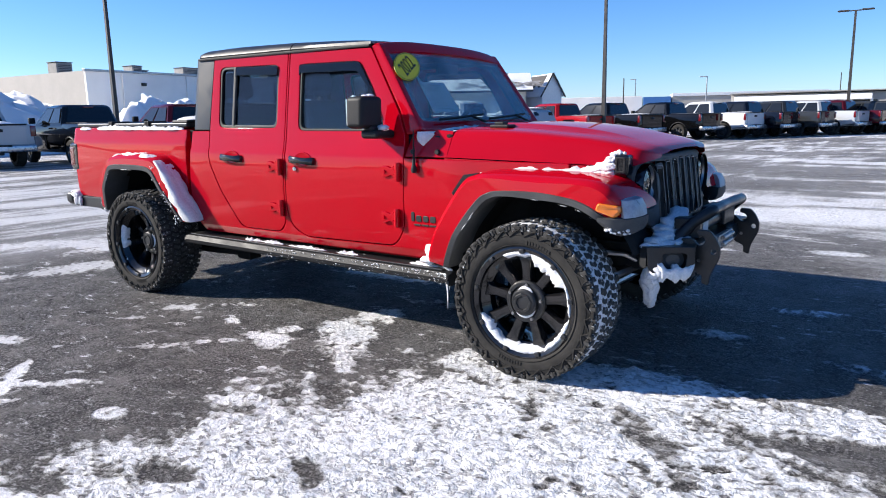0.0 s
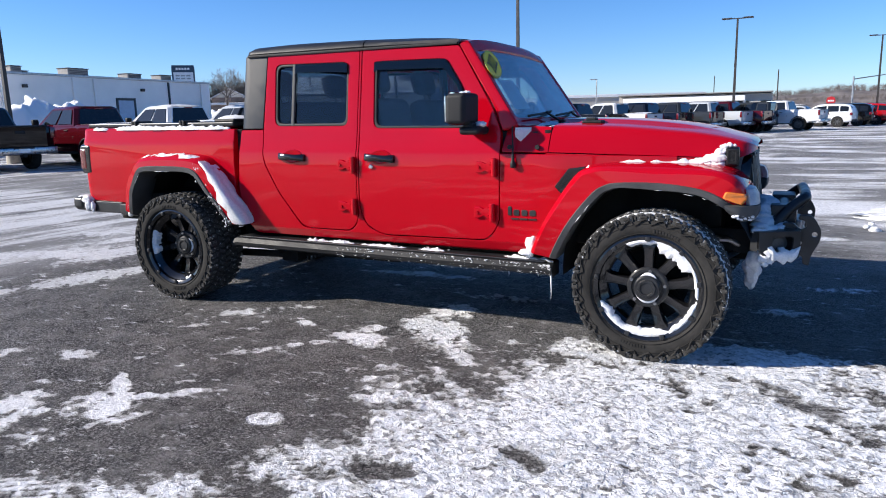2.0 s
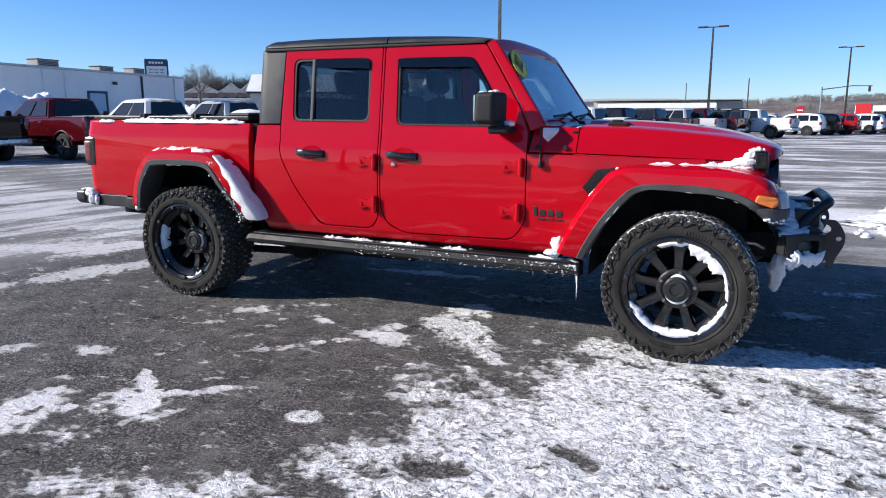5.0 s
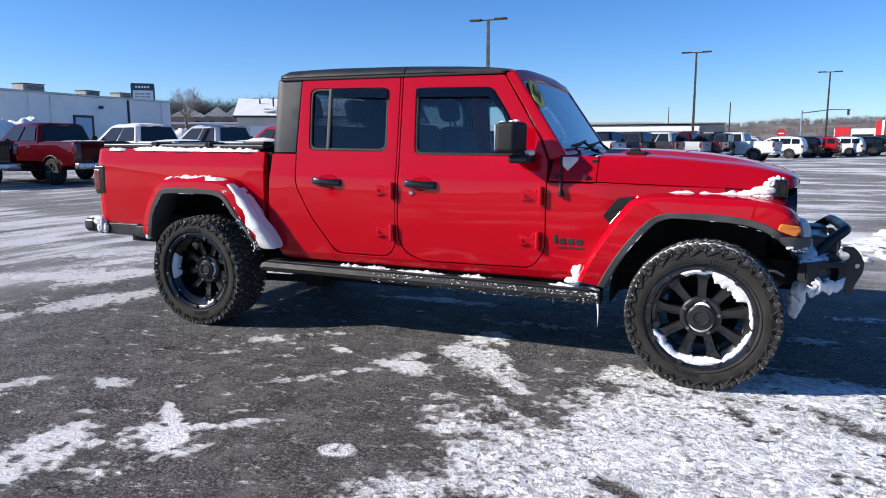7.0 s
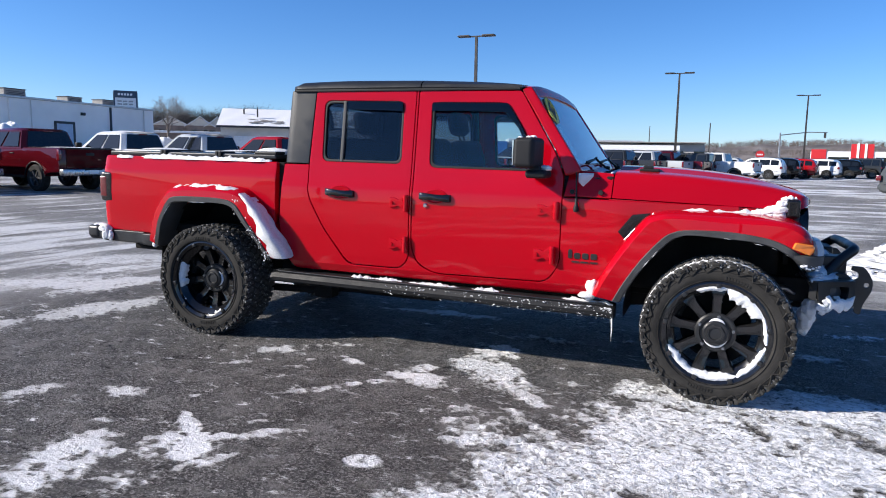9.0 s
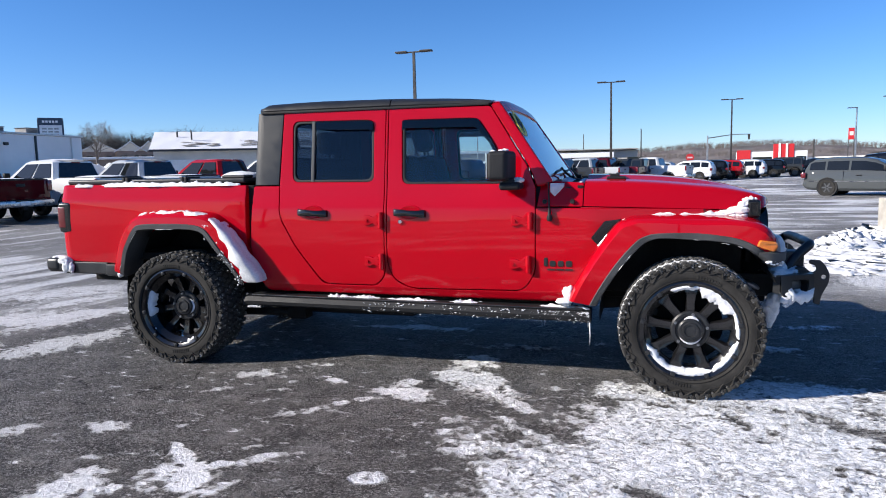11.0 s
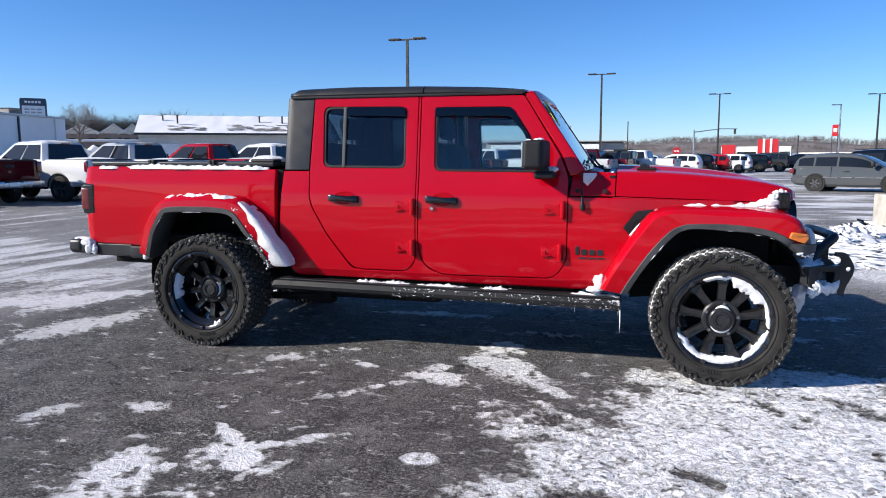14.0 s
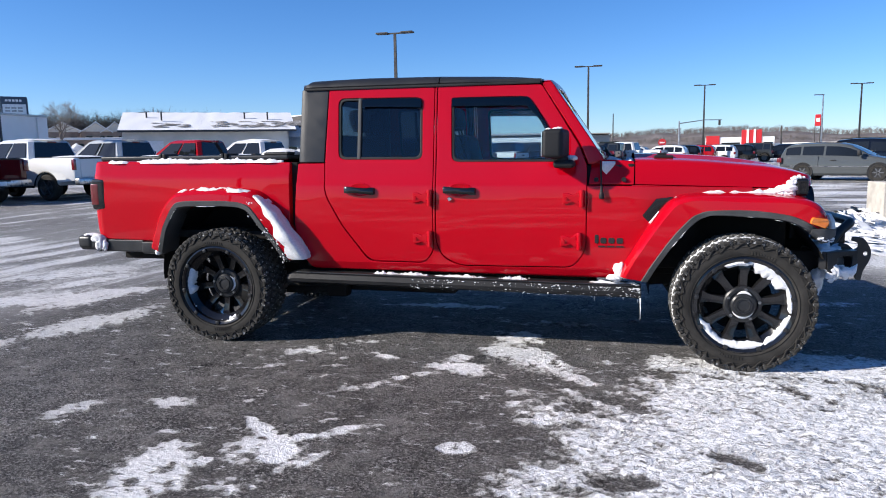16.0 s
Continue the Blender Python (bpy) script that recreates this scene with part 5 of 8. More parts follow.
box(b, (0.60, 0.05, 0.53), (2.85, 2 * CL - 0.05, 0.60), 0.02)
box(b, (2.80, 0.08, 0.53), (2.86, 2 * CL - 0.08, 1.25), 0.02)
box(b, (2.86, 0.25, 0.55), (3.8, 2 * CL - 0.25, 1.0), 0.04)
part("cab_floor", b, UNDER, truck)
b = bmesh.new()
box(b, (0.62, 0.075, 0.62), (2.78, 0.10, 1.24), 0.01)
pair("door_lining", b, CLOTH)
b = bmesh.new()
box(b, (0.62, 0.052, 0.57), (2.562, 0.06, 1.24), 0.002)
pair("door_jamb", b, RED)
b = bmesh.new()
loft(b, [[(2.66, y, 1.25), (2.6, y, 1.29), (2.44, y, 1.285), (2.36, y, 1.24), (2.34, y, 1.1), (2.45, y, 0.9)] for y in (0.11, 0.5, CL, 1.1, 1.47)], caps=False)
part("dashboard", b, BLACK, truck)
b = bmesh.new()
spin(b, [(0.185 + 0.015 * math.cos(a), 0.015 * math.sin(a)) for a in np.linspace(0, math.tau, 9)[:-1]], 36, "x", close=True)
for a in (0.3, math.pi - 0.3, -math.pi / 2):
    tube(b, [(0, 0, 0), (0, 0.18 * math.cos(a), 0.18 * math.sin(a))], 0.014, 6)
bmesh.ops.transform(b, matrix=pose(2.30, 1.13, 1.245, 0, 24, 0), verts=b.verts)
tube(b, [(2.31, 1.13, 1.24), (2.5, 1.13, 1.14)], 0.03, 8)
part("steering_wheel", b, BLACK, truck)


def seat(x, y, wide):
    b = bmesh.new()
    box(b, (x, y - wide / 2, 0.82), (x + 0.5, y + wide / 2, 0.96), 0.05, 3)
    m = Matrix.Translation((x + 0.05, y, 0.92)) @ pose(0, 0, 0, 0, -14, 0)
    box(b, (-0.1, -wide / 2, 0), (0.06, wide / 2, 0.56), 0.055, 3, m)
    s = part("seat", b, CLOTH, truck, "dark cloth seat")
    for hy in ((0,) if wide < 0.7 else (-0.36, 0.36)):
        h = bmesh.new()
        box(h, (-0.09, hy - 0.13, 0.61), (0.02, hy + 0.13, 0.80), 0.05, 3, m)
        for d in (-0.05, 0.05):
            tube(h, [m @ Vector((-0.03, hy + d, 0.55)), m @ Vector((-0.03, hy + d, 0.64))], 0.008, 6)
        part("headrest", h, CLOTH, s)


seat(1.62, 0.43, 0.5), seat(1.62, 2 * CL - 0.43, 0.5), seat(0.78, CL, 1.25)
for y in (0.19, 2 * CL - 0.19):
    b = bmesh.new()
    tube(b, curve_pts([(1.53, y - 0.05 * (1 if y < CL else -1), 1.2), (1.53, y, 1.6), (1.5, y, 1.73), (1.3, y, 1.745), (0.75, y, 1.735), (0.66, y, 1.6), (0.64, y, 1.25)], 5), 0.03, 10)
    tube(b, [(1.5, y, 1.735), (2.2, y, 1.735), (2.34, y, 1.69), (2.62, y - 0.04 * (1 if y < CL else -1), 1.27)], 0.026, 8)
    part("roll_bar", b, BLACK, truck)
b = bmesh.new()
tube(b, [(1.52, 0.19, 1.735), (1.52, 2 * CL - 0.19, 1.735)], 0.03, 10)
part("roll_bar", b, BLACK, truck)
b = bmesh.new()
box(b, (2.33, CL - 0.12, 1.62), (2.36, CL + 0.12, 1.69), 0.012)
part("rear_view_mirror", b, BLACK, truck)
b = bmesh.new()
loft(b, [[(x, 0.16, 1.755), (x, CL, 1.79), (x, 2 * CL - 0.16, 1.755)] for x in (0.6, 1.5, 2.28)])
part("headliner", b, CLOTH, truck)

# ---- wheels ----


def wheel_meshes():
    """Meshes of one wheel; its axle is y and its outer face looks to -y."""
    out = {}
    b = bmesh.new()
    prof = [(0.276, -0.135), (0.286, -0.152), (0.3, -0.16), (0.325, -0.163), (0.355, -0.16), (0.376, -0.152), (0.390, -0.14), (0.396, -0.1), (0.397, 0.0), (0.396, 0.1), (0.390, 0.14), (0.376, 0.152), (0.325, 0.163), (0.286, 0.15), (0.276, 0.13)]
    spin(b, prof, 96)
    for r, w in ((0.297, 0.0025), (0.345, 0.002)):
        spin(b, [(r - 0.003, -0.156), (r, -0.1615 - w), (r + 0.003, -0.156)], 96)
    # a winding raised rib on the shoulder, and plain raised bars on the sidewall
    rib = []
    for k in range(27 * 8):
        a, q = math.tau * k / (27 * 8), (k % 8) / 8
        r = 0.358 + 0.013 * math.tanh(2.4 * math.sin(math.tau * q)) + 0.004 * math.sin(2 * math.tau * q)
        c, s = math.cos(a), math.sin(a)
        rib.append([((r + d) * c, y, (r + d) * s) for d, y in ((-0.006, -0.155), (-0.003, -0.1675), (0.003, -0.1675), (0.006, -0.152))])
    loft(b, rib + rib[:1])
    for k in range(27):
        a = math.tau * (k + 0.25) / 27
        box(b, (0.374, -0.169, -0.019), (0.389, -0.148, 0.019), 0.003, 1, pose(0, 0, 0, 0, -math.degrees(a), 0))
        box(b, (0.37, -0.166, -0.007), (0.389, -0.148, 0.007), 0.003, 1, pose(0, 0, 0, 0, -math.degrees(a + math.pi / 27), 0))
    for a0, count in ((-2.15, 9), (0.9, 9)):
        for k in range(count):
            a = a0 + 0.05 * k
            box(b, (0.302, -0.1655, -0.005), (0.322, -0.158, 0.005), 0.001, 1, pose(0, 0, 0, 0, -math.degrees(a), 0))
    out["tyre"] = (b, RUBBER)
    b = bmesh.new()
    random.seed(3)
    pitches = 54
    for k in range(pitches):
        a = 360 * k / pitches
        for row, (y0, y1, skew, shift, length) in enumerate(((-0.160, -0.096, 14, 0.0, 0.021), (-0.085, -0.035, -24, 0.5, 0.019), (-0.024, 0.024, 26, 0.0, 0.017), (0.035, 0.085, -24, 0.5, 0.019), (0.096, 0.160, 14, 0.0, 0.021))):
            long = length * (1.0 if (k + row) % 2 else 0.72) * 0.86
            top = 0.405 - (0.002 if (k + row) % 3 == 0 else 0) - (0.008 if row in (0, 4) else 0)
            h = (y1 - y0) / 2
            for half, lean in ((-0.5, 1.0), (0.5, -0.55)):
                m = pose(0, 0, 0, 0, -a - shift * 360 / pitches + 1.1 * half * (1 if row % 2 else -1), 0) @ Matrix.Translation((0, (y0 + y1) / 2 + half * h, 0)) @ pose(0, 0, 0, skew * lean + 8 * ((k * 7 + row) % 3 - 1), 0, 0)
                box(b, (0.386, -h * 0.56, -long), (top, h * 0.56, long), 0.003, 1, m)
            if row in (0, 4):
                s = -1 if row == 0 else 1
                mm = pose(0, 0, 0, 0, -a, 0)
                box(b, (0.362, s * 0.151 - 0.012, -long * 0.8), (0.396, s * 0.151 + 0.012, long * 0.8), 0.003, 1, mm)
    out["tread"] = (b, TREAD)
    b = bmesh.new()
    spin(b, [(0.372, -0.154), (0.389, -0.1425), (0.3972, -0.1), (0.3982, 0.0), (0.3972, 0.1), (0.389, 0.1425), (0.372, 0.154)], 96)
    out["groove_snow"] = (b, GROOVE)
    b = bmesh.new()
    spin(b, [(0.272, -0.14), (0.268, -0.152), (0.258, -0.155), (0.246, -0.15), (0.238, -0.145), (0.234, -0.128), (0.212, -0.108), (0.2, -0.095), (0.2, -0.06), (0.222, 0.06), (0.235, 0.12), (0.258, 0.14)], 72)
    out["wheel"] = (b, GLOSSBLACK)
    b = bmesh.new()
    prof = [(0.085, -0.106), (0.11, -0.104), (0.15, -0.108), (0.185, -0.116), (0.205, -0.118), (0.228, -0.112)]
    rows = []
    for (r, y), w in zip(prof, (0.026, 0.0235, 0.0235, 0.026, 0.033, 0.04)):
        rows.append([(r, y + 0.05, -w - 0.004), (r, y + 0.008, -w), (r, y, -w + 0.005), (r, y + 0.003, 0), (r, y, w - 0.005), (r, y + 0.008, w), (r, y + 0.05, w + 0.004)])
    loft(b, rows, closed=True, caps=True)
    out["spoke"] = (b, GLOSSBLACK)
    b = bmesh.new()
    spin(b, [(0.001, -0.08), (0.1, -0.085), (0.1, -0.11), (0.092, -0.118), (0.078, -0.118), (0.074, -0.108), (0.06, -0.108)], 48)
    out["hub_ring"] = (b, SATIN)
    b = bmesh.new()
    spin(b, [(0.064, -0.1), (0.064, -0.132), (0.056, -0.14), (0.03, -0.142), (0.001, -0.142)], 40)
    spin(b, [(0.03, -0.141), (0.034, -0.148), (0.044, -0.148), (0.048, -0.141)], 8)
    out["hub_cap"] = (b, SATIN)
    b = bmesh.new()
    spin(b, [(0.001, 0.04), (0.19, 0.04), (0.19, 0.06), (0.001, 0.06)], 48)
    out["brake_disc"] = (b, UNDER)
    b = bmesh.new()
    box(b, (0.085, -0.02, -0.07), (0.2, 0.07, 0.07), 0.02, 2, pose(0, 0, 0, 0, 60, 0))
    out["brake_caliper"] = (b, UNDER)
    b = bmesh.new()
    spin(b, [(0.001, -0.012), (0.008, -0.012), (0.009, 0.0), (0.009, 0.01)], 6, "y", (0.085, -0.118, 0))
    out["lug_nut"] = (b, STEEL)
    b = bmesh.new()
    box(b, (0.236, -0.162, -0.012), (0.258, -0.146, 0.012), 0.004, 2)
    out["rim_stud"] = (b, SATIN)
    meshes = {}
    for k, (bm, mat) in out.items():
        me = bpy.data.meshes.new(k)
        bmesh.ops.recalc_face_normals(bm, faces=bm.faces)
        if k in ("wheel", "spoke", "hub_ring", "hub_cap", "lug_nut", "rim_stud"):
            bmesh.ops.transform(bm, matrix=Matrix.Diagonal((1.075, 1, 1.075, 1)), verts=bm.verts)
        bm.to_mesh(me)
        bm.free()
        me.shade_smooth()
        me.set_sharp_from_angle(angle=radians(32))
        me.materials.append(mat)
        meshes[k] = me
    return meshes


WM = wheel_meshes()


def wheel(x, y, z, turn, roll, snowy=False, dish=0.0):
    w = part("wheel", WM["wheel"], None, truck, "black nine-spoke alloy wheel")
    w.matrix_local = pose(x, y, z, 0, 0, turn) @ pose(0, 0, 0, 0, roll, 0)
    for k in (("groove_snow",) if snowy else ()) + ("tyre", "tread", "hub_ring", "hub_cap", "brake_disc", "brake_caliper"):
        part(k, WM[k], None, w, {"tyre": "worn black off-road tyre", "tread": "chunky black tread blocks", "groove_snow": "snow packed into the tread grooves"}.get(k, "")).matrix_local = pose(0, dish if k.startswith("hub") else 0, 0)
    for k in range(9):
        part("spoke", WM["spoke"], None, w).matrix_local = pose(0, dish, 0, 0, 40 * k, 0)
        part("rim_stud", WM["rim_stud"], None, w).matrix_local = pose(0, 0, 0, 0, 40 * k, 0)
    for k in range(5):
        part("lug_nut", WM["lug_nut"], None, w).matrix_local = pose(0, dish, 0, 0, 72 * k, 0)
    return w


wheel(3.479, -0.092, 0.426, 0, -10, True)
wheel(-0.007, 0.006, 0.400, 0, -28, False, 0.085)
wheel(3.479, 2 * CL + 0.092, 0.426, 180, 20)
wheel(-0.007, 2 * CL - 0.006, 0.400, 180, 5, False, 0.085)


# ---- snow lying on the truck ----
def clump(bm, at, size, seed=0, stretch=(1, 1, 1)):
    """A rough lump of snow."""
    b = bmesh.new()
    bmesh.ops.create_icosphere(b, subdivisions=3, radius=1)
    for v in b.verts:
        n = noise.noise(v.co * 1.7 + Vector((seed * 3.1, 0, 0))) * 0.35 + noise.noise(v.co * 4.5 + Vector((0, seed * 1.7, 0))) * 0.16
        v.co = Vector([v.co[i] * (1 + n) * size * stretch[i] + at[i] for i in range(3)])
    return join(bm, b)


def snow_on_truck(name, bm, label):
    ob = tagged(part(name, bm, SNOW, None, sharp=0), label, "snow", kind="stuff")
    ob.data.shade_smooth()
    ob.matrix_world = TRUCK
    return ob


random.seed(11)
b = bmesh.new()
xs = np.linspace(3.20, 3.80, 34)
heap(b, [(x, CL - steps_of(W_LOW, x) - 0.022, 1.056 + 0.004 * min(1, max(0, (3.55 - x) / 0.1))) for x in xs], [0.013 + 0.03 * ((x - 3.2) / 0.6) ** 1.5 for x in xs], [0.008 + 0.007 * abs(math.sin(23 * x)) + 0.02 * max(0, (x - 3.5) / 0.3) for x in xs], 9, 2, 1.1, 26)
for k, (x, z, s) in enumerate(((3.60, 1.064, 0.013), (3.645, 1.066, 0.016), (3.68, 1.07, 0.022), (3.715, 1.074, 0.026), (3.745, 1.084, 0.03), (3.775, 1.09, 0.032), (3.785, 1.12, 0.025), (3.80, 1.146, 0.018), (3.825, 1.157, 0.014), (3.85, 1.156, 0.008), (3.73, 1.06, 0.024), (3.77, 1.058, 0.026))):
    clump(b, (x - 0.004, 0.125, z), s, k + 3, (1.55, 1.1, 0.88) if z < 1.1 else (1.2, 1.1, 1.0))
snow_on_truck("wing_snow", b, "ridge of white snow along the wing by the lamp")

b = bmesh.new()
for seed, (x0, x1, y, w) in enumerate(((-0.25, -0.02, -0.07, 0.035), (-0.10, 0.14, -0.05, 0.04), (0.04, 0.30, -0.08, 0.03), (-0.33, -0.24, -0.06, 0.03))):
    xs = np.linspace(x0, x1, 16)
    heap(b, [(x, y + 0.012 * math.sin(30 * x), steps_of(REAR_OUT, x) - 0.004) for x in xs], w * 1.25, 0.013, 11, seed, 1.2, 38)
for k in range(110):
    f = random.random()
    x, z = 0.28 + 0.30 * f, 1.04 - 0.42 * f
    b2 = bmesh.new()
    bmesh.ops.create_icosphere(b2, subdivisions=1, radius=0.0015 + 0.006 * random.random() ** 3)
    join(b, b2, pose(x - 0.015 - 0.07 * random.random() ** 1.5, -0.136, z - 0.05 * random.random(), 0, random.uniform(0, 90), 0) @ Matrix.Diagonal((random.uniform(0.8, 1.8), 0.5, 1, 1)))
snow_on_truck("arch_snow", b, "thin crusted snow on the red rear wheel arch")

slope, under = curve_pts([(x, 0, z) for x, z in REAR_OUT[6:]], 8), curve_pts([(x, 0, z) for x, z in REAR_IN[6:]], 8)
rows = []
for k, (p, q) in enumerate(zip(slope[8:], under[8:])):
    f = k / (len(slope) - 9)
    d = Vector((0.83, 0, 0.56))
    face = -0.135 * min(1.0, 0.55 + 1.5 * (1 - f)) - 0.006
    row = []
    reach = 0.22 + 0.74 * f + 0.2 * noise.noise(Vector((f * 7, 0, 6))) + 0.2 * noise.noise(Vector((f * 31, 4, 6)))
    for u in (1.0, 0.7, 0.4, 0.15):
        a = p.lerp(q, u * reach)
        row.append(a + Vector((0, face - 0.012 * (1 - u) * min(1, 5 * f) + 0.004 * noise.noise(Vector((f * 25, u * 6, 8))) + (0.01 if u == 1.0 else 0), 0)))
    for j in range(10):
        u = j / 9
        y = face + 0.012 * noise.noise(Vector((f * 6, 0, 3))) + (0.12 + 0.03 * f) * u
        edge = min(1.0, 0.25 + 4 * u, 5 * (1 - u) + 0.4, 4 * f + 0.05, 6 * (1 - f) + 0.2)
        n = noise.noise(Vector((f * 9, u * 5, 1.0))) * 0.016 + noise.noise(Vector((f * 30, u * 15, 2.0))) * 0.012
        row.append(p + Vector((0, y, 0)) + d * ((0.004 + 0.022 * f + 0.7 * n) * edge))
    rows.append(row)
b = loft(bmesh.new(), rows)
snow_on_truck("arch_drift", b, "snow packed on the sloping front of the rear arch")

b = bmesh.new()
for seed, (x0, x1, h) in enumerate(((-1.0, -0.80, 0.01), (-0.74, -0.5, 0.017), (-0.62, -0.26, 0.02), (-0.40, 0.0, 0.016), (-0.1, 0.24, 0.018), (0.1, 0.46, 0.014))):
    xs = np.linspace(x0, x1, 26)
    heap(b, [(x, 0.036 + 0.006 * math.sin(17 * x + seed), 1.280) for x in xs], 0.024, h, 7, seed + 5, 1.1, 34)
xs = np.linspace(0.22, 0.5, 12)
heap(b, [(x, 0.2, 1.335) for x in xs], 0.12, 0.035, 9, 3, 0.5, 9)
snow_on_truck("bed_rail_snow", b, "lumpy snow along the bed rail and cover")

b = bmesh.new()
for k in range(12):
    x = 1.05 + 1.25 * random.random()
    clump(b, (x, 0.0 + 0.05 * random.random(), 0.508 - 0.008 * (x - 0.5)), 0.002 + 0.004 * random.random(), k, (2.6, 1, 0.6))
for x0, x1 in ((1.12, 1.3), (1.28, 1.52), (1.56, 1.92), (2.0, 2.2), (2.55, 2.9)):
    xs = np.linspace(x0, x1, 18)
    heap(b, [(x, 0.0, 0.506 - 0.008 * (x - 0.5)) for x in xs], 0.024, 0.014, 9, x0, 1.5, 42)
for k in range(420):
    x = 2.9 - 1.5 * random.random() ** 1.8
    b2 = bmesh.new()
    bmesh.ops.create_icosphere(b2, subdivisions=1, radius=0.0008 + 0.0032 * random.random() ** 3)
    join(b, b2, pose(x, -0.067, 0.495 - 0.008 * (x - 0.5) - 0.07 * random.random() ** 1.5, 0, random.uniform(-40, 40), 0) @ Matrix.Diagonal((random.uniform(1, 4), 0.5, 1, 1)))
clump(b, (2.775, -0.03, 0.575), 0.042, 7, (0.9, 0.7, 1.25)), clump(b, (2.75, -0.02, 0.53), 0.035, 9, (1.4, 0.8, 0.7))
snow_on_truck("step_snow", b, "broken crusts of snow on the side step")

b = bmesh.new()
clump(b, (-1.09, 0.0, 0.71), 0.05, 3, (1.2, 0.7, 0.7)), clump(b, (-1.07, -0.015, 0.665), 0.042, 5, (0.8, 0.6, 1.25)), clump(b, (-1.025, -0.012, 0.655), 0.034, 6, (0.7, 0.5, 1.25))
clump(b, (-0.53, -0.06, 0.62), 0.022, 8), clump(b, (-1.2, 0.06, 0.725), 0.04, 9, (1.4, 1.2, 0.4))
snow_on_truck("bumper_snow", b, "lumps of snow hanging on the rear bumper corner")

b = bmesh.new()
loft(b, [[(2.655 + 0.005 * j, 0.03 + 0.004 * j - 0.012 * math.sin(math.pi * min(1, u * 1.1)), 1.262 - 0.085 * u * max(0.02, 1 - abs(j - 6) / 11) ** 0.6) for u in np.linspace(0, 1, 7)] for j in range(0, 18, 2)])
for v in b.verts:
    v.co.y += 0.008 * noise.noise(v.co * 30) - 0.008
xs = np.linspace(0.14, 0.75, 22)
heap(b, [(2.73 + 0.02 * math.sin(9 * y), y, 1.266) for y in xs], 0.045, 0.018, 7, 1, 1.0, 18)
heap(b, [(2.83, y, 1.264) for y in xs], 0.03, 0.014, 7, 4, 1.0, 18)
snow_on_truck("scuttle_snow", b, "thin snow on the panel below the windscreen")

b = bmesh.new()
xs = np.linspace(0.09, 0.30, 16)
heap(b, [(3.955 + 0.5 * (y - 0.09), y, 0.709) for y in xs], [0.03 + 0.25 * (y - 0.09) for y in xs], 0.016, 11, 6, 1.0, 24)
for k, (x, y, z, s) in enumerate(((3.99, 0.2, 0.722, 0.045), (4.0, 0.29, 0.735, 0.055), (3.985, 0.36, 0.76, 0.06), (4.06, 0.40, 0.735, 0.05), (4.1, 0.33, 0.715, 0.04), (4.0, 0.5, 0.75, 0.07), (4.02, 0.66, 0.75, 0.06), (4.08, 0.25, 0.712, 0.03))):
    clump(b, (x, y, z), s, k, (1.1, 1.3, 0.42))
rows = []
for f in np.linspace(0, 1, 26):
    end = min(1, 8 * f + 0.1, 8 * (1 - f) + 0.1)
    mid = 0.572 + 0.05 * (2 * f - 1) ** 4
    tall = (0.032 + 0.02 * noise.noise(Vector((f * 5, 1, 0)))) * end
    rows.append([end_face(0.055 + 0.18 * f, 0.006 + 0.02 * end * math.sin(math.pi * q) + 0.006 * noise.noise(Vector((f * 12, q * 4, 2))), mid - tall * math.cos(math.pi * q) * (1 + 0.3 * noise.noise(Vector((f * 9, q, 5))))) for q in np.linspace(0, 1, 7)])
loft(b, rows)
for k, (s, z, r) in enumerate(((0.06, 0.585, 0.028), (0.035, 0.56, 0.024), (0.075, 0.55, 0.02), (0.05, 0.53, 0.016), (0.15, 0.60, 0.02))):
    clump(b, end_face(s, -0.004 if s < 0.1 else -0.03, z), r, k + 30, (1.1, 0.7, 0.95))
for k, (x, y, z, r) in enumerate(((3.975, 0.2, 0.535, 0.05), (3.965, 0.235, 0.475, 0.058), (3.958, 0.262, 0.41, 0.042))):
    clump(b, (x, y, z), r, k + 9, (0.8, 0.8, 1.2))
for k in range(34):
    u = 0.2 + 0.5 * random.random()
    clump(b, (*nose_arc(u, 0.006), 0.797 + 0.03 * random.random() ** 1.5 + 0.12 * max(0, 0.38 - u)), 0.002 + 0.005 * random.random() ** 2, k, (1.6, 1, 0.9))
for k, (x, y, z, r) in enumerate(((4.0, 0.4, 0.785, 0.055), (4.02, 0.47, 0.80, 0.06), (3.99, 0.56, 0.80, 0.065), (4.09, 0.42, 0.765, 0.03))):
    clump(b, (x, y, z), r, k + 60, (0.95, 1.1, 0.75))
clump(b, (GX - 0.07, CL - 0.5, 0.885), 0.03, 50, (0.5, 1.6, 0.5))
snow_on_truck("nose_snow", b, "snow and hanging ice on the steel front bumper")

b = bmesh.new()
for x, y, z, s in ((2.37, -0.10, 1.465, 0.014), (2.39, -0.075, 1.468, 0.016), (2.33, -0.15, 1.462, 0.012), (2.47, -0.06, 1.285, 0.026)):
    clump(b, (x, y, z), s, x, (1.3, 1.3, 0.7))
snow_on_truck("mirror_snow", b, "small lumps of snow on the door mirror")

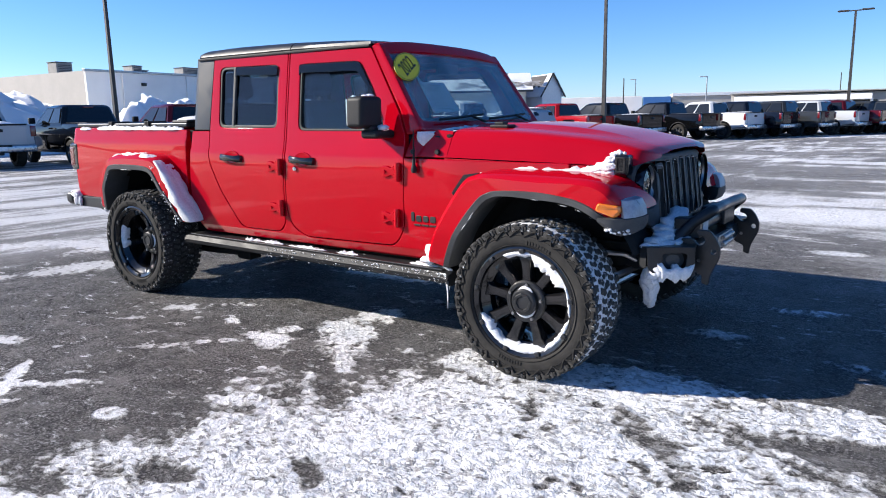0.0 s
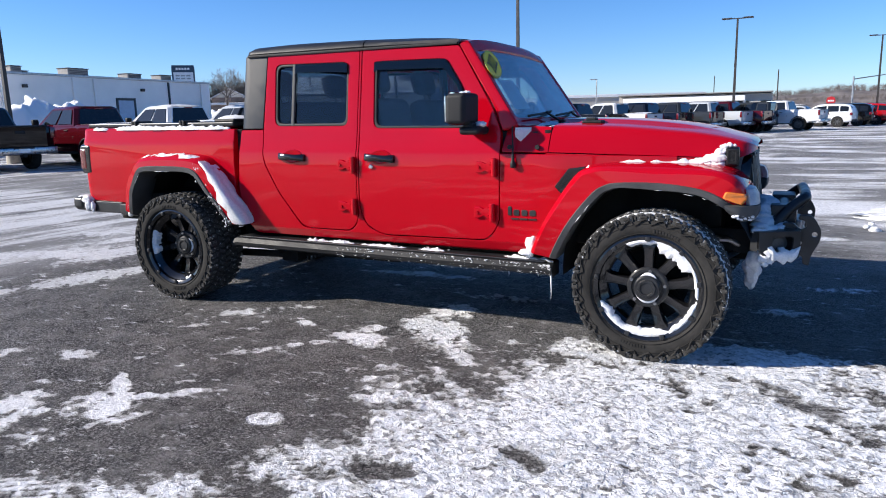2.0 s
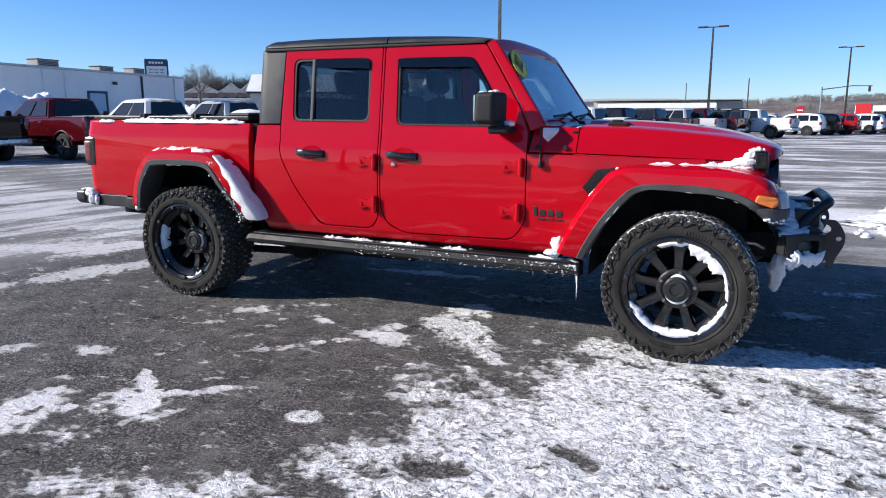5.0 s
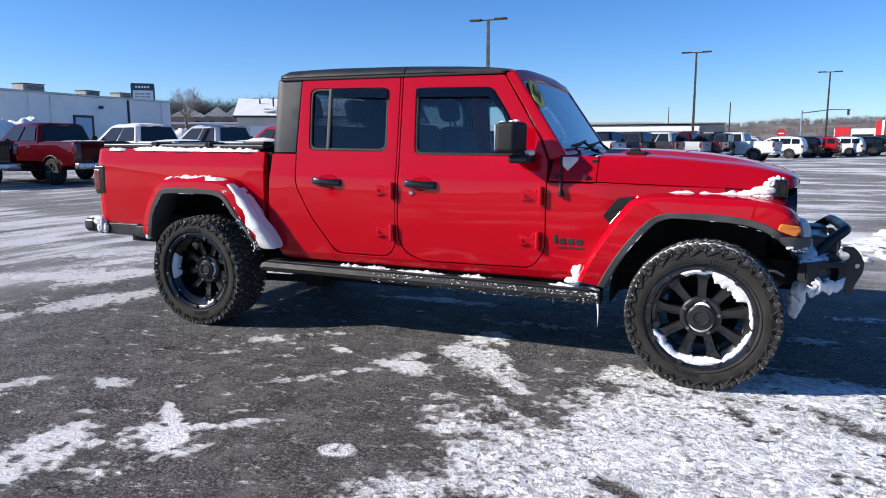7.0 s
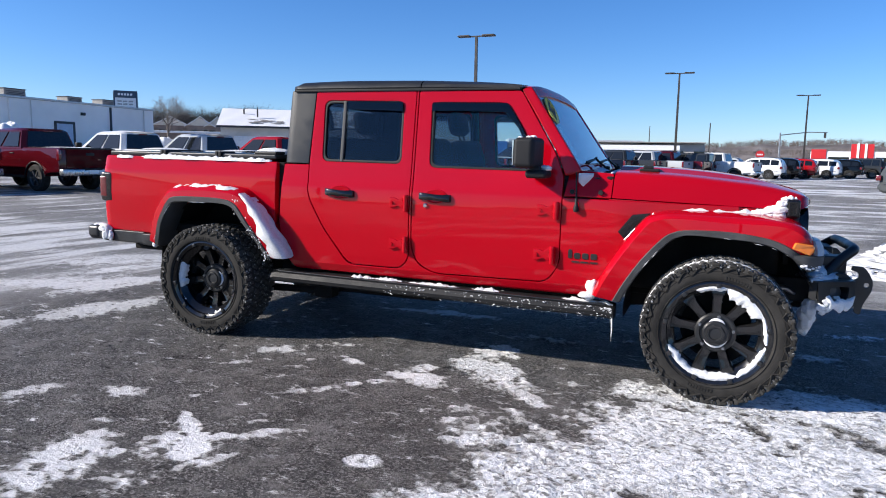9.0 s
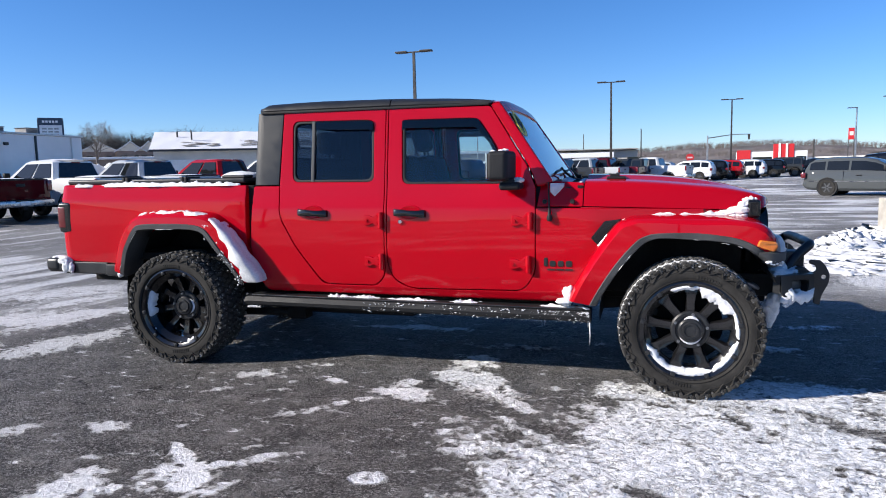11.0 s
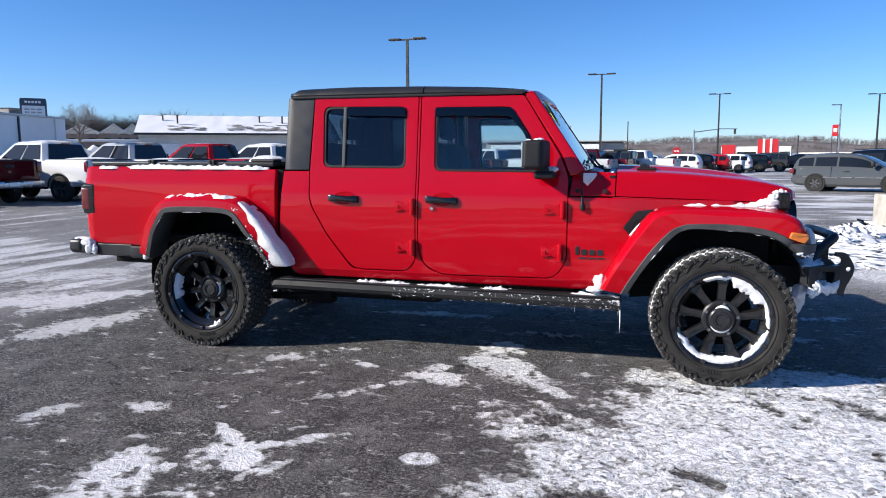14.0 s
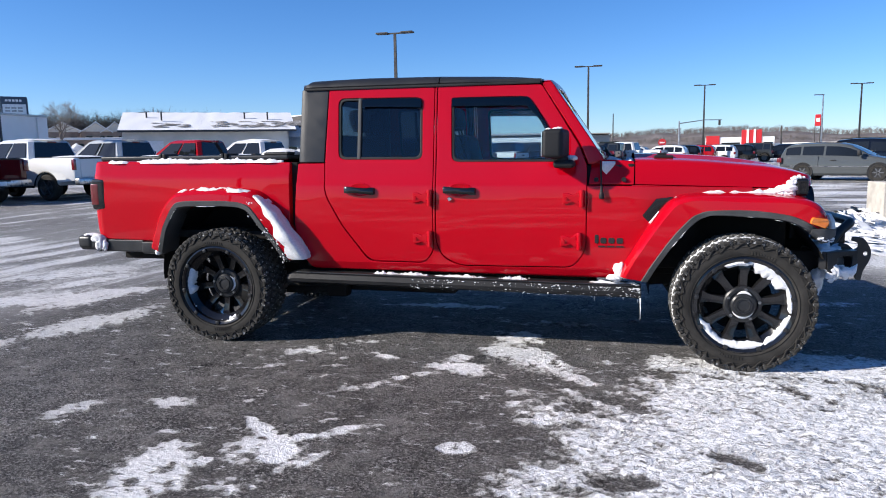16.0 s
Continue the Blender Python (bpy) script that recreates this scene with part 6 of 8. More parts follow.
b = bmesh.new()
for table, base in ((FRONT_IN, -0.176), (REAR_IN, -0.146)):
    line = curve_pts([(x, 0, z) for x, z in table], 10)
    for k in range(14):
        i = random.randrange(len(line) - 8)
        if noise.noise(Vector((line[i].x * 4, line[i].z * 4, base))) < -0.05:
            continue
        n = random.choice((2, 3, 3, 4, 6))
        drop = 0.036 + 0.006 * random.random()
        pts = [(p.x + 0.35 * drop * (1 if p.x > (3.4 if base < -0.16 else -0.05) else -1) * -1, base + 0.003, p.z - drop) for p in line[i:i + n]]
        tube(b, pts, [0.0004] + [0.0006 + 0.0014 * random.random() for _ in pts[2:]] + [0.0004], 5)
snow_on_truck("lip_snow", b, "fine snow dust along the arch lips")

b = bmesh.new()
for x, y, z0, ln, r in ((2.905, -0.06, 0.43, 0.16, 0.006), (2.89, -0.02, 0.43, 0.06, 0.008), (2.62, 0.0, 0.42, 0.05, 0.005), (2.8, 0.02, 0.42, 0.04, 0.012)):
    tube(b, [(x, y, z0), (x + 0.004, y, z0 - 0.6 * ln), (x + 0.002, y, z0 - ln)], [r, r * 0.6, 0.001], 6)
snow_on_truck("icicles", b, "small icicles under the side step")


def rim_snow(centre, turn, arcs, label):
    """Snow caught inside a wheel's lip along arcs of (start, end, depth), degrees anticlockwise from the front."""
    b = bmesh.new()
    for a0, a1, depth in arcs:
        rows, n = [], max(6, int(abs(a1 - a0) / 3))
        for i in range(n + 1):
            f = i / n
            a = radians(a0 + (a1 - a0) * f)
            end = min(1, 6 * f + 0.1, 6 * (1 - f) + 0.1)
            d = depth * end * (1 + 0.45 * noise.noise(Vector((a * 5, centre[0], 0))) + 0.4 * noise.noise(Vector((a * 14, 2, 0))) + 0.2 * noise.noise(Vector((a * 37, 5, 0))))
            row = []
            for j in range(7):
                u = j / 6
                r = 0.262 - d * u
                y = -0.146 - 0.012 * math.sin(math.pi * u) * end + 0.012 * u - 0.006 * noise.noise(Vector((a * 20, u * 6, 1)))
                row.append((r * math.cos(a), y, r * math.sin(a)))
            row.append(((0.262 - d) * math.cos(a), -0.10, (0.262 - d) * math.sin(a)))
            rows.append(row)
        loft(b, rows)
    bmesh.ops.transform(b, matrix=Matrix.Translation(centre), verts=b.verts)
    return snow_on_truck("wheel_snow", b, label)


rim_snow((3.479, -0.092, 0.426), 0, ((196, 300, 0.038), (296, 352, 0.024), (-10, 30, 0.022), (22, 82, 0.058), (78, 118, 0.026)), "snow caught round the front wheel's rim")
# the two arcs from 262 to 302 are thin pale strips over the lower spokes
rim_snow((-0.007, 0.03, 0.400), 0, ((146, 202, 0.052), (212, 226, 0.022), (262, 276, 0.02), (284, 302, 0.03), (-14, 4, 0.012)), "snow and thin pale strips along the rear wheel's rim")
b = bmesh.new()
for c, a0, a1, r in (((3.479, -0.092, 0.426), 215, 330, 0.07), ((3.479, -0.092, 0.426), 50, 120, 0.07), ((-0.007, 0.091, 0.400), -50, 50, 0.07)):
    rows = []
    for i in range(21):
        a = radians(a0 + (a1 - a0) * i / 20)
        e = 0.012 * math.sin(math.pi * i / 20) + 0.001
        rows.append([(c[0] + (r + e * s) * math.cos(a), c[1] - 0.121 - 0.006 * (1 - s * s), c[2] + (r + e * s) * math.sin(a)) for s in (-1, -0.5, 0, 0.5, 1)])
    loft(b, rows)
snow_on_truck("hub_snow", b, "thin snow round the wheel hubs")


# ---- parked vehicles ----
CARGLASS, _, pane_bsdf = shader("car_window")
pane_bsdf.inputs["Base Color"].default_value = (0.008, 0.01, 0.012, 1)
pane_bsdf.inputs["Roughness"].default_value = 0.03
DULLCHROME = plain("salted_chrome", (0.42, 0.43, 0.45), 0.3, metal=1.0, vary=0.3, bump=0.0)
DARKRIM = plain("dark_alloy", (0.12, 0.122, 0.128), 0.35, metal=0.7, vary=0.3, bump=0.0)
PAINTS = {"black": paint("black_lacquer", (0.003, 0.0033, 0.004), 0.004), "maroon": paint("maroon_lacquer", (0.06, 0.003, 0.006), 0.01), "white": paint("white_lacquer", (0.62, 0.63, 0.64), 0.05),
          "silver": paint("silver_lacquer", (0.4, 0.42, 0.44), 0.05), "grey": paint("grey_lacquer", (0.028, 0.031, 0.034), 0.01), "navy": paint("navy_lacquer", (0.004, 0.006, 0.012), 0.006),
          "scarlet": paint("scarlet_lacquer", (0.3, 0.006, 0.01), 0.015), "steelgrey": paint("steel_grey_lacquer", (0.062, 0.069, 0.073), 0.015)}


def arc(cx, r, z0, n=9):
    """Points over a wheel from front to back."""
    a0 = math.asin(max(-1, min(1, (z0 - 0.40) / r)))
    return [(cx + r * math.cos(a), 0.40 + r * math.sin(a)) for a in np.linspace(a0, math.pi - a0, n)]


def glasshouse(base, top, wb, wt, zb, zt):
    """A cab: base and top are (rear x, front x); returns its mesh and a function for panes set on its sides."""
    b = bmesh.new()
    rows = []
    for k, f in enumerate((0.0, 0.5, 0.88, 0.97, 1.0)):
        x0, x1 = base[0] + (top[0] - base[0]) * f, base[1] + (top[1] - base[1]) * f
        w, z = wb + (wt - wb) * f, zb + (zt - zb) * f
        if k >= 3:
            x0, x1, w = x0 + 0.06 * (k - 2), x1 - 0.06 * (k - 2), w - 0.05 * (k - 2)
        r = 0.1
        rows.append([(x0 + r, -w, z), (x1 - r, -w, z), (x1, -w + r, z), (x1, w - r, z), (x1 - r, w, z), (x0 + r, w, z), (x0, w - r, z), (x0, -w + r, z)])
    loft(b, rows, closed=True)
    b.faces.new([b.verts.new(p) for p in rows[-1]])

    def side(s, u0, u1, v0=0.12, v1=0.82, l0=0.0, l1=0.0):
        out = []
        for u, v, l in ((u0, v0, 0), (u1, v0, 0), (u1, v1, l1), (u0, v1, l0)):
            x0, x1 = base[0] + (top[0] - base[0]) * v, base[1] + (top[1] - base[1]) * v
            out.append((x0 + 0.1 + (x1 - x0 - 0.2) * u + l, s * (wb + (wt - wb) * v + 0.018), zb + (zt - zb) * v))
        return out

    def end(front, v0=0.1, v1=0.86, inset=0.14):
        out = []
        for s, v in ((-1, v0), (1, v0), (1, v1), (-1, v1)):
            x = (base[1] + (top[1] - base[1]) * v + 0.006) if front else (base[0] + (top[0] - base[0]) * v - 0.006)
            out.append((x, s * (wb + (wt - wb) * v - inset), zb + (zt - zb) * v))
        return out
    return b, side, end


def panel(pts, thick=0.01):
    b = bmesh.new()
    c = [Vector(p) for p in pts]
    n = (c[1] - c[0]).cross(c[3] - c[0]).normalized() * thick
    loft(b, [[p - n for p in c], [p + n for p in c]], closed=True, caps=True)
    bmesh.ops.bevel(b, geom=list(b.edges), offset=thick * 0.4, segments=1, affect="EDGES")
    return b


def car_wheels(r, xs, track, wide):
    out = []
    t = bmesh.new()
    spin(t, [(r * 0.62, -wide / 2), (r * 0.9, -wide / 2 - 0.01), (r, -wide / 2 + 0.04), (r, wide / 2 - 0.04), (r * 0.9, wide / 2 + 0.01), (r * 0.62, wide / 2)], 28)
    h = bmesh.new()
    spin(h, [(r * 0.64, -wide / 2), (r * 0.6, -wide / 2 + 0.03), (r * 0.55, -wide / 2 + 0.08), (0.02, -wide / 2 + 0.09)], 24)
    for k in range(6):
        box(h, (0.03, -wide / 2 + 0.005, -0.03), (r * 0.6, -wide / 2 + 0.05, 0.03), 0.008, 1, pose(0, 0, 0, 0, 60 * k, 0))
    return t, h


def as_mesh(name, bm, mat):
    me = bpy.data.meshes.new(name)
    bmesh.ops.recalc_face_normals(bm, faces=bm.faces)
    bm.to_mesh(me)
    bm.free()
    me.shade_smooth()
    me.set_sharp_from_angle(angle=radians(30))
    me.materials.append(mat)
    return me


def lamp_box(lo, hi, bevel=0.02):
    return box(bmesh.new(), lo, hi, bevel, 2)


SHELLS = {
    # stations along the car: x, half width, sill, belt line, roof, half width of the roof
    "wagon": [(-0.93, 0.66, 0.36, 0.86, 0.90, 0.5), (-0.88, 0.78, 0.3, 0.95, 1.06, 0.6), (-0.74, 0.84, 0.25, 0.97, 1.32, 0.62), (-0.55, 0.87, 0.22, 0.965, 1.43, 0.63), (0.0, 0.885, 0.2, 0.955, 1.475, 0.635), (0.7, 0.89, 0.2, 0.94, 1.485, 0.635), (1.25, 0.89, 0.2, 0.925, 1.465, 0.625), (1.6, 0.885, 0.2, 0.915, 1.38, 0.615),
              (2.0, 0.88, 0.2, 0.905, 1.17, 0.63), (2.38, 0.87, 0.21, 0.895, 0.955, 0.68), (2.75, 0.855, 0.22, 0.83, 0.90, 0.66), (3.1, 0.82, 0.24, 0.74, 0.83, 0.6), (3.36, 0.74, 0.27, 0.63, 0.72, 0.52), (3.5, 0.58, 0.34, 0.5, 0.56, 0.42)],
    "suv": [(-0.98, 0.7, 0.44, 0.95, 1.0, 0.52), (-0.93, 0.84, 0.38, 1.05, 1.2, 0.64), (-0.78, 0.9, 0.34, 1.075, 1.5, 0.66), (-0.55, 0.92, 0.32, 1.07, 1.63, 0.67), (0.0, 0.93, 0.3, 1.06, 1.69, 0.67), (0.7, 0.93, 0.3, 1.05, 1.7, 0.67), (1.3, 0.93, 0.3, 1.035, 1.665, 0.66), (1.65, 0.925, 0.3, 1.025, 1.55, 0.655),
            (2.05, 0.92, 0.3, 1.015, 1.3, 0.67), (2.4, 0.91, 0.31, 1.005, 1.085, 0.72), (2.85, 0.89, 0.33, 0.95, 1.03, 0.7), (3.2, 0.85, 0.36, 0.86, 0.96, 0.64), (3.5, 0.76, 0.4, 0.74, 0.84, 0.56), (3.62, 0.6, 0.46, 0.6, 0.68, 0.46)],
}


def car_shell(kind):
    """A rounded car body with sloping glass: its mesh, the window panes and the lamps."""
    st = SHELLS[kind]
    rows = []
    for x, w, sill, belt, roof, rw in st:
        h = belt - sill
        side = [(w * 0.9, sill), (w * 0.985, sill + 0.12 * h), (w, sill + 0.45 * h), (w * 0.985, sill + 0.72 * h), (w * 0.965, belt - 0.015), (w * 0.945, belt + 0.01), (rw + 0.05, belt + 0.8 * (roof - belt)), (rw - 0.02, roof - 0.02), (rw * 0.7, roof), (rw * 0.3, roof + 0.01)]
        rows.append([(x, -a, z) for a, z in side] + [(x, a, z) for a, z in reversed(side)])
    body = loft(bmesh.new(), rows, closed=True, caps=True)
    table = lambda k: [(q[0], q[k]) for q in st]

    def at(x, f, s, lift):
        w, belt, roof, rw = (steps_of(table(k), x) for k in (1, 3, 4, 5))
        a0, a1 = w * 0.945, rw + 0.05
        return (x, s * (a0 + (a1 - a0) * f + lift), belt + 0.01 + (0.8 * (roof - belt) - 0.01) * f)

    panes = []
    for s in (-1, 1):
        for x0, x1 in ((-0.68, -0.12), (-0.04, 0.72), (0.8, 1.98)):
            n = 10
            low = [at(x0 + (x1 - x0) * i / n, 0.1, s, 0.006) for i in range(n + 1)]
            top = [at(x0 + (x1 - x0) * i / n, 0.94, s, 0.006) for i in range(n + 1)]
            inn = lambda line: [(x, y - s * 0.02, z) for x, y, z in line]
            panes.append(loft(bmesh.new(), [low, top, inn(top), inn(low)], closed=False))
    front, back = (1.62, 2.34), (-0.86, -0.72)
    for xa, xb in (front, back):
        strip = []
        for f in np.linspace(0.08, 0.92, 6):
            x = xa + (xb - xa) * f
            roof, rw = steps_of(table(4), x), steps_of(table(5), x)
            strip.append([(x, y, roof + 0.008 - 0.01 * (abs(y) / rw) ** 2) for y in np.linspace(-rw + 0.06, rw - 0.06, 7)])
        panes.append(loft(bmesh.new(), strip))
    return body, panes


def vehicle_kit(kind):
    """The parts of one kind of vehicle: (name, mesh, painted or not). x ahead, origin under the middle of the rear axle."""
    P = []
    if kind == "pickup":
        W, r, wb = 2.02, 0.41, 3.7
        out = [(-1.2, 0.6), (-1.23, 0.75), (-1.22, 1.32), (0.56, 1.34), (0.60, 1.30), (2.8, 1.30), (3.0, 1.29), (4.45, 1.2), (4.68, 1.08), (4.74, 0.85), (4.72, 0.5), (4.55, 0.42)] + arc(wb, 0.5, 0.42) + [(3.1, 0.4), (0.6, 0.42)] + arc(0, 0.5, 0.45) + [(-0.55, 0.55)]
        cab = glasshouse((0.62, 3.05), (0.82, 2.15), 0.94, 0.74, 1.28, 1.93)
        panes = [cab[1](s, u0, u1, l1=0.0) for s in (-1, 1) for u0, u1 in ((0.05, 0.44), (0.49, 0.9))] + [cab[2](True), cab[2](False)]
        tail = [((-1.25, s * 0.99 - 0.06, 0.95), (-1.13, s * 0.99 + 0.03 if s > 0 else s * 0.99 + 0.1, 1.28)) for s in (-1, 1)]
        extra = [("tailgate", panel([(-1.235, -0.78, 0.72), (-1.235, 0.78, 0.72), (-1.235, 0.78, 1.30), (-1.235, -0.78, 1.30)], 0.012), True),
                 ("rear_bumper", lamp_box((-1.4, -1.0, 0.5), (-1.18, 1.0, 0.70), 0.04), DULLCHROME),
                 ("number_plate", lamp_box((-1.41, -0.16, 0.55), (-1.395, 0.16, 0.67), 0.004), WHITE),
                 ("tailgate_handle", lamp_box((-1.262, -0.14, 1.1), (-1.24, 0.14, 1.19), 0.008), BLACK),
                 ("tailgate_lip", lamp_box((-1.262, -0.8, 1.29), (-1.2, 0.8, 1.335), 0.012), BLACK),
                 ("bumper_step", lamp_box((-1.405, -0.3, 0.66), (-1.2, 0.3, 0.715), 0.01), BLACK),
                 ("tow_hitch", lamp_box((-1.42, -0.06, 0.42), (-1.2, 0.06, 0.52), 0.01), BLACK),
                 ("brake_lamp", lamp_box((0.74, -0.16, 1.83), (0.79, 0.16, 1.87), 0.008), REDLENS),
                 ("bed_liner", lamp_box((-1.12, -0.86, 1.25), (0.5, 0.86, 1.345), 0.01), BLACK),
                 ("front_bumper", lamp_box((4.6, -0.98, 0.45), (4.82, 0.98, 0.68), 0.05), DULLCHROME), ("grille", lamp_box((4.66, -0.7, 0.75), (4.77, 0.7, 1.1), 0.03), BLACK)]
    else:
        W, r = 1.86, 0.36 if kind != "boxy_suv" else 0.41
        wb = 2.75
        if kind == "wagon":
            r, W, zt, zb = 0.325, 1.78, 1.47, 0.93
            out = [(-0.86, 0.4), (-0.93, 0.6), (-0.9, 0.93), (-0.6, 0.95), (2.3, 0.95), (3.2, 0.84), (3.5, 0.7), (3.55, 0.4), (3.4, 0.28)] + [(2.65 + p[0], p[1] - 0.08) for p in arc(0, 0.40, 0.42)] + [(2.1, 0.22), (0.5, 0.22)] + [(p[0], p[1] - 0.08) for p in arc(0, 0.40, 0.42)] + [(-0.45, 0.32)]
            wb = 2.65
            cab = glasshouse((-0.9, 2.55), (-0.62, 1.45), 0.85, 0.62, zb, zt)
        elif kind == "boxy_suv":
            zt, zb = 1.86, 1.12
            out = [(-0.65, 0.5), (-0.68, 0.6), (-0.68, 1.14), (2.2, 1.16), (3.35, 1.12), (3.4, 0.7), (3.3, 0.5)] + arc(wb, 0.5, 0.48) + [(2.2, 0.45), (0.55, 0.45)] + arc(0, 0.5, 0.48)
            cab = glasshouse((-0.68, 2.3), (-0.62, 1.85), 0.84, 0.72, zb, zt)
        else:
            zt, zb = 1.70, 1.05
            out = [(-0.9, 0.42), (-0.98, 0.62), (-0.93, 1.06), (2.3, 1.07), (3.3, 0.98), (3.62, 0.82), (3.66, 0.45), (3.5, 0.33)] + arc(wb, 0.44, 0.42) + [(2.2, 0.3), (0.5, 0.3)] + arc(0, 0.44, 0.42) + [(-0.5, 0.38)]
            cab = glasshouse((-0.92, 2.7), (-0.6, 1.6), 0.88, 0.66, zb, zt)
        panes = [cab[1](s, u0, u1) for s in (-1, 1) for u0, u1 in ((0.04, 0.26), (0.30, 0.58), (0.62, 0.92))] + [cab[2](True), cab[2](False)]
        tail = [((-0.98 if kind != "boxy_suv" else -0.72, s * 0.8 - 0.12, zb - 0.22), (-0.8 if kind != "boxy_suv" else -0.62, s * 0.8 + 0.1, zb - 0.02)) for s in (-1, 1)]
        xr = {"wagon": -0.95, "boxy_suv": -0.72, "suv": -1.0}[kind]
        extra = [("rear_bumper", lamp_box((xr, -0.8, 0.36), (xr + 0.2, 0.8, 0.55), 0.05), BLACK if kind != "wagon" else True), ("number_plate", lamp_box((xr - 0.012, -0.16, 0.62), (xr + 0.05, 0.16, 0.74), 0.004), WHITE)]
    flat = plate(rounded(out, 0.06, 3), (), W, 0.07, cuts_z=(0.8,))
    mid = 0.8 if kind == "pickup" else 0.6

    def shape(c):
        y = c.y - W / 2
        return (c.x, y * (1 - 0.05 * max(0, c.z - mid) - 0.1 * max(0, mid - 0.2 - c.z)), c.z)
    if kind in SHELLS:
        shell, glazing = car_shell(kind)
        flat.free(), cab[0].free()
        P.append(("body", as_mesh("body", shell, WHITE), True))
        for q in glazing:
            P.append(("window", as_mesh("window", q, CARGLASS), False))
        for cx in (0, wb):
            for s in (-1, 1):
                b = bmesh.new()
                ra = r + 0.055
                spin(b, [(0.001, s * (W / 2 - 0.2)), (ra, s * (W / 2 - 0.2)), (ra, s * (W / 2 + 0.002)), (ra - 0.012, s * (W / 2 + 0.008)), (ra - 0.03, s * (W / 2 + 0.004)), (0.001, s * (W / 2 + 0.002))], 28, "y", (cx, 0, r + 0.015))
                P.append(("wheel_arch", as_mesh("wheel_arch", b, BLACK), False))
        for s in (-1, 1):
            b = bmesh.new()
            tube(b, [(-0.7, s * W / 2 * 0.985, zb * 0.62), (1.0, s * W / 2 * 1.005, zb * 0.6), (3.0, s * W / 2 * 0.95, zb * 0.6)], 0.012, 6)
            P.append(("side_moulding", as_mesh("side_moulding", b, DULLCHROME if kind == "wagon" else BLACK), False))
            b = bmesh.new()
            tube(b, [(-0.5, s * (W / 2 - 0.28), zt - 0.01), (0.4, s * (W / 2 - 0.27), zt + 0.035), (1.3, s * (W / 2 - 0.28), zt + 0.0)], 0.014, 6)
            P.append(("roof_rail", as_mesh("roof_rail", b, BLACK), False))
    else:
        P.append(("body", as_mesh("body", bend(flat, shape), WHITE), True))
        P.append(("cab", as_mesh("cab", cab[0], WHITE), True))
        for q in panes:
            P.append(("window", as_mesh("window", panel(q, 0.006), CARGLASS), False))
    for lo, hi in tail:
        P.append(("tail_lamp", as_mesh("tail_lamp", lamp_box(lo, hi), REDLENS), False))
    for name, bm, mat in extra:
        P.append((name, as_mesh(name, bm, WHITE if mat is True else mat), mat is True))
    xm = cab[1](1, 0.9, 0.98)[0][0]
    for s in (-1, 1):
        z = panes[0][0][2]
        P.append(("door_mirror", as_mesh("door_mirror", lamp_box((xm - 0.05, s * (W / 2 + 0.12) - 0.1, z - 0.02), (xm + 0.08, s * (W / 2 + 0.12) + 0.1, z + 0.18), 0.03), BLACK), False))
        P.append(("door_line", as_mesh("door_line", lamp_box((0.55 if kind != "pickup" else 0.72, s * W / 2 * 0.99 - 0.006, 0.5), (0.565 if kind != "pickup" else 0.735, s * W / 2 * 0.99 + 0.006, 0.98), 0.002), BLACK), False))
        P.append(("door_handle", as_mesh("door_handle", lamp_box((1.0, s * W / 2 * 0.985 - 0.02, panes[0][0][2] - 0.22), (1.2, s * W / 2 * 0.985 + 0.02, panes[0][0][2] - 0.18), 0.01), BLACK), False))
    for s in ((-1, 1) if kind not in SHELLS else ()):
        for cx in (0, wb):
            ra = {"pickup": 0.5, "boxy_suv": 0.5, "suv": 0.44, "wagon": 0.40}[kind]
            b = bmesh.new()
            tube(b, [(px, s * W / 2 * 0.985, pz - (0.08 if kind == "wagon" else 0)) for px, pz in [(cx + q[0], q[1]) for q in arc(0, ra, 0.46, 13)]], 0.022, 6)
            P.append(("arch_trim", as_mesh("arch_trim", b, BLACK), False))
        P.append(("sill_trim", as_mesh("sill_trim", lamp_box((0.55, s * W / 2 * 0.95 - 0.03, 0.40 if kind != "wagon" else 0.24), (wb - 0.55, s * W / 2 * 0.95 + 0.03, 0.50 if kind != "wagon" else 0.32), 0.02), BLACK), False))
    t, h = car_wheels(r, (0, wb), W, 0.26)
    return P, as_mesh("tyre", t, RUBBER), as_mesh("rim", h, DARKRIM), r, wb, W


KITS = {k: vehicle_kit(k) for k in ("pickup", "suv", "wagon", "boxy_suv")}


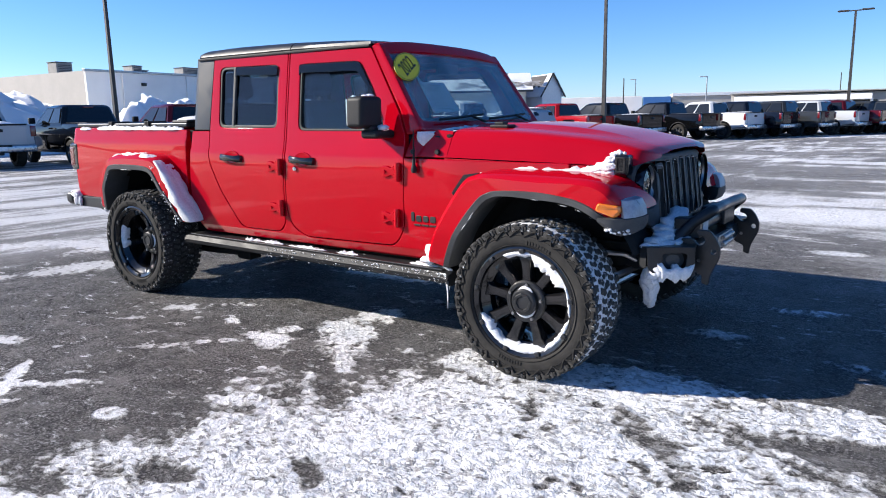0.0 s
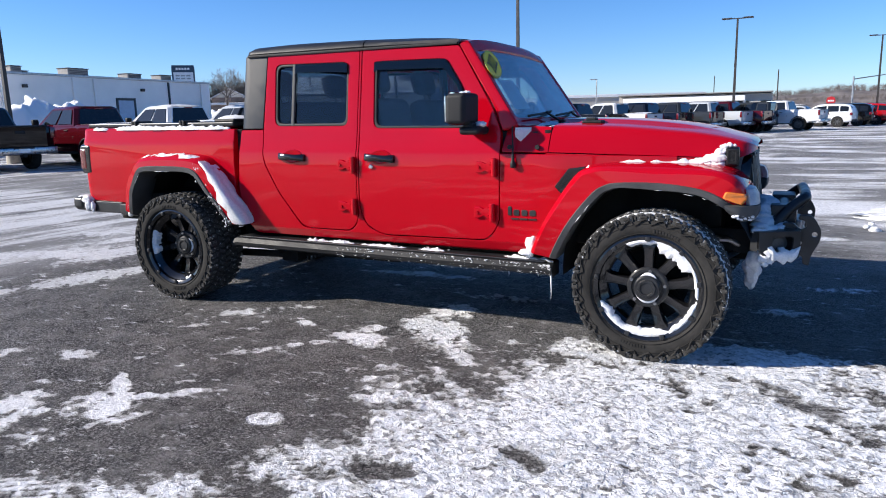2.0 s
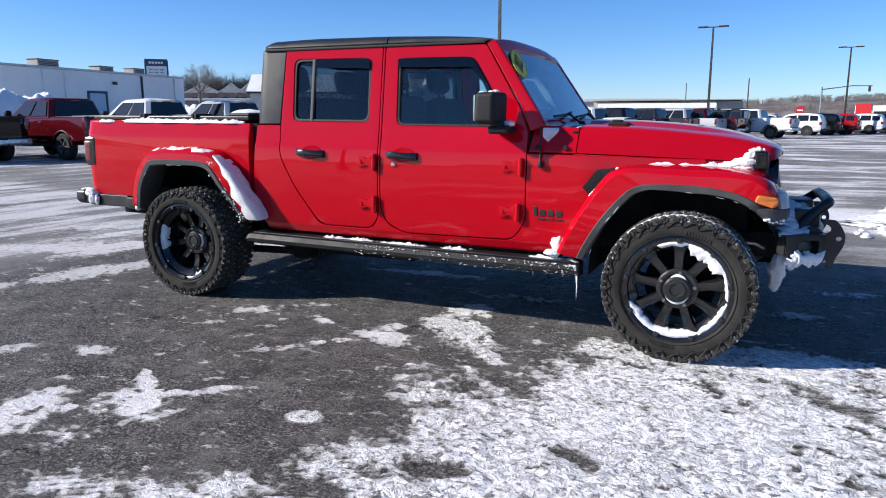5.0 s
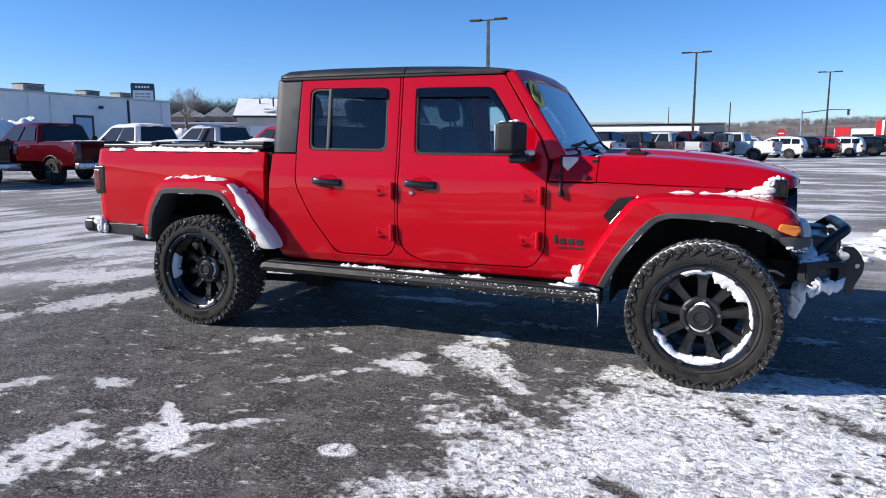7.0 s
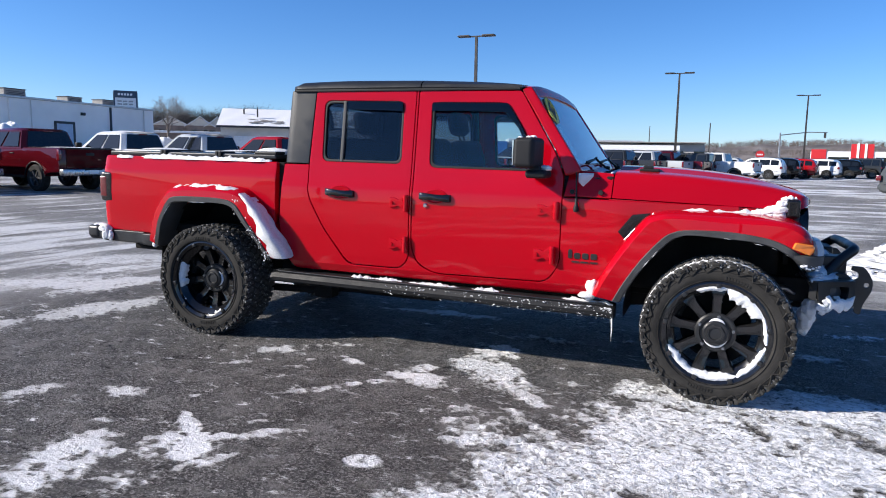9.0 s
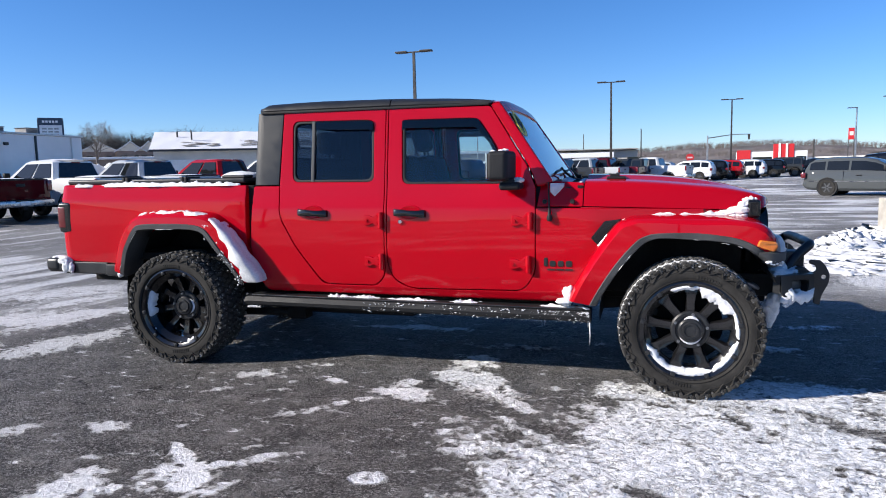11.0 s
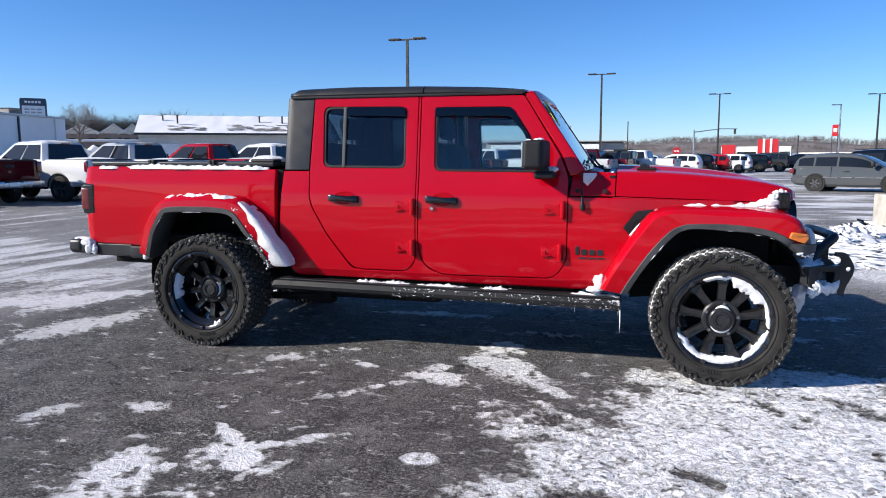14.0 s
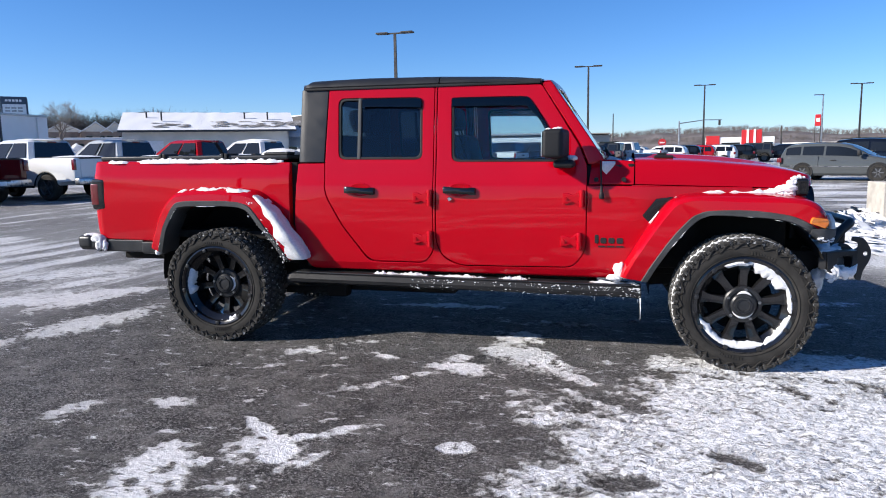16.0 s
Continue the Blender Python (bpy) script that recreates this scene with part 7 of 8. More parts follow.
def vehicle(kind, x, y, yaw, colour, label, snow=0.0, rims=None, size=1.0):
    P, tyre, rim, r, wb, W = KITS[kind]
    v = thing({"pickup": "parked_pickup", "suv": "parked_suv", "wagon": "parked_wagon", "boxy_suv": "parked_suv"}[kind], pose(x, y, 0, 0, 0, yaw) @ Matrix.Diagonal((size, size, size, 1)), label, "car" if kind != "pickup" else "pickup truck", "parked vehicles")
    for name, me, painted in P:
        ob = part(name, me, None, v)
        if painted:
            ob.material_slots[0].link = "OBJECT"
            ob.material_slots[0].material = PAINTS[colour]
    for wx in (0, wb):
        for s in (-1, 1):
            w = part("tyre", tyre, None, v)
            w.matrix_local = pose(wx, s * (W / 2 - (0.11 if kind in SHELLS else 0.14)), r, 0, 0, 0 if s < 0 else 180)
            part("rim", rim, None, w)
    if snow:
        roof = [q for n, q, _ in P if n in ("cab", "body")][-1]
        zt = max(p.co.z for p in roof.vertices)
        xs = [p.co.x for p in roof.vertices if p.co.z > zt - 0.08]
        b = bmesh.new()
        n = 12
        rows = [[(min(xs) + (max(xs) - min(xs)) * i / n, -0.58 + 1.16 * j / 9, zt - 0.012 + snow * min(1, 3 * min(i, n - i) / n) * min(1, 4 * min(j, 9 - j) / 9) * (1 + 0.3 * noise.noise(Vector((i * 0.7 + x, j * 0.8, 0))))) for j in range(10)] for i in range(n + 1)]
        loft(b, rows)
        s = tagged(part("roof_snow", b, SNOW, None, sharp=0), "layer of snow on a parked vehicle's roof", "snow", kind="stuff")
        s.data.shade_smooth()
        s.matrix_world = v.matrix_world
        if kind == "pickup":
            b = bmesh.new()
            heap(b, [(-1.05 + 1.5 * i / 10, 0, 1.34) for i in range(11)], 0.75, snow * 1.2, 9, x, 0.4, 2.0)
            s = tagged(part("bed_snow", b, SNOW, None, sharp=0), "snow lying in a parked pickup's bed", "snow", kind="stuff")
            s.matrix_world = v.matrix_world
    return v


HL = 175.0
for k, kind, colour, snow, label in ((-2, "pickup", "silver", 0.08, "silver pickup parked tail out on the snowy lot"), (-1, "pickup", "black", 0.0, "black crew-cab pickup parked tail out"), (0, "pickup", "maroon", 0.02, "maroon pickup with a chrome rear bumper"),
                                     (0.9, "pickup", "white", 0.05, "white crew-cab pickup with snow on its cab"), (1.75, "pickup", "silver", 0.03, "silver pickup with a dusting of snow"), (2.66, "pickup", "scarlet", 0.03, "red crew-cab pickup with snow in its bed"), (3.5, "pickup", "white", 0.07, "white pickup under snow")):
    vehicle(kind, -17.13 + 1.6 * k, 12.75 + 3.0 * k, HL, colour, label, snow, size=1.05 if kind == "pickup" else 1.0)
HR = 165.0
for k, kind, colour, snow, label in ((-3.5, "suv", "silver", 0.06, "silver car with a snowy roof in the far row"), (-2.6, "pickup", "scarlet", 0.02, "bright red crew-cab pickup in the far row"), (-1.65, "pickup", "black", 0.03, "black crew-cab pickup with snow on its bed"), (-0.45, "pickup", "black", 0.0, "black lifted pickup with dark wheels"),
                                     (0.5, "pickup", "white", 0.03, "white pickup in the far row"), (1.3, "pickup", "navy", 0.0, "dark blue pickup in the far row"), (2.2, "pickup", "grey", 0.0, "dark grey pickup in the far row"), (3.1, "pickup", "silver", 0.0, "pale silver pickup with red tail lamps"), (3.75, "pickup", "maroon", 0.0, "dark red pickup half hidden in the row")):
    vehicle(kind, -5.4 + 1.58 * k, 35.0 + 2.6 * k, HR, colour, label, snow)
vehicle("boxy_suv", 1.3, 46.5, HR, "grey", "dark grey boxy off-roader in the far row")
vehicle("pickup", 3.6, 48.2, HR, "white", "white pickup at the end of the far row", 0.02)
for x, y, kind, colour, label in ((6.0, 57.5, "suv", "white", "white hatchback in the outer row"), (7.4, 60.5, "suv", "black", "black hatchback in the outer row"), (8.8, 63.0, "suv", "scarlet", "red car in the outer row"), (10.9, 66.0, "suv", "white", "white off-roader in the outer row"),
                                  (13.0, 69.0, "suv", "black", "black off-roader in the outer row"), (15.2, 71.5, "boxy_suv", "grey", "grey boxy off-roader in the outer row"), (18.2, 74.0, "suv", "navy", "dark blue car in the outer row"), (21.5, 78.0, "suv", "silver", "silver car in the outer row")):
    vehicle(kind, x, y, HR, colour, label, 0.0)
for x, y, kind, colour, label in ((-12.5, 52, "suv", "white", "white snow-covered car by the shops"), (-8.5, 55, "boxy_suv", "black", "black off-roader by the shops"), (-4.5, 57, "suv", "silver", "silver car with snow by the shops"), (-0.5, 60, "boxy_suv", "white", "white off-roader by the shops"), (3.0, 62, "suv", "silver", "grey car by the shops")):
    vehicle(kind, x, y, HR, colour, label, 0.07)
for x, y, kind, colour, label in ((-33.5, 57.5, "suv", "silver", "silver car parked before the long building"), (-30.8, 59.3, "suv", "silver", "silver hatchback parked before the long building"), (-38.0, 50, "suv", "scarlet", "red car with snow near the long building"), (-36.0, 46.5, "suv", "black", "black car under snow near the long building"), (-41, 46, "suv", "white", "white car under snow near the long building")):
    vehicle(kind, x, y, 150, colour, label, 0.1)
vehicle("wagon", 9.72, 27.5, -28, "steelgrey", "steel grey estate car parked on the streaky lot", 0.0)
vehicle("suv", 12.9, 33.2, -28, "navy", "dark off-roader parked behind the estate car", 0.0)

# ---- lamp posts ----
BRONZE = plain("bronze_post", (0.055, 0.05, 0.046), 0.5, metal=0.4, vary=0.25)


def lamp_post(x, y, top=7.0, yaw=0.0):
    p = thing("lamp_post", pose(x, y, 0, 0, 0, yaw), "dark bronze square lamp post with a flat twin head", "lamp post", "car park lamps")
    b = bmesh.new()
    spin(b, [(0.001, 0.0), (0.3, 0.0), (0.3, 0.72), (0.26, 0.76), (0.001, 0.76)], 20, "z")
    part("footing", b, CONCRETE, p, "round concrete footing")
    b = bmesh.new()
    loft(b, [[(-r, -r, z), (r, -r, z), (r, r, z), (-r, r, z)] for r, z in ((0.085, 0.76), (0.07, 3.5), (0.055, top))], closed=True, caps=True)
    part("pole", b, BRONZE, p)
    b = bmesh.new()
    box(b, (-0.5, -0.05, top - 0.03), (0.5, 0.05, top + 0.03), 0.01)
    part("arm", b, BRONZE, p)
    for s in (-1, 1):
        b = bmesh.new()
        box(b, (s * 0.62 - 0.3, -0.18, top - 0.02), (s * 0.62 + 0.3, 0.18, top + 0.06), 0.03)
        part("lamp_head", b, BRONZE, p)
    return p


for x, y in ((-8.27, 28.03), (-0.37, 45.15), (8.67, 63.6), (22.53, 68.38), (-23.0, 12.75), (-14, -26), (6, -34)):
    lamp_post(x, y, 7.0, 0)

# concrete footing with ploughed snow round it
foot = thing("concrete_block", pose(7.07, 9.0, 0, 0, 0, 6), "rough pale concrete lamp footing standing in ploughed snow", "concrete block")
b = bmesh.new()
box(b, (-0.32, -0.32, 0), (0.32, 0.32, 0.72), 0.025, 3)
part("block", b, CONCRETE, foot)
random.seed(5)
for name, x0, y0, x1, y1, w, h in (("snow_bank", 5.3, 5.2, 7.1, 8.6, 1.0, 0.075), ("snow_bank", 6.3, 8.6, 9.0, 10.6, 0.9, 0.26), ("snow_bank", 5.6, 7.2, 6.6, 9.0, 0.5, 0.2), ("snow_bank", 6.4, 6.2, 9.0, 8.0, 0.8, 0.2)):
    b = bmesh.new()
    heap(b, [(x0 + (x1 - x0) * i / 110, y0 + (y1 - y0) * i / 110 + 0.08 * math.sin(i * 0.29), -0.005) for i in range(111)], w * 1.1, h * 0.8, 41, x0, 0.9, 7.0)
    for k in range(70):
        f = random.random()
        clump(b, (x0 + (x1 - x0) * f + random.uniform(-w, w) * 0.8, y0 + (y1 - y0) * f + random.uniform(-0.4, 0.4), 0.2 * h), 0.02 + 0.4 * h * random.random() ** 3, k, (1.3, 1.2, 0.8))
    s = tagged(part(name, b, SNOW, None, sharp=0), "lumpy ploughed snow bank on the lot", "snow bank", kind="stuff")
    s.data.shade_smooth()

# ---- buildings ----
BRICKWALL = plain("brown_brick", (0.27, 0.205, 0.17), 0.9, vary=0.3, scale=0.6, grain=12)
SIDING = plain("pale_metal_siding", (0.88, 0.83, 0.77), 0.55, vary=0.1, scale=0.25, bump=0.1, grain=4)
BEIGE = plain("beige_block_wall", (0.44, 0.41, 0.37), 0.85, vary=0.12, scale=0.3, grain=5)
TAUPE = plain("taupe_siding", (0.66, 0.62, 0.55), 0.8, vary=0.15, scale=0.4, grain=4)
THINSNOW = plain("thin_roof_snow", (0.3, 0.29, 0.285), 0.9, vary=0.5, scale=2.0, grain=9)
SHINGLE = plain("dark_shingles", (0.07, 0.065, 0.062), 0.9, vary=0.3, scale=1.0, grain=9)
UNITGREY = plain("weathered_grey_casing", (0.26, 0.25, 0.235), 0.7, vary=0.25, scale=2, grain=9)
SIGNRED = plain("sign_red", (0.5, 0.015, 0.02), 0.5, vary=0.1, bump=0.0)
SIGNBLUE = plain("cladding_blue", (0.05, 0.16, 0.4), 0.5, vary=0.1, bump=0.0)
DARKBLUE = plain("sign_dark_blue", (0.03, 0.06, 0.1), 0.5, bump=0.0)


def wall(bm, a, c, z0, z1, t=0.2):
    a, c = Vector((*a, 0)), Vector((*c, 0))
    d = (c - a).normalized()
    n = Vector((-d.y, d.x, 0)) * t
    loft(bm, [[a + Vector((0, 0, z0)), c + Vector((0, 0, z0)), c + n + Vector((0, 0, z0)), a + n + Vector((0, 0, z0))], [a + Vector((0, 0, z1)), c + Vector((0, 0, z1)), c + n + Vector((0, 0, z1)), a + n + Vector((0, 0, z1))]], closed=True, caps=True)
    return bm


# pale warehouse
C0, C1 = Vector((-47.2, 24.2)), Vector((-49.5, 49.0))
dv = (C1 - C0).normalized()
shed = thing("warehouse", pose(C0.x, C0.y, 0, 0, 0, math.degrees(math.atan2(dv.y, dv.x))), "long pale metal warehouse with roof units and snow at its foot", "building")
LEN = (C1 - C0).length
b = bmesh.new()
wall(b, (0, 0), (LEN, 0), 0, 5.3)
part("front_wall", b, SIDING, shed)
b = bmesh.new()
wall(b, (-0.0, 30), (0.0, 0.2), 0, 5.3)
part("end_wall", b, BEIGE, shed)
b = bmesh.new()
wall(b, (LEN, 0.2), (LEN, 30), 0, 5.3)
part("end_wall", b, SIDING, shed)
b = bmesh.new()
wall(b, (LEN, 30), (0, 30), 0, 5.3)
part("back_wall", b, SIDING, shed)
b = bmesh.new()
box(b, (0.2, 0.2, 5.0), (LEN - 0.2, 29.8, 5.15))
part("roof", b, SNOW, shed, "flat roof under snow")
b = bmesh.new()
box(b, (-0.1, -0.12, 5.24), (LEN + 0.1, 0.25, 5.42), 0.03)
part("coping", b, STEEL, shed, "thin grey metal coping")
b = bmesh.new()
box(b, (13.3, -0.06, 0), (15.0, 0.03, 3.5), 0.01)
part("roller_door", b, plain("pale_blue_door", (0.42, 0.5, 0.6), 0.5, vary=0.1), shed, "pale blue roller door")
for lo, hi in (((13.1, -0.1, 0), (13.3, 0.05, 3.7)), ((15.0, -0.1, 0), (15.2, 0.05, 3.7)), ((13.1, -0.1, 3.5), (15.2, 0.05, 3.7))):
    b = bmesh.new()
    box(b, lo, hi, 0.01)
    part("door_frame", b, TRIM, shed)
for u in (3.0, 9.0, 11.0, 19.3, 23.6):
    b = bmesh.new()
    box(b, (u - 0.08, -0.14, 0), (u + 0.08, 0.0, 5.2), 0.02)
    part("downpipe", b, TRIM if u == 19.3 else SIDING, shed)
for u in (3.2, 23.5):
    b = bmesh.new()
    box(b, (u, -0.04, 0), (u + 1.0, 0.02, 2.2), 0.01)
    part("door", b, SIDING, shed)
for u in (4.6, 15.9):
    b = bmesh.new()
    box(b, (u, -0.25, 4.3), (u + 0.35, 0.0, 4.55), 0.03)
    part("wall_lamp", b, BRONZE, shed)
for u, v, w, h in ((0.5, 4.4, 1.3, 1.0), (5.4, 2, 0.9, 0.85), (6.8, 3, 0.8, 0.6), (10.4, 2, 2.0, 0.95), (16.6, 2, 1.6, 0.8), (20.6, 2, 1.4, 0.85)):
    m = shed.matrix_world @ Matrix.Translation((u, v, 5.15))
    unit = thing("roof_unit", m, "grey boxed ventilation unit on the flat roof", "roof unit", "roof units")
    b = bmesh.new()
    box(b, (0, 0, 0), (w, 1.2, h), 0.05)
    part("casing", b, UNITGREY, unit)
    b = bmesh.new()
    for k in range(6):
        box(b, (0.15, -0.03, 0.15 + k * h / 8), (w - 0.15, 0.0, 0.2 + k * h / 8), 0.005)
    part("louvre", b, TRIM, unit)
    b = bmesh.new()
    box(b, (-0.05, -0.05, h), (w + 0.05, 1.25, h + 0.06), 0.02)
    part("cap", b, TRIM, unit)

# sign beyond the warehouse
sg = thing("roadside_sign", pose(-57.6, 53.3, 0, 0, 0, 48), "tall roadside sign with dark header over a pale board", "sign")
b = bmesh.new()
box(b, (-1.05, -0.1, 5.2), (1.05, 0.1, 7.3), 0.03)
part("board", b, WHITE, sg)
b = bmesh.new()
box(b, (-1.15, -0.14, 7.0), (1.15, 0.14, 7.75), 0.03)
part("header", b, DARKBLUE, sg)
b = bmesh.new()
for x0, x1, z, t in ((-0.75, 0.75, 7.25, 0.22), ):
    for k in range(5):
        box(b, (x0 + 0.3 * k, -0.16, z), (x0 + 0.3 * k + 0.22, -0.14, z + t), 0.005)
part("header_bars", b, WHITE, sg)
for z, mat in ((6.55, STEEL), (6.25, STEEL), (5.75, SIGNRED)):
    b = bmesh.new()
    for k in range(3):
        box(b, (-0.8 + 0.55 * k, -0.12, z), (-0.8 + 0.55 * k + 0.42, -0.10, z + (0.3 if mat is SIGNRED else 0.16)), 0.005)
    part("board_bars", b, mat, sg)
for s in (-1.1, 1.1):
    b = bmesh.new()
    box(b, (s - 0.1, -0.1, 0), (s + 0.1, 0.1, 7.6), 0.02)
    part("post", b, DARKBLUE, sg)

# long building under a snowy roof, ridge along its length
A, B = Vector((-51.6, 62.15)), Vector((-37.3, 71.4))
dv = (B - A).normalized()
lb = thing("long_building", pose(A.x, A.y, 0, 0, 0, math.degrees(math.atan2(dv.y, dv.x))), "long low taupe building under a snow-covered gable roof", "building")
L = (B - A).length
HWID, EAVE, RIDGE = 5.0, 4.45, 6.25
for y0, t in ((-HWID, 0.2), (HWID, -0.2)):
    b = bmesh.new()
    wall(b, (0, y0), (L, y0), 0, EAVE, t)
    part("side_wall", b, TAUPE, lb)
for x in (0.0, L - 0.2):
    b = plate([(-HWID, 0), (HWID, 0), (HWID, EAVE), (0, RIDGE - 0.1), (-HWID, EAVE)], (), 0.2, 0.01)
    part("gable_wall", bend(b, lambda c, x=x: (x + c.y, c.x, c.z)), WHITE if x else TAUPE, lb)
for s in (-1, 1):
    b = bmesh.new()
    rows = []
    for i in range(41):
        x = -0.35 + (L + 1.15) * i / 40
        row = []
        for j in range(13):
            f = j / 12
            row.append((x, s * (HWID + 0.6) * (1 - f), EAVE - 0.15 + (RIDGE - EAVE + 0.35) * f + 0.06 * noise.noise(Vector((x * 0.9, f * 4, s)))))
        rows.append(row)
    loft(b, rows)
    roof = part("roof_slope", b, SNOW, lb, "snow-covered roof slope")
    b = bmesh.new()
    box(b, (-0.35, s * (HWID + 0.62) - 0.06, EAVE - 0.36), (L + 0.8, s * (HWID + 0.62) + 0.06, EAVE - 0.14), 0.02)
    part("gutter", b, TRIM, lb)
for u in (2.2, 3.8, 12.5, 15.0):
    b = bmesh.new()
    tube(b, [(u, -1.6 - 0.8 * (u % 2), 5.4), (u, -1.6 - 0.8 * (u % 2), 6.35)], 0.09, 8)
    part("vent_pipe", b, BRONZE, lb)
for u, z0, z1, w in ((1.4, 0.3, 3.2, 2.6), (5.5, 0.3, 3.2, 2.6), (9.6, 1.2, 2.4, 0.9), (13.0, 0.3, 3.2, 2.6), (17.0, 1.2, 2.4, 0.9)):
    b = bmesh.new()
    box(b, (u, -HWID - 0.05, z0), (u + w, -HWID + 0.02, z1), 0.02)
    part("door" if w > 2 else "window", b, WHITE if w > 2 else CARGLASS, lb)
random.seed(8)
for u0, u1, v0, v1, count in ((3.0, 6.5, 0.14, 0.36, 46), (9.0, 19.0, 0.12, 0.44, 150)):
    b = bmesh.new()
    for _ in range(count):
        u, f, r = random.uniform(u0, u1), v0 + (v1 - v0) * random.random() ** 1.3, random.uniform(0.08, 0.34)
        if noise.noise(Vector((u * 0.7, f * 9, 2))) < -0.15:
            continue
        loop = [(u + r * 1.7 * (1 + 0.6 * noise.noise(Vector((u * 9, math.cos(a) * 1.5, math.sin(a) * 1.5)))) * math.cos(a), f + 0.055 * r * (1 + 0.6 * noise.noise(Vector((u * 5, math.sin(a) * 2, math.cos(a))))) * math.sin(a) * 1.6) for a in np.linspace(0, math.tau, 11)[:-1]]
        lo = [b.verts.new((x, -(HWID + 0.6) * (1 - z), EAVE - 0.15 + (RIDGE - EAVE + 0.35) * z + 0.07)) for x, z in loop]
        b.faces.new(lo)
    part("bare_shingles", b, THINSNOW, lb, "ragged thin patch in the roof snow")

# gabled entrance at its end
P, ax, ac = Vector((-34.5, 73.3, 0)), Vector((-0.83, 0.55, 0)), Vector((0.55, 0.83, 0))
home = lb.matrix_world.inverted()
b = bmesh.new()
loft(b, [[P - ac * 1.3 + ax * d, P - ac * 1.3 + ax * d + Vector((0, 0, 4.1)), P + ax * d + Vector((0, 0, 6.25)), P + ac * 1.3 + ax * d + Vector((0, 0, 4.1)), P + ac * 1.3 + ax * d] for d in (0, 5)], caps=True)
bmesh.ops.transform(b, matrix=home, verts=b.verts)
part("entrance_gable", b, WHITE, lb)
for s in (-1, 1):
    for name, f0, f1, up_by, mat in (("entrance_roof", 0.0, 1.25, 0.06, SNOW),) + ((("bare_shingles", 0.08, 0.72, 0.1, SHINGLE),) if s < 0 else ()):
        b = bmesh.new()
        rows = []
        for d in np.linspace(-0.3 if name == "entrance_roof" else 0.9, 5, 9):
            cut = 0.22 * noise.noise(Vector((d * 1.7, f1, 0))) if name == "bare_shingles" else 0
            rows.append([P + ac * (1.3 * s * f) + ax * d + Vector((0, 0, 6.28 - 2.15 * f + up_by)) for f in (f0, 0.5 * (f0 + f1), f1 + cut)])
        loft(b, rows)
        bmesh.ops.transform(b, matrix=home, verts=b.verts)
        part(name, b, mat, lb)
for s in (-1, 1):
    b = bmesh.new()
    tube(b, [P - ax * 0.32 + Vector((0, 0, 6.36)), P - ax * 0.32 + ac * 1.65 * s + Vector((0, 0, 3.6))], 0.09, 6)
    bmesh.ops.transform(b, matrix=home, verts=b.verts)
    part("barge_board", b, BRONZE, lb)

# low brick houses with gables, on the rise beyond the lot
for x, y, yaw, w in ((-93.4, 97.0, 40, 6.2), (-87.9, 98.5, 44, 4.4), (-85.6, 100.5, 40, 3.8), (-83.0, 102.5, 44, 4.2)):
    h = thing("brick_house", pose(x, y, 0, 0, 0, yaw), "low brown brick house with a snowy gable roof", "house", "brick houses")
    for a, c in (((-w / 2, 0), (w / 2, 0)), ((w / 2, 6), (-w / 2, 6))):
        b = bmesh.new()
        wall(b, a, c, 0, 6.2)
        part("wall", b, BRICKWALL, h)
    for s in (-1, 1):
        b = bmesh.new()
        wall(b, (s * w / 2, 0.2), (s * w / 2, 5.8), 0, 6.2, 0.2 if s < 0 else -0.2)
        part("wall", b, BRICKWALL, h)
        b = bmesh.new()
        rows = [[(s * (w / 2 + 0.5), yy, 5.95), (s * w / 4, yy, 6.95), (0, yy, 7.8)] for yy in np.linspace(-0.6, 6.6, 5)]
        loft(b, rows + [[(x0, yy, z + 0.16) for x0, yy, z in row] for row in reversed(rows)] + rows[:1])
        part("roof_slope", b, SNOW, h)
    b = plate([(-w / 2, 6.2), (w / 2, 6.2), (0, 7.65)], (), 0.15, 0.01)
    part("gable", b, TAUPE, h)
    for u in (-w / 4, w / 4):
        b = bmesh.new()
        box(b, (u - 0.5, -0.04, 4.0), (u + 0.5, 0.02, 5.4), 0.02)
        part("window", b, CARGLASS, h)
wing = thing("house_wing", pose(-86.5, 92.5, 0, 0, 0, 40), "long low brick wing with a snowy flat roof", "building")
b = bmesh.new()
box(b, (-7, 0, 0), (7, 3, 4.6), 0.05)
part("wall", b, BRICKWALL, wing)
for u in (-5.4, -3.0, 0.4, 2.6, 5.2):
    b = bmesh.new()
    box(b, (u - 0.6, -0.06, 2.6), (u + 0.6, 0.02, 4.0), 0.02)
    part("window", b, CARGLASS, wing)
    b = bmesh.new()
    box(b, (u - 0.75, -0.1, 2.45), (u + 0.75, 0.0, 2.58), 0.02)
    part("sill", b, WHITE, wing)
b = bmesh.new()
box(b, (-7.4, -0.5, 4.6), (7.4, 3.4, 5.0), 0.12)
part("roof", b, SNOW, wing)

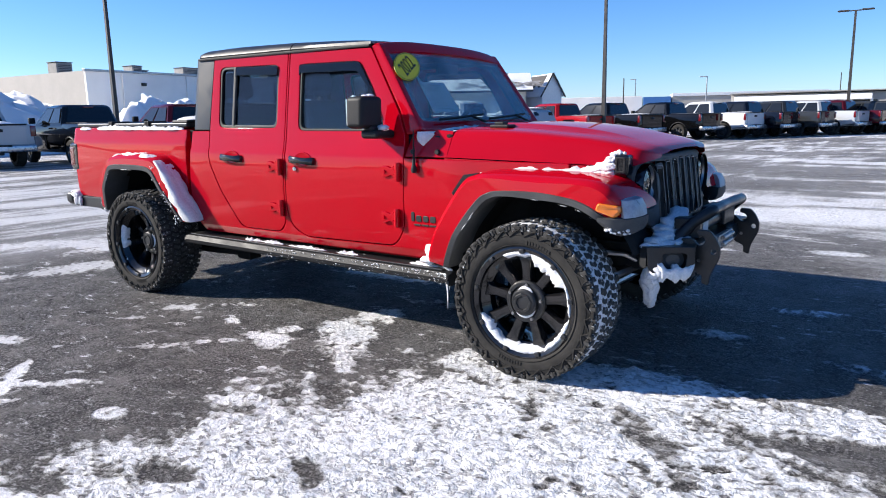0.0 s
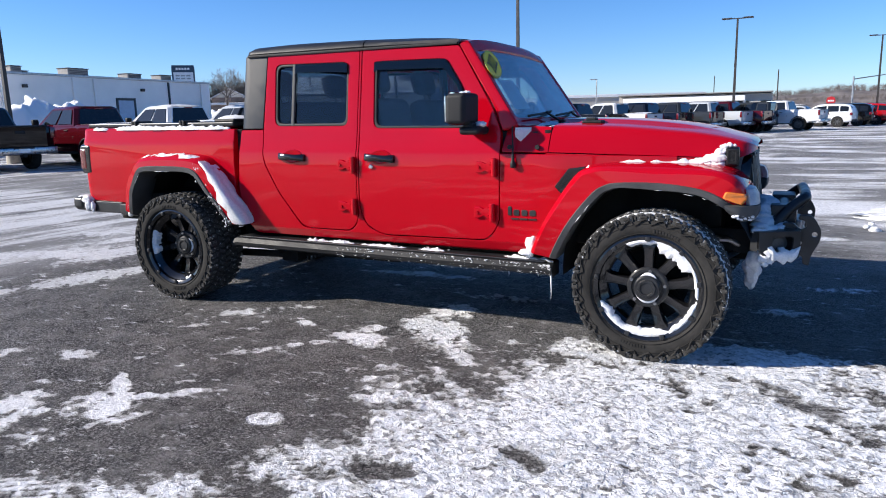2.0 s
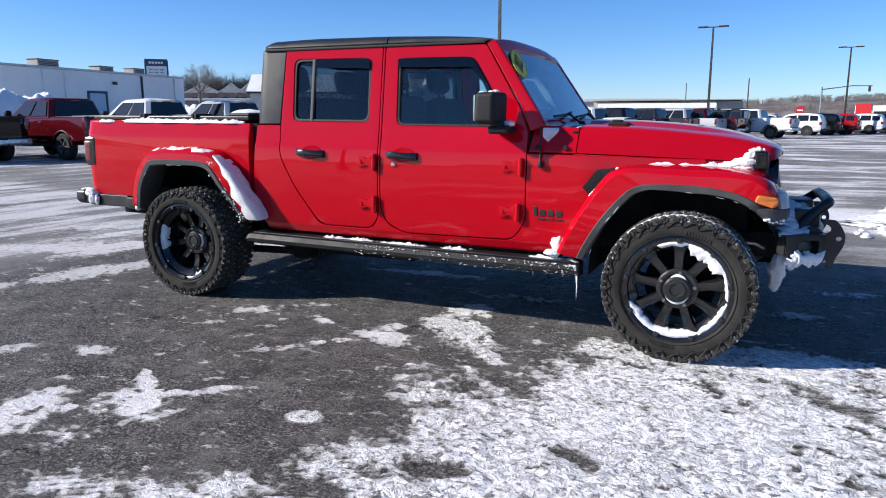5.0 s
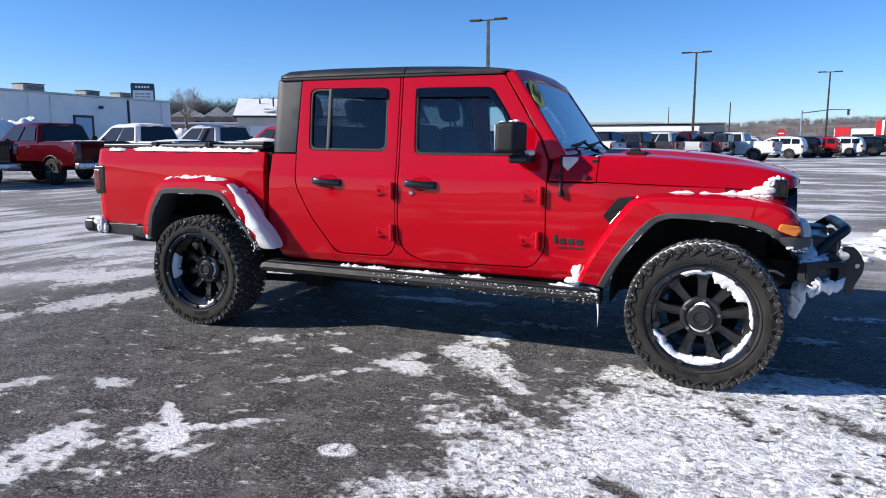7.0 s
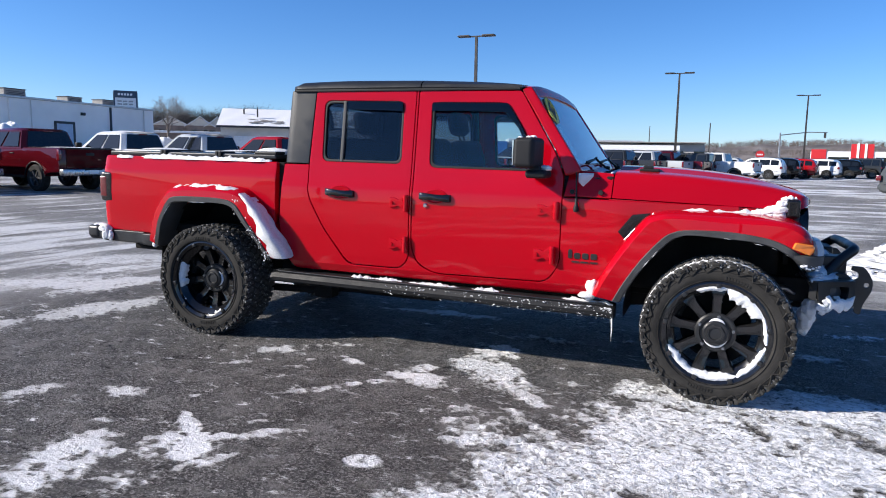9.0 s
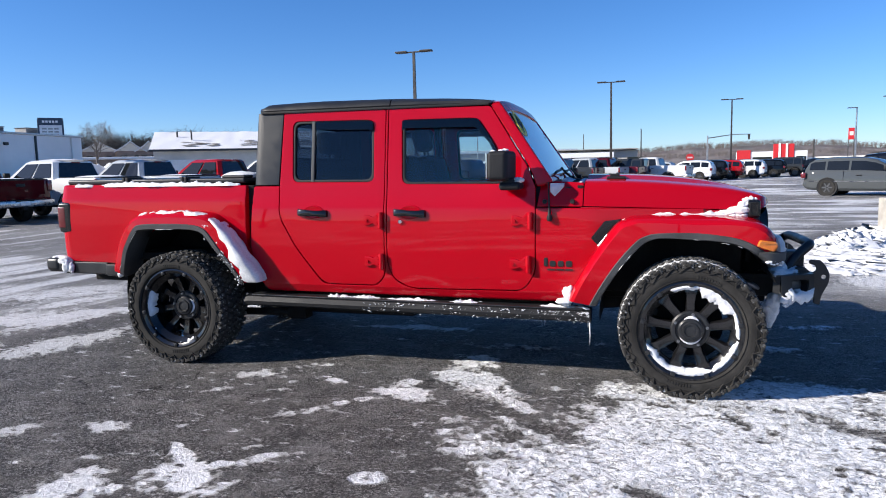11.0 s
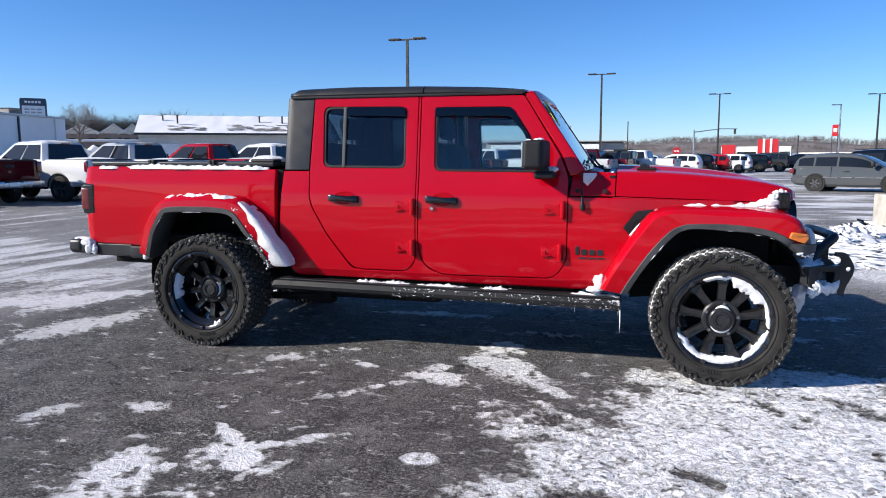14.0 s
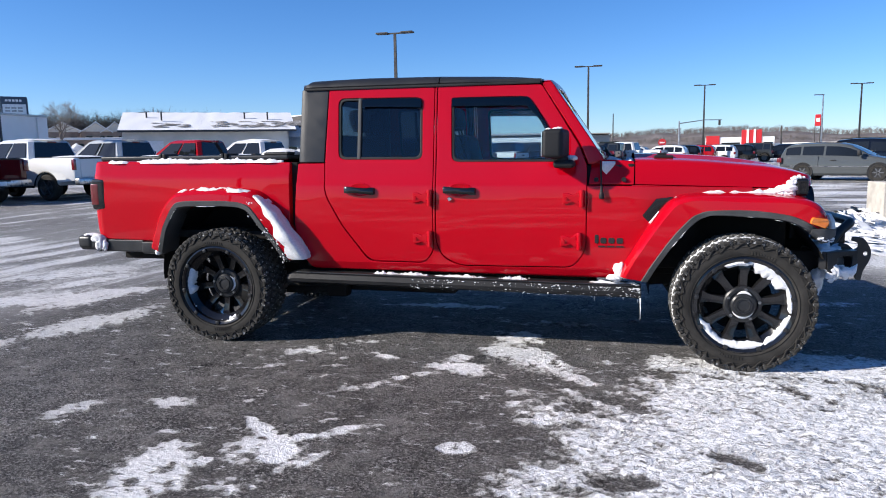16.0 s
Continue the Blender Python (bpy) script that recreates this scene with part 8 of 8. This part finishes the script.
# far shops: white canopy on posts, blue block, red and white block
cn = thing("filling_station_canopy", pose(-9.5, 103.5, 0, 0, 0, 6), "flat white snow-topped canopy on thin posts", "canopy")
b = bmesh.new()
box(b, (-11, -4, 2.75), (5, 4, 3.45), 0.05)
part("deck", b, WHITE, cn)
b = bmesh.new()
box(b, (-13, 6, 4.0), (9, 12, 4.18), 0.05)
part("rear_roof", b, UNITGREY, cn, "thin grey flat roof edge")
b = bmesh.new()
box(b, (-13, 7, 0), (9, 11.5, 3.9), 0.05)
part("shop_wall", b, BEIGE, cn)
for x in (-9.5, -4.5, 0.5, 5.0):
    b = bmesh.new()
    box(b, (x - 0.18, -0.2, 0), (x + 0.18, 0.2, 2.9), 0.02)
    part("post", b, WHITE, cn)
for k in range(5):
    b = bmesh.new()
    box(b, (-11 + 4.6 * k, 6.9, 0.6), (-8 + 4.6 * k, 7.0, 2.8), 0.02)
    part("shop_window", b, CARGLASS, cn)

bl = thing("blue_shop", pose(-36.0, 113, 0, 0, 0, 22), "far shop with a bright blue front", "building")
b = bmesh.new()
box(b, (-2.0, 0, 0), (2.4, 6, 4.2), 0.05)
part("blue_front", b, SIGNBLUE, bl)
b = bmesh.new()
box(b, (2.6, 0.5, 0), (26, 7, 4.2), 0.05)
part("wing", b, BEIGE, bl)
b = bmesh.new()
box(b, (2.6, 0.3, 4.2), (26, 7.2, 4.7), 0.05)
part("parapet", b, WHITE, bl)
b = bmesh.new()
box(b, (-16, 1, 0), (-2.2, 7, 4.4), 0.05)
part("wing", b, SIDING, bl)

rb = thing("red_white_shop", pose(19.5, 127.0, 0, 0, 0, -6), "far white shop with bold red panels", "building")
b = bmesh.new()
box(b, (-5.0, 0, 0), (6, 9, 3.3), 0.05)
part("main_wall", b, WHITE, rb)
for x0, x1, z1 in ((-4.9, -2.7, 3.6), (0.8, 4.0, 4.5)):
    b = bmesh.new()
    box(b, (x0, -0.15, 0.8), (x1, 0.6, z1), 0.05)
    part("red_panel", b, SIGNRED, rb)
for x0, x1 in ((1.6, 1.95), (2.7, 3.05)):
    b = bmesh.new()
    box(b, (x0, -0.25, 1.0), (x1, -0.14, 4.6), 0.02)
    part("white_stripe", b, WHITE, rb)
for x0 in (-2.4, -0.9, 4.3):
    b = bmesh.new()
    box(b, (x0, -0.06, 0.8), (x0 + 1.5, 0.02, 2.4), 0.02)
    part("shop_window", b, CARGLASS, rb)
b = bmesh.new()
box(b, (6.2, 1, 0), (22, 8, 2.2), 0.05)
part("low_wing", b, SIDING, rb)

# ---- signs and thin poles ----
st = thing("stop_sign", pose(5.66, 79.3, 0, 0, 0, 4), "red octagonal stop sign on a thin post", "road sign")
b = bmesh.new()
spin(b, [(0.001, 0.0), (0.45, 0.0), (0.45, 0.04), (0.001, 0.04)], 8, "y", (0, 0, 2.15))
part("face", b, SIGNRED, st)
b = bmesh.new()
for k in range(4):
    box(b, (-0.27 + 0.14 * k, -0.02, 2.07), (-0.16 + 0.14 * k, -0.005, 2.23), 0.01)
part("bars", b, WHITE, st)
b = bmesh.new()
tube(b, [(0, 0.06, 0), (0, 0.06, 2.8)], 0.05, 8)
part("post", b, STEEL, st)

rs = thing("red_sign", pose(24.2, 91.4, 0, 0, 0, -8), "tall red and white sign on twin posts", "sign")
b = bmesh.new()
box(b, (-0.32, -0.12, 3.9), (0.32, 0.12, 5.3), 0.04)
part("board", b, SIGNRED, rs)
b = bmesh.new()
box(b, (-0.2, -0.15, 4.4), (0.2, -0.11, 4.85), 0.02)
part("white_mark", b, WHITE, rs)
for s in (-0.3, 0.3):
    b = bmesh.new()
    tube(b, [(s, 0, 0), (s, 0, 4.2)], 0.05, 8)
    part("post", b, BRONZE, rs)


def thin_pole(x, y, h, arm=0.0, lamp=False):
    p = thing("utility_pole", pose(x, y, 0), "thin grey roadside pole", "pole", "roadside poles")
    b = bmesh.new()
    tube(b, [(0, 0, 0), (0, 0, h)], [0.13, 0.08], 8)
    part("mast", b, STEEL if arm or lamp else BRONZE, p)
    if arm:
        b = bmesh.new()
        tube(b, [(0, 0, h - 0.3), (arm * 0.6, 0, h + 0.05), (arm, 0, h + 0.02)], [0.06, 0.05, 0.04], 8)
        part("arm", b, STEEL, p)
        b = bmesh.new()
        box(b, (arm * 0.95 - 0.12, -0.15, h - 0.6), (arm * 0.95 + 0.12, 0.15, h), 0.04)
        part("signal_head", b, BRONZE, p)
    if lamp:
        b = bmesh.new()
        box(b, (-1.1, -0.15, h - 0.05), (0.1, 0.15, h + 0.08), 0.04)
        part("lamp_head", b, STEEL, p)
    return p


thin_pole(-1.0, 118, 7.5), thin_pole(-15.2, 160, 8.9), thin_pole(7.8, 86, 4.75, 4.8), thin_pole(26.6, 100, 8.2, 0, True), thin_pole(21, 96, 4.2), thin_pole(36, 100, 4.4)
thin_pole(-26.5, 108, 6.8, 0, True), thin_pole(-50, 140, 8.5, 0, True), thin_pole(-38, 104, 7.0), thin_pole(40, 110, 6.0)

# ---- ploughed snow by the warehouse ----
for x0, y0, x1, y1, w, h in ((-40.0, 21.0, -42.0, 31.0, 3.0, 2.7), (-30, 8.0, -42, 17.5, 4.6, 3.0), (-42.5, 30, -46, 48, 1.8, 1.3), (-57, 54, -58, 65, 3.2, 2.7)):
    b = bmesh.new()
    heap(b, [(x0 + (x1 - x0) * i / 90, y0 + (y1 - y0) * i / 90, -0.02) for i in range(91)], w, h, 41, x0, 0.42, 0.75)
    s = tagged(part("snow_mound", b, SNOW, None, sharp=0), "high mound of ploughed snow beside the warehouse", "snow bank", kind="stuff")
    s.data.shade_smooth()

# ---- trees ----
BARK = plain("grey_bark", (0.16, 0.13, 0.11), 0.9, vary=0.3, scale=3, bump=0.3, grain=20)
TWIG = plain("bare_twigs", (0.2, 0.175, 0.16), 0.9, vary=0.25, scale=0.2, bump=0.0, grain=3)
FARTWIG = plain("far_bare_woods", (0.15, 0.13, 0.122), 0.95, vary=0.25, scale=0.1, bump=0.0, grain=2)
PINE = plain("dark_evergreen", (0.075, 0.066, 0.056), 0.9, vary=0.4, scale=0.4, bump=0.0, grain=4)


def bare_tree(x, y, h, seed):
    rnd = random.Random(seed)
    t = thing("bare_tree", pose(x, y, 0, 0, 0, seed * 40), "broad leafless tree with fine spreading twigs", "tree")
    trunk, crown = bmesh.new(), bmesh.new()
    tube(trunk, [(0, 0, 0), (0.05, 0, h * 0.15), (0, 0.05, h * 0.28)], [0.32, 0.24, 0.2], 8)

    def grow(p, d, length, r, level):
        q = p + d * length
        mid = p + d * length * 0.5 + Vector((rnd.uniform(-1, 1), rnd.uniform(-1, 1), 0)) * length * 0.06
        tube(trunk if level < 2 else crown, [p, mid, q], [r, r * 0.8, r * 0.6], 5 if level < 2 else 3, caps=False)
        if level >= 6:
            return
        for _ in range(rnd.choice((3, 3, 4)) if level else 7):
            turn = Euler((rnd.uniform(-0.8, 0.8), rnd.uniform(-0.8, 0.8), 0)).to_matrix()
            nd = (turn @ d + Vector((0, 0, 0.2))).normalized()
            grow(q if rnd.random() < 0.6 else mid, nd, length * rnd.uniform(0.62, 0.82), max(0.009, r * 0.5), level + 1)
    grow(Vector((0, 0, h * 0.26)), Vector((0, 0, 1)), h * 0.2, 0.2, 0)
    part("trunk", trunk, BARK, t)
    part("crown", crown, TWIG, t)


bare_tree(-82.6, 85.2, 12.0, 3)


def woods(name, spots, seed, colour, label, twigs=18, thin=0.009, fork=0):
    """Far woods: many bare stems with rising twigs, one joined object."""
    rnd = random.Random(seed)
    verts, faces = [], []

    def stick(a, c, r):
        i = len(verts)
        verts.extend([(a[0] - r, a[1], a[2]), (a[0] + r, a[1], a[2]), (c[0] + r * 0.4, c[1], c[2]), (c[0] - r * 0.4, c[1], c[2]), (a[0], a[1] - r, a[2]), (c[0], c[1] - r * 0.4, c[2])])
        faces.extend([(i, i + 4, i + 5, i + 3), (i + 4, i + 1, i + 2, i + 5), (i + 1, i, i + 3, i + 2)])
    for x, y, z, h in spots:
        stick((x, y, z), (x + rnd.uniform(-0.5, 0.5), y, z + h * 0.75), 0.012 * h)
        for _ in range(twigs):
            f = rnd.uniform(0.2, 0.75)
            a = rnd.uniform(0, math.tau)
            r = h * rnd.uniform(0.15, 0.36)
            q = (x + r * math.cos(a), y + r * math.sin(a), z + min(h, h * f + h * rnd.uniform(0.12, 0.42)))
            stick((x, y, z + h * f), q, thin * h)
            for _ in range(fork):
                u, k = rnd.uniform(0.3, 0.9), 0.13 * h
                p = (x + (q[0] - x) * u, y + (q[1] - y) * u, z + h * f + (q[2] - z - h * f) * u)
                stick(p, (p[0] + rnd.uniform(-k, k), p[1] + rnd.uniform(-k, k), p[2] + rnd.uniform(0.2, 1.2) * k), thin * 0.6 * h)
    me = bpy.data.meshes.new(name)
    me.from_pydata(verts, [], faces)
    me.materials.append(colour)
    return tagged(new(name, me), label, "woods", kind="stuff")


HAZE = plain("far_wooded_hill", (0.17, 0.15, 0.143), 0.95, vary=0.5, scale=0.12, bump=0.0, grain=0.3)


def ridge(name, az0, az1, dist, heights, label, mat):
    """A far wooded rise seen along compass angles from the lot, in degrees from +y."""
    n = 60
    rows = []
    for j, (dd, hh) in enumerate(((-60, 0.0), (-30, 0.55), (0, 1.0), (60, 0.9), (160, 0.0))):
        row = []
        for i in range(n + 1):
            f = i / n
            a = radians(az0 + (az1 - az0) * f)
            h = float(np.interp(f * (len(heights) - 1), range(len(heights)), heights))
            z = -0.3 + hh * h * (1 + 0.18 * noise.noise(Vector((f * 26, j * 0.3, dist))))
            row.append(((dist + dd) * math.sin(a) + 3, (dist + dd) * math.cos(a), z))
        rows.append(row)
    ob = tagged(part(name, loft(bmesh.new(), rows), mat, None, sharp=0), label, "hill", kind="structure")
    ob.data.shade_smooth()
    return rows


random.seed(21)
for k, (az0, az1, dist, heights, count) in enumerate(((-8, 45, 420, (4, 10.2, 11.2, 8.2, 7, 7, 7, 7), 4200), (-40, -8, 480, (5, 4, 4, 3, 3), 1000), (-75, -40, 300, (4, 5, 7, 6, 3), 260), (45, 160, 500, (5, 6, 5, 6, 5), 160), (160, 285, 450, (6, 6, 7, 6, 5), 200))):
    rows = ridge("backdrop_hill", az0, az1, dist, heights, "far low hill covered in bare brown woods", HAZE)
    spots = []
    for _ in range(count):
        i = random.uniform(0, 59.9)
        j = random.choice((1, 1, 2, 2, 2))
        a, c = Vector(rows[j][int(i)]), Vector(rows[j][int(i) + 1])
        p = a.lerp(c, i - int(i))
        spots.append((p.x, p.y + random.uniform(-14, 14), p.z - 1.2, random.uniform(2.0, 4.6)))
    woods("far_woods", spots, k, FARTWIG, "bare brown winter woods along the horizon")
spots = [(-116 + 34 * random.random(), 108 + 24 * random.random(), 0, random.uniform(6.5, 10.6)) for _ in range(300)]
woods("dark_woods", spots, 77, PINE, "dark winter trees behind the brick houses", 46, 0.0034, 6)
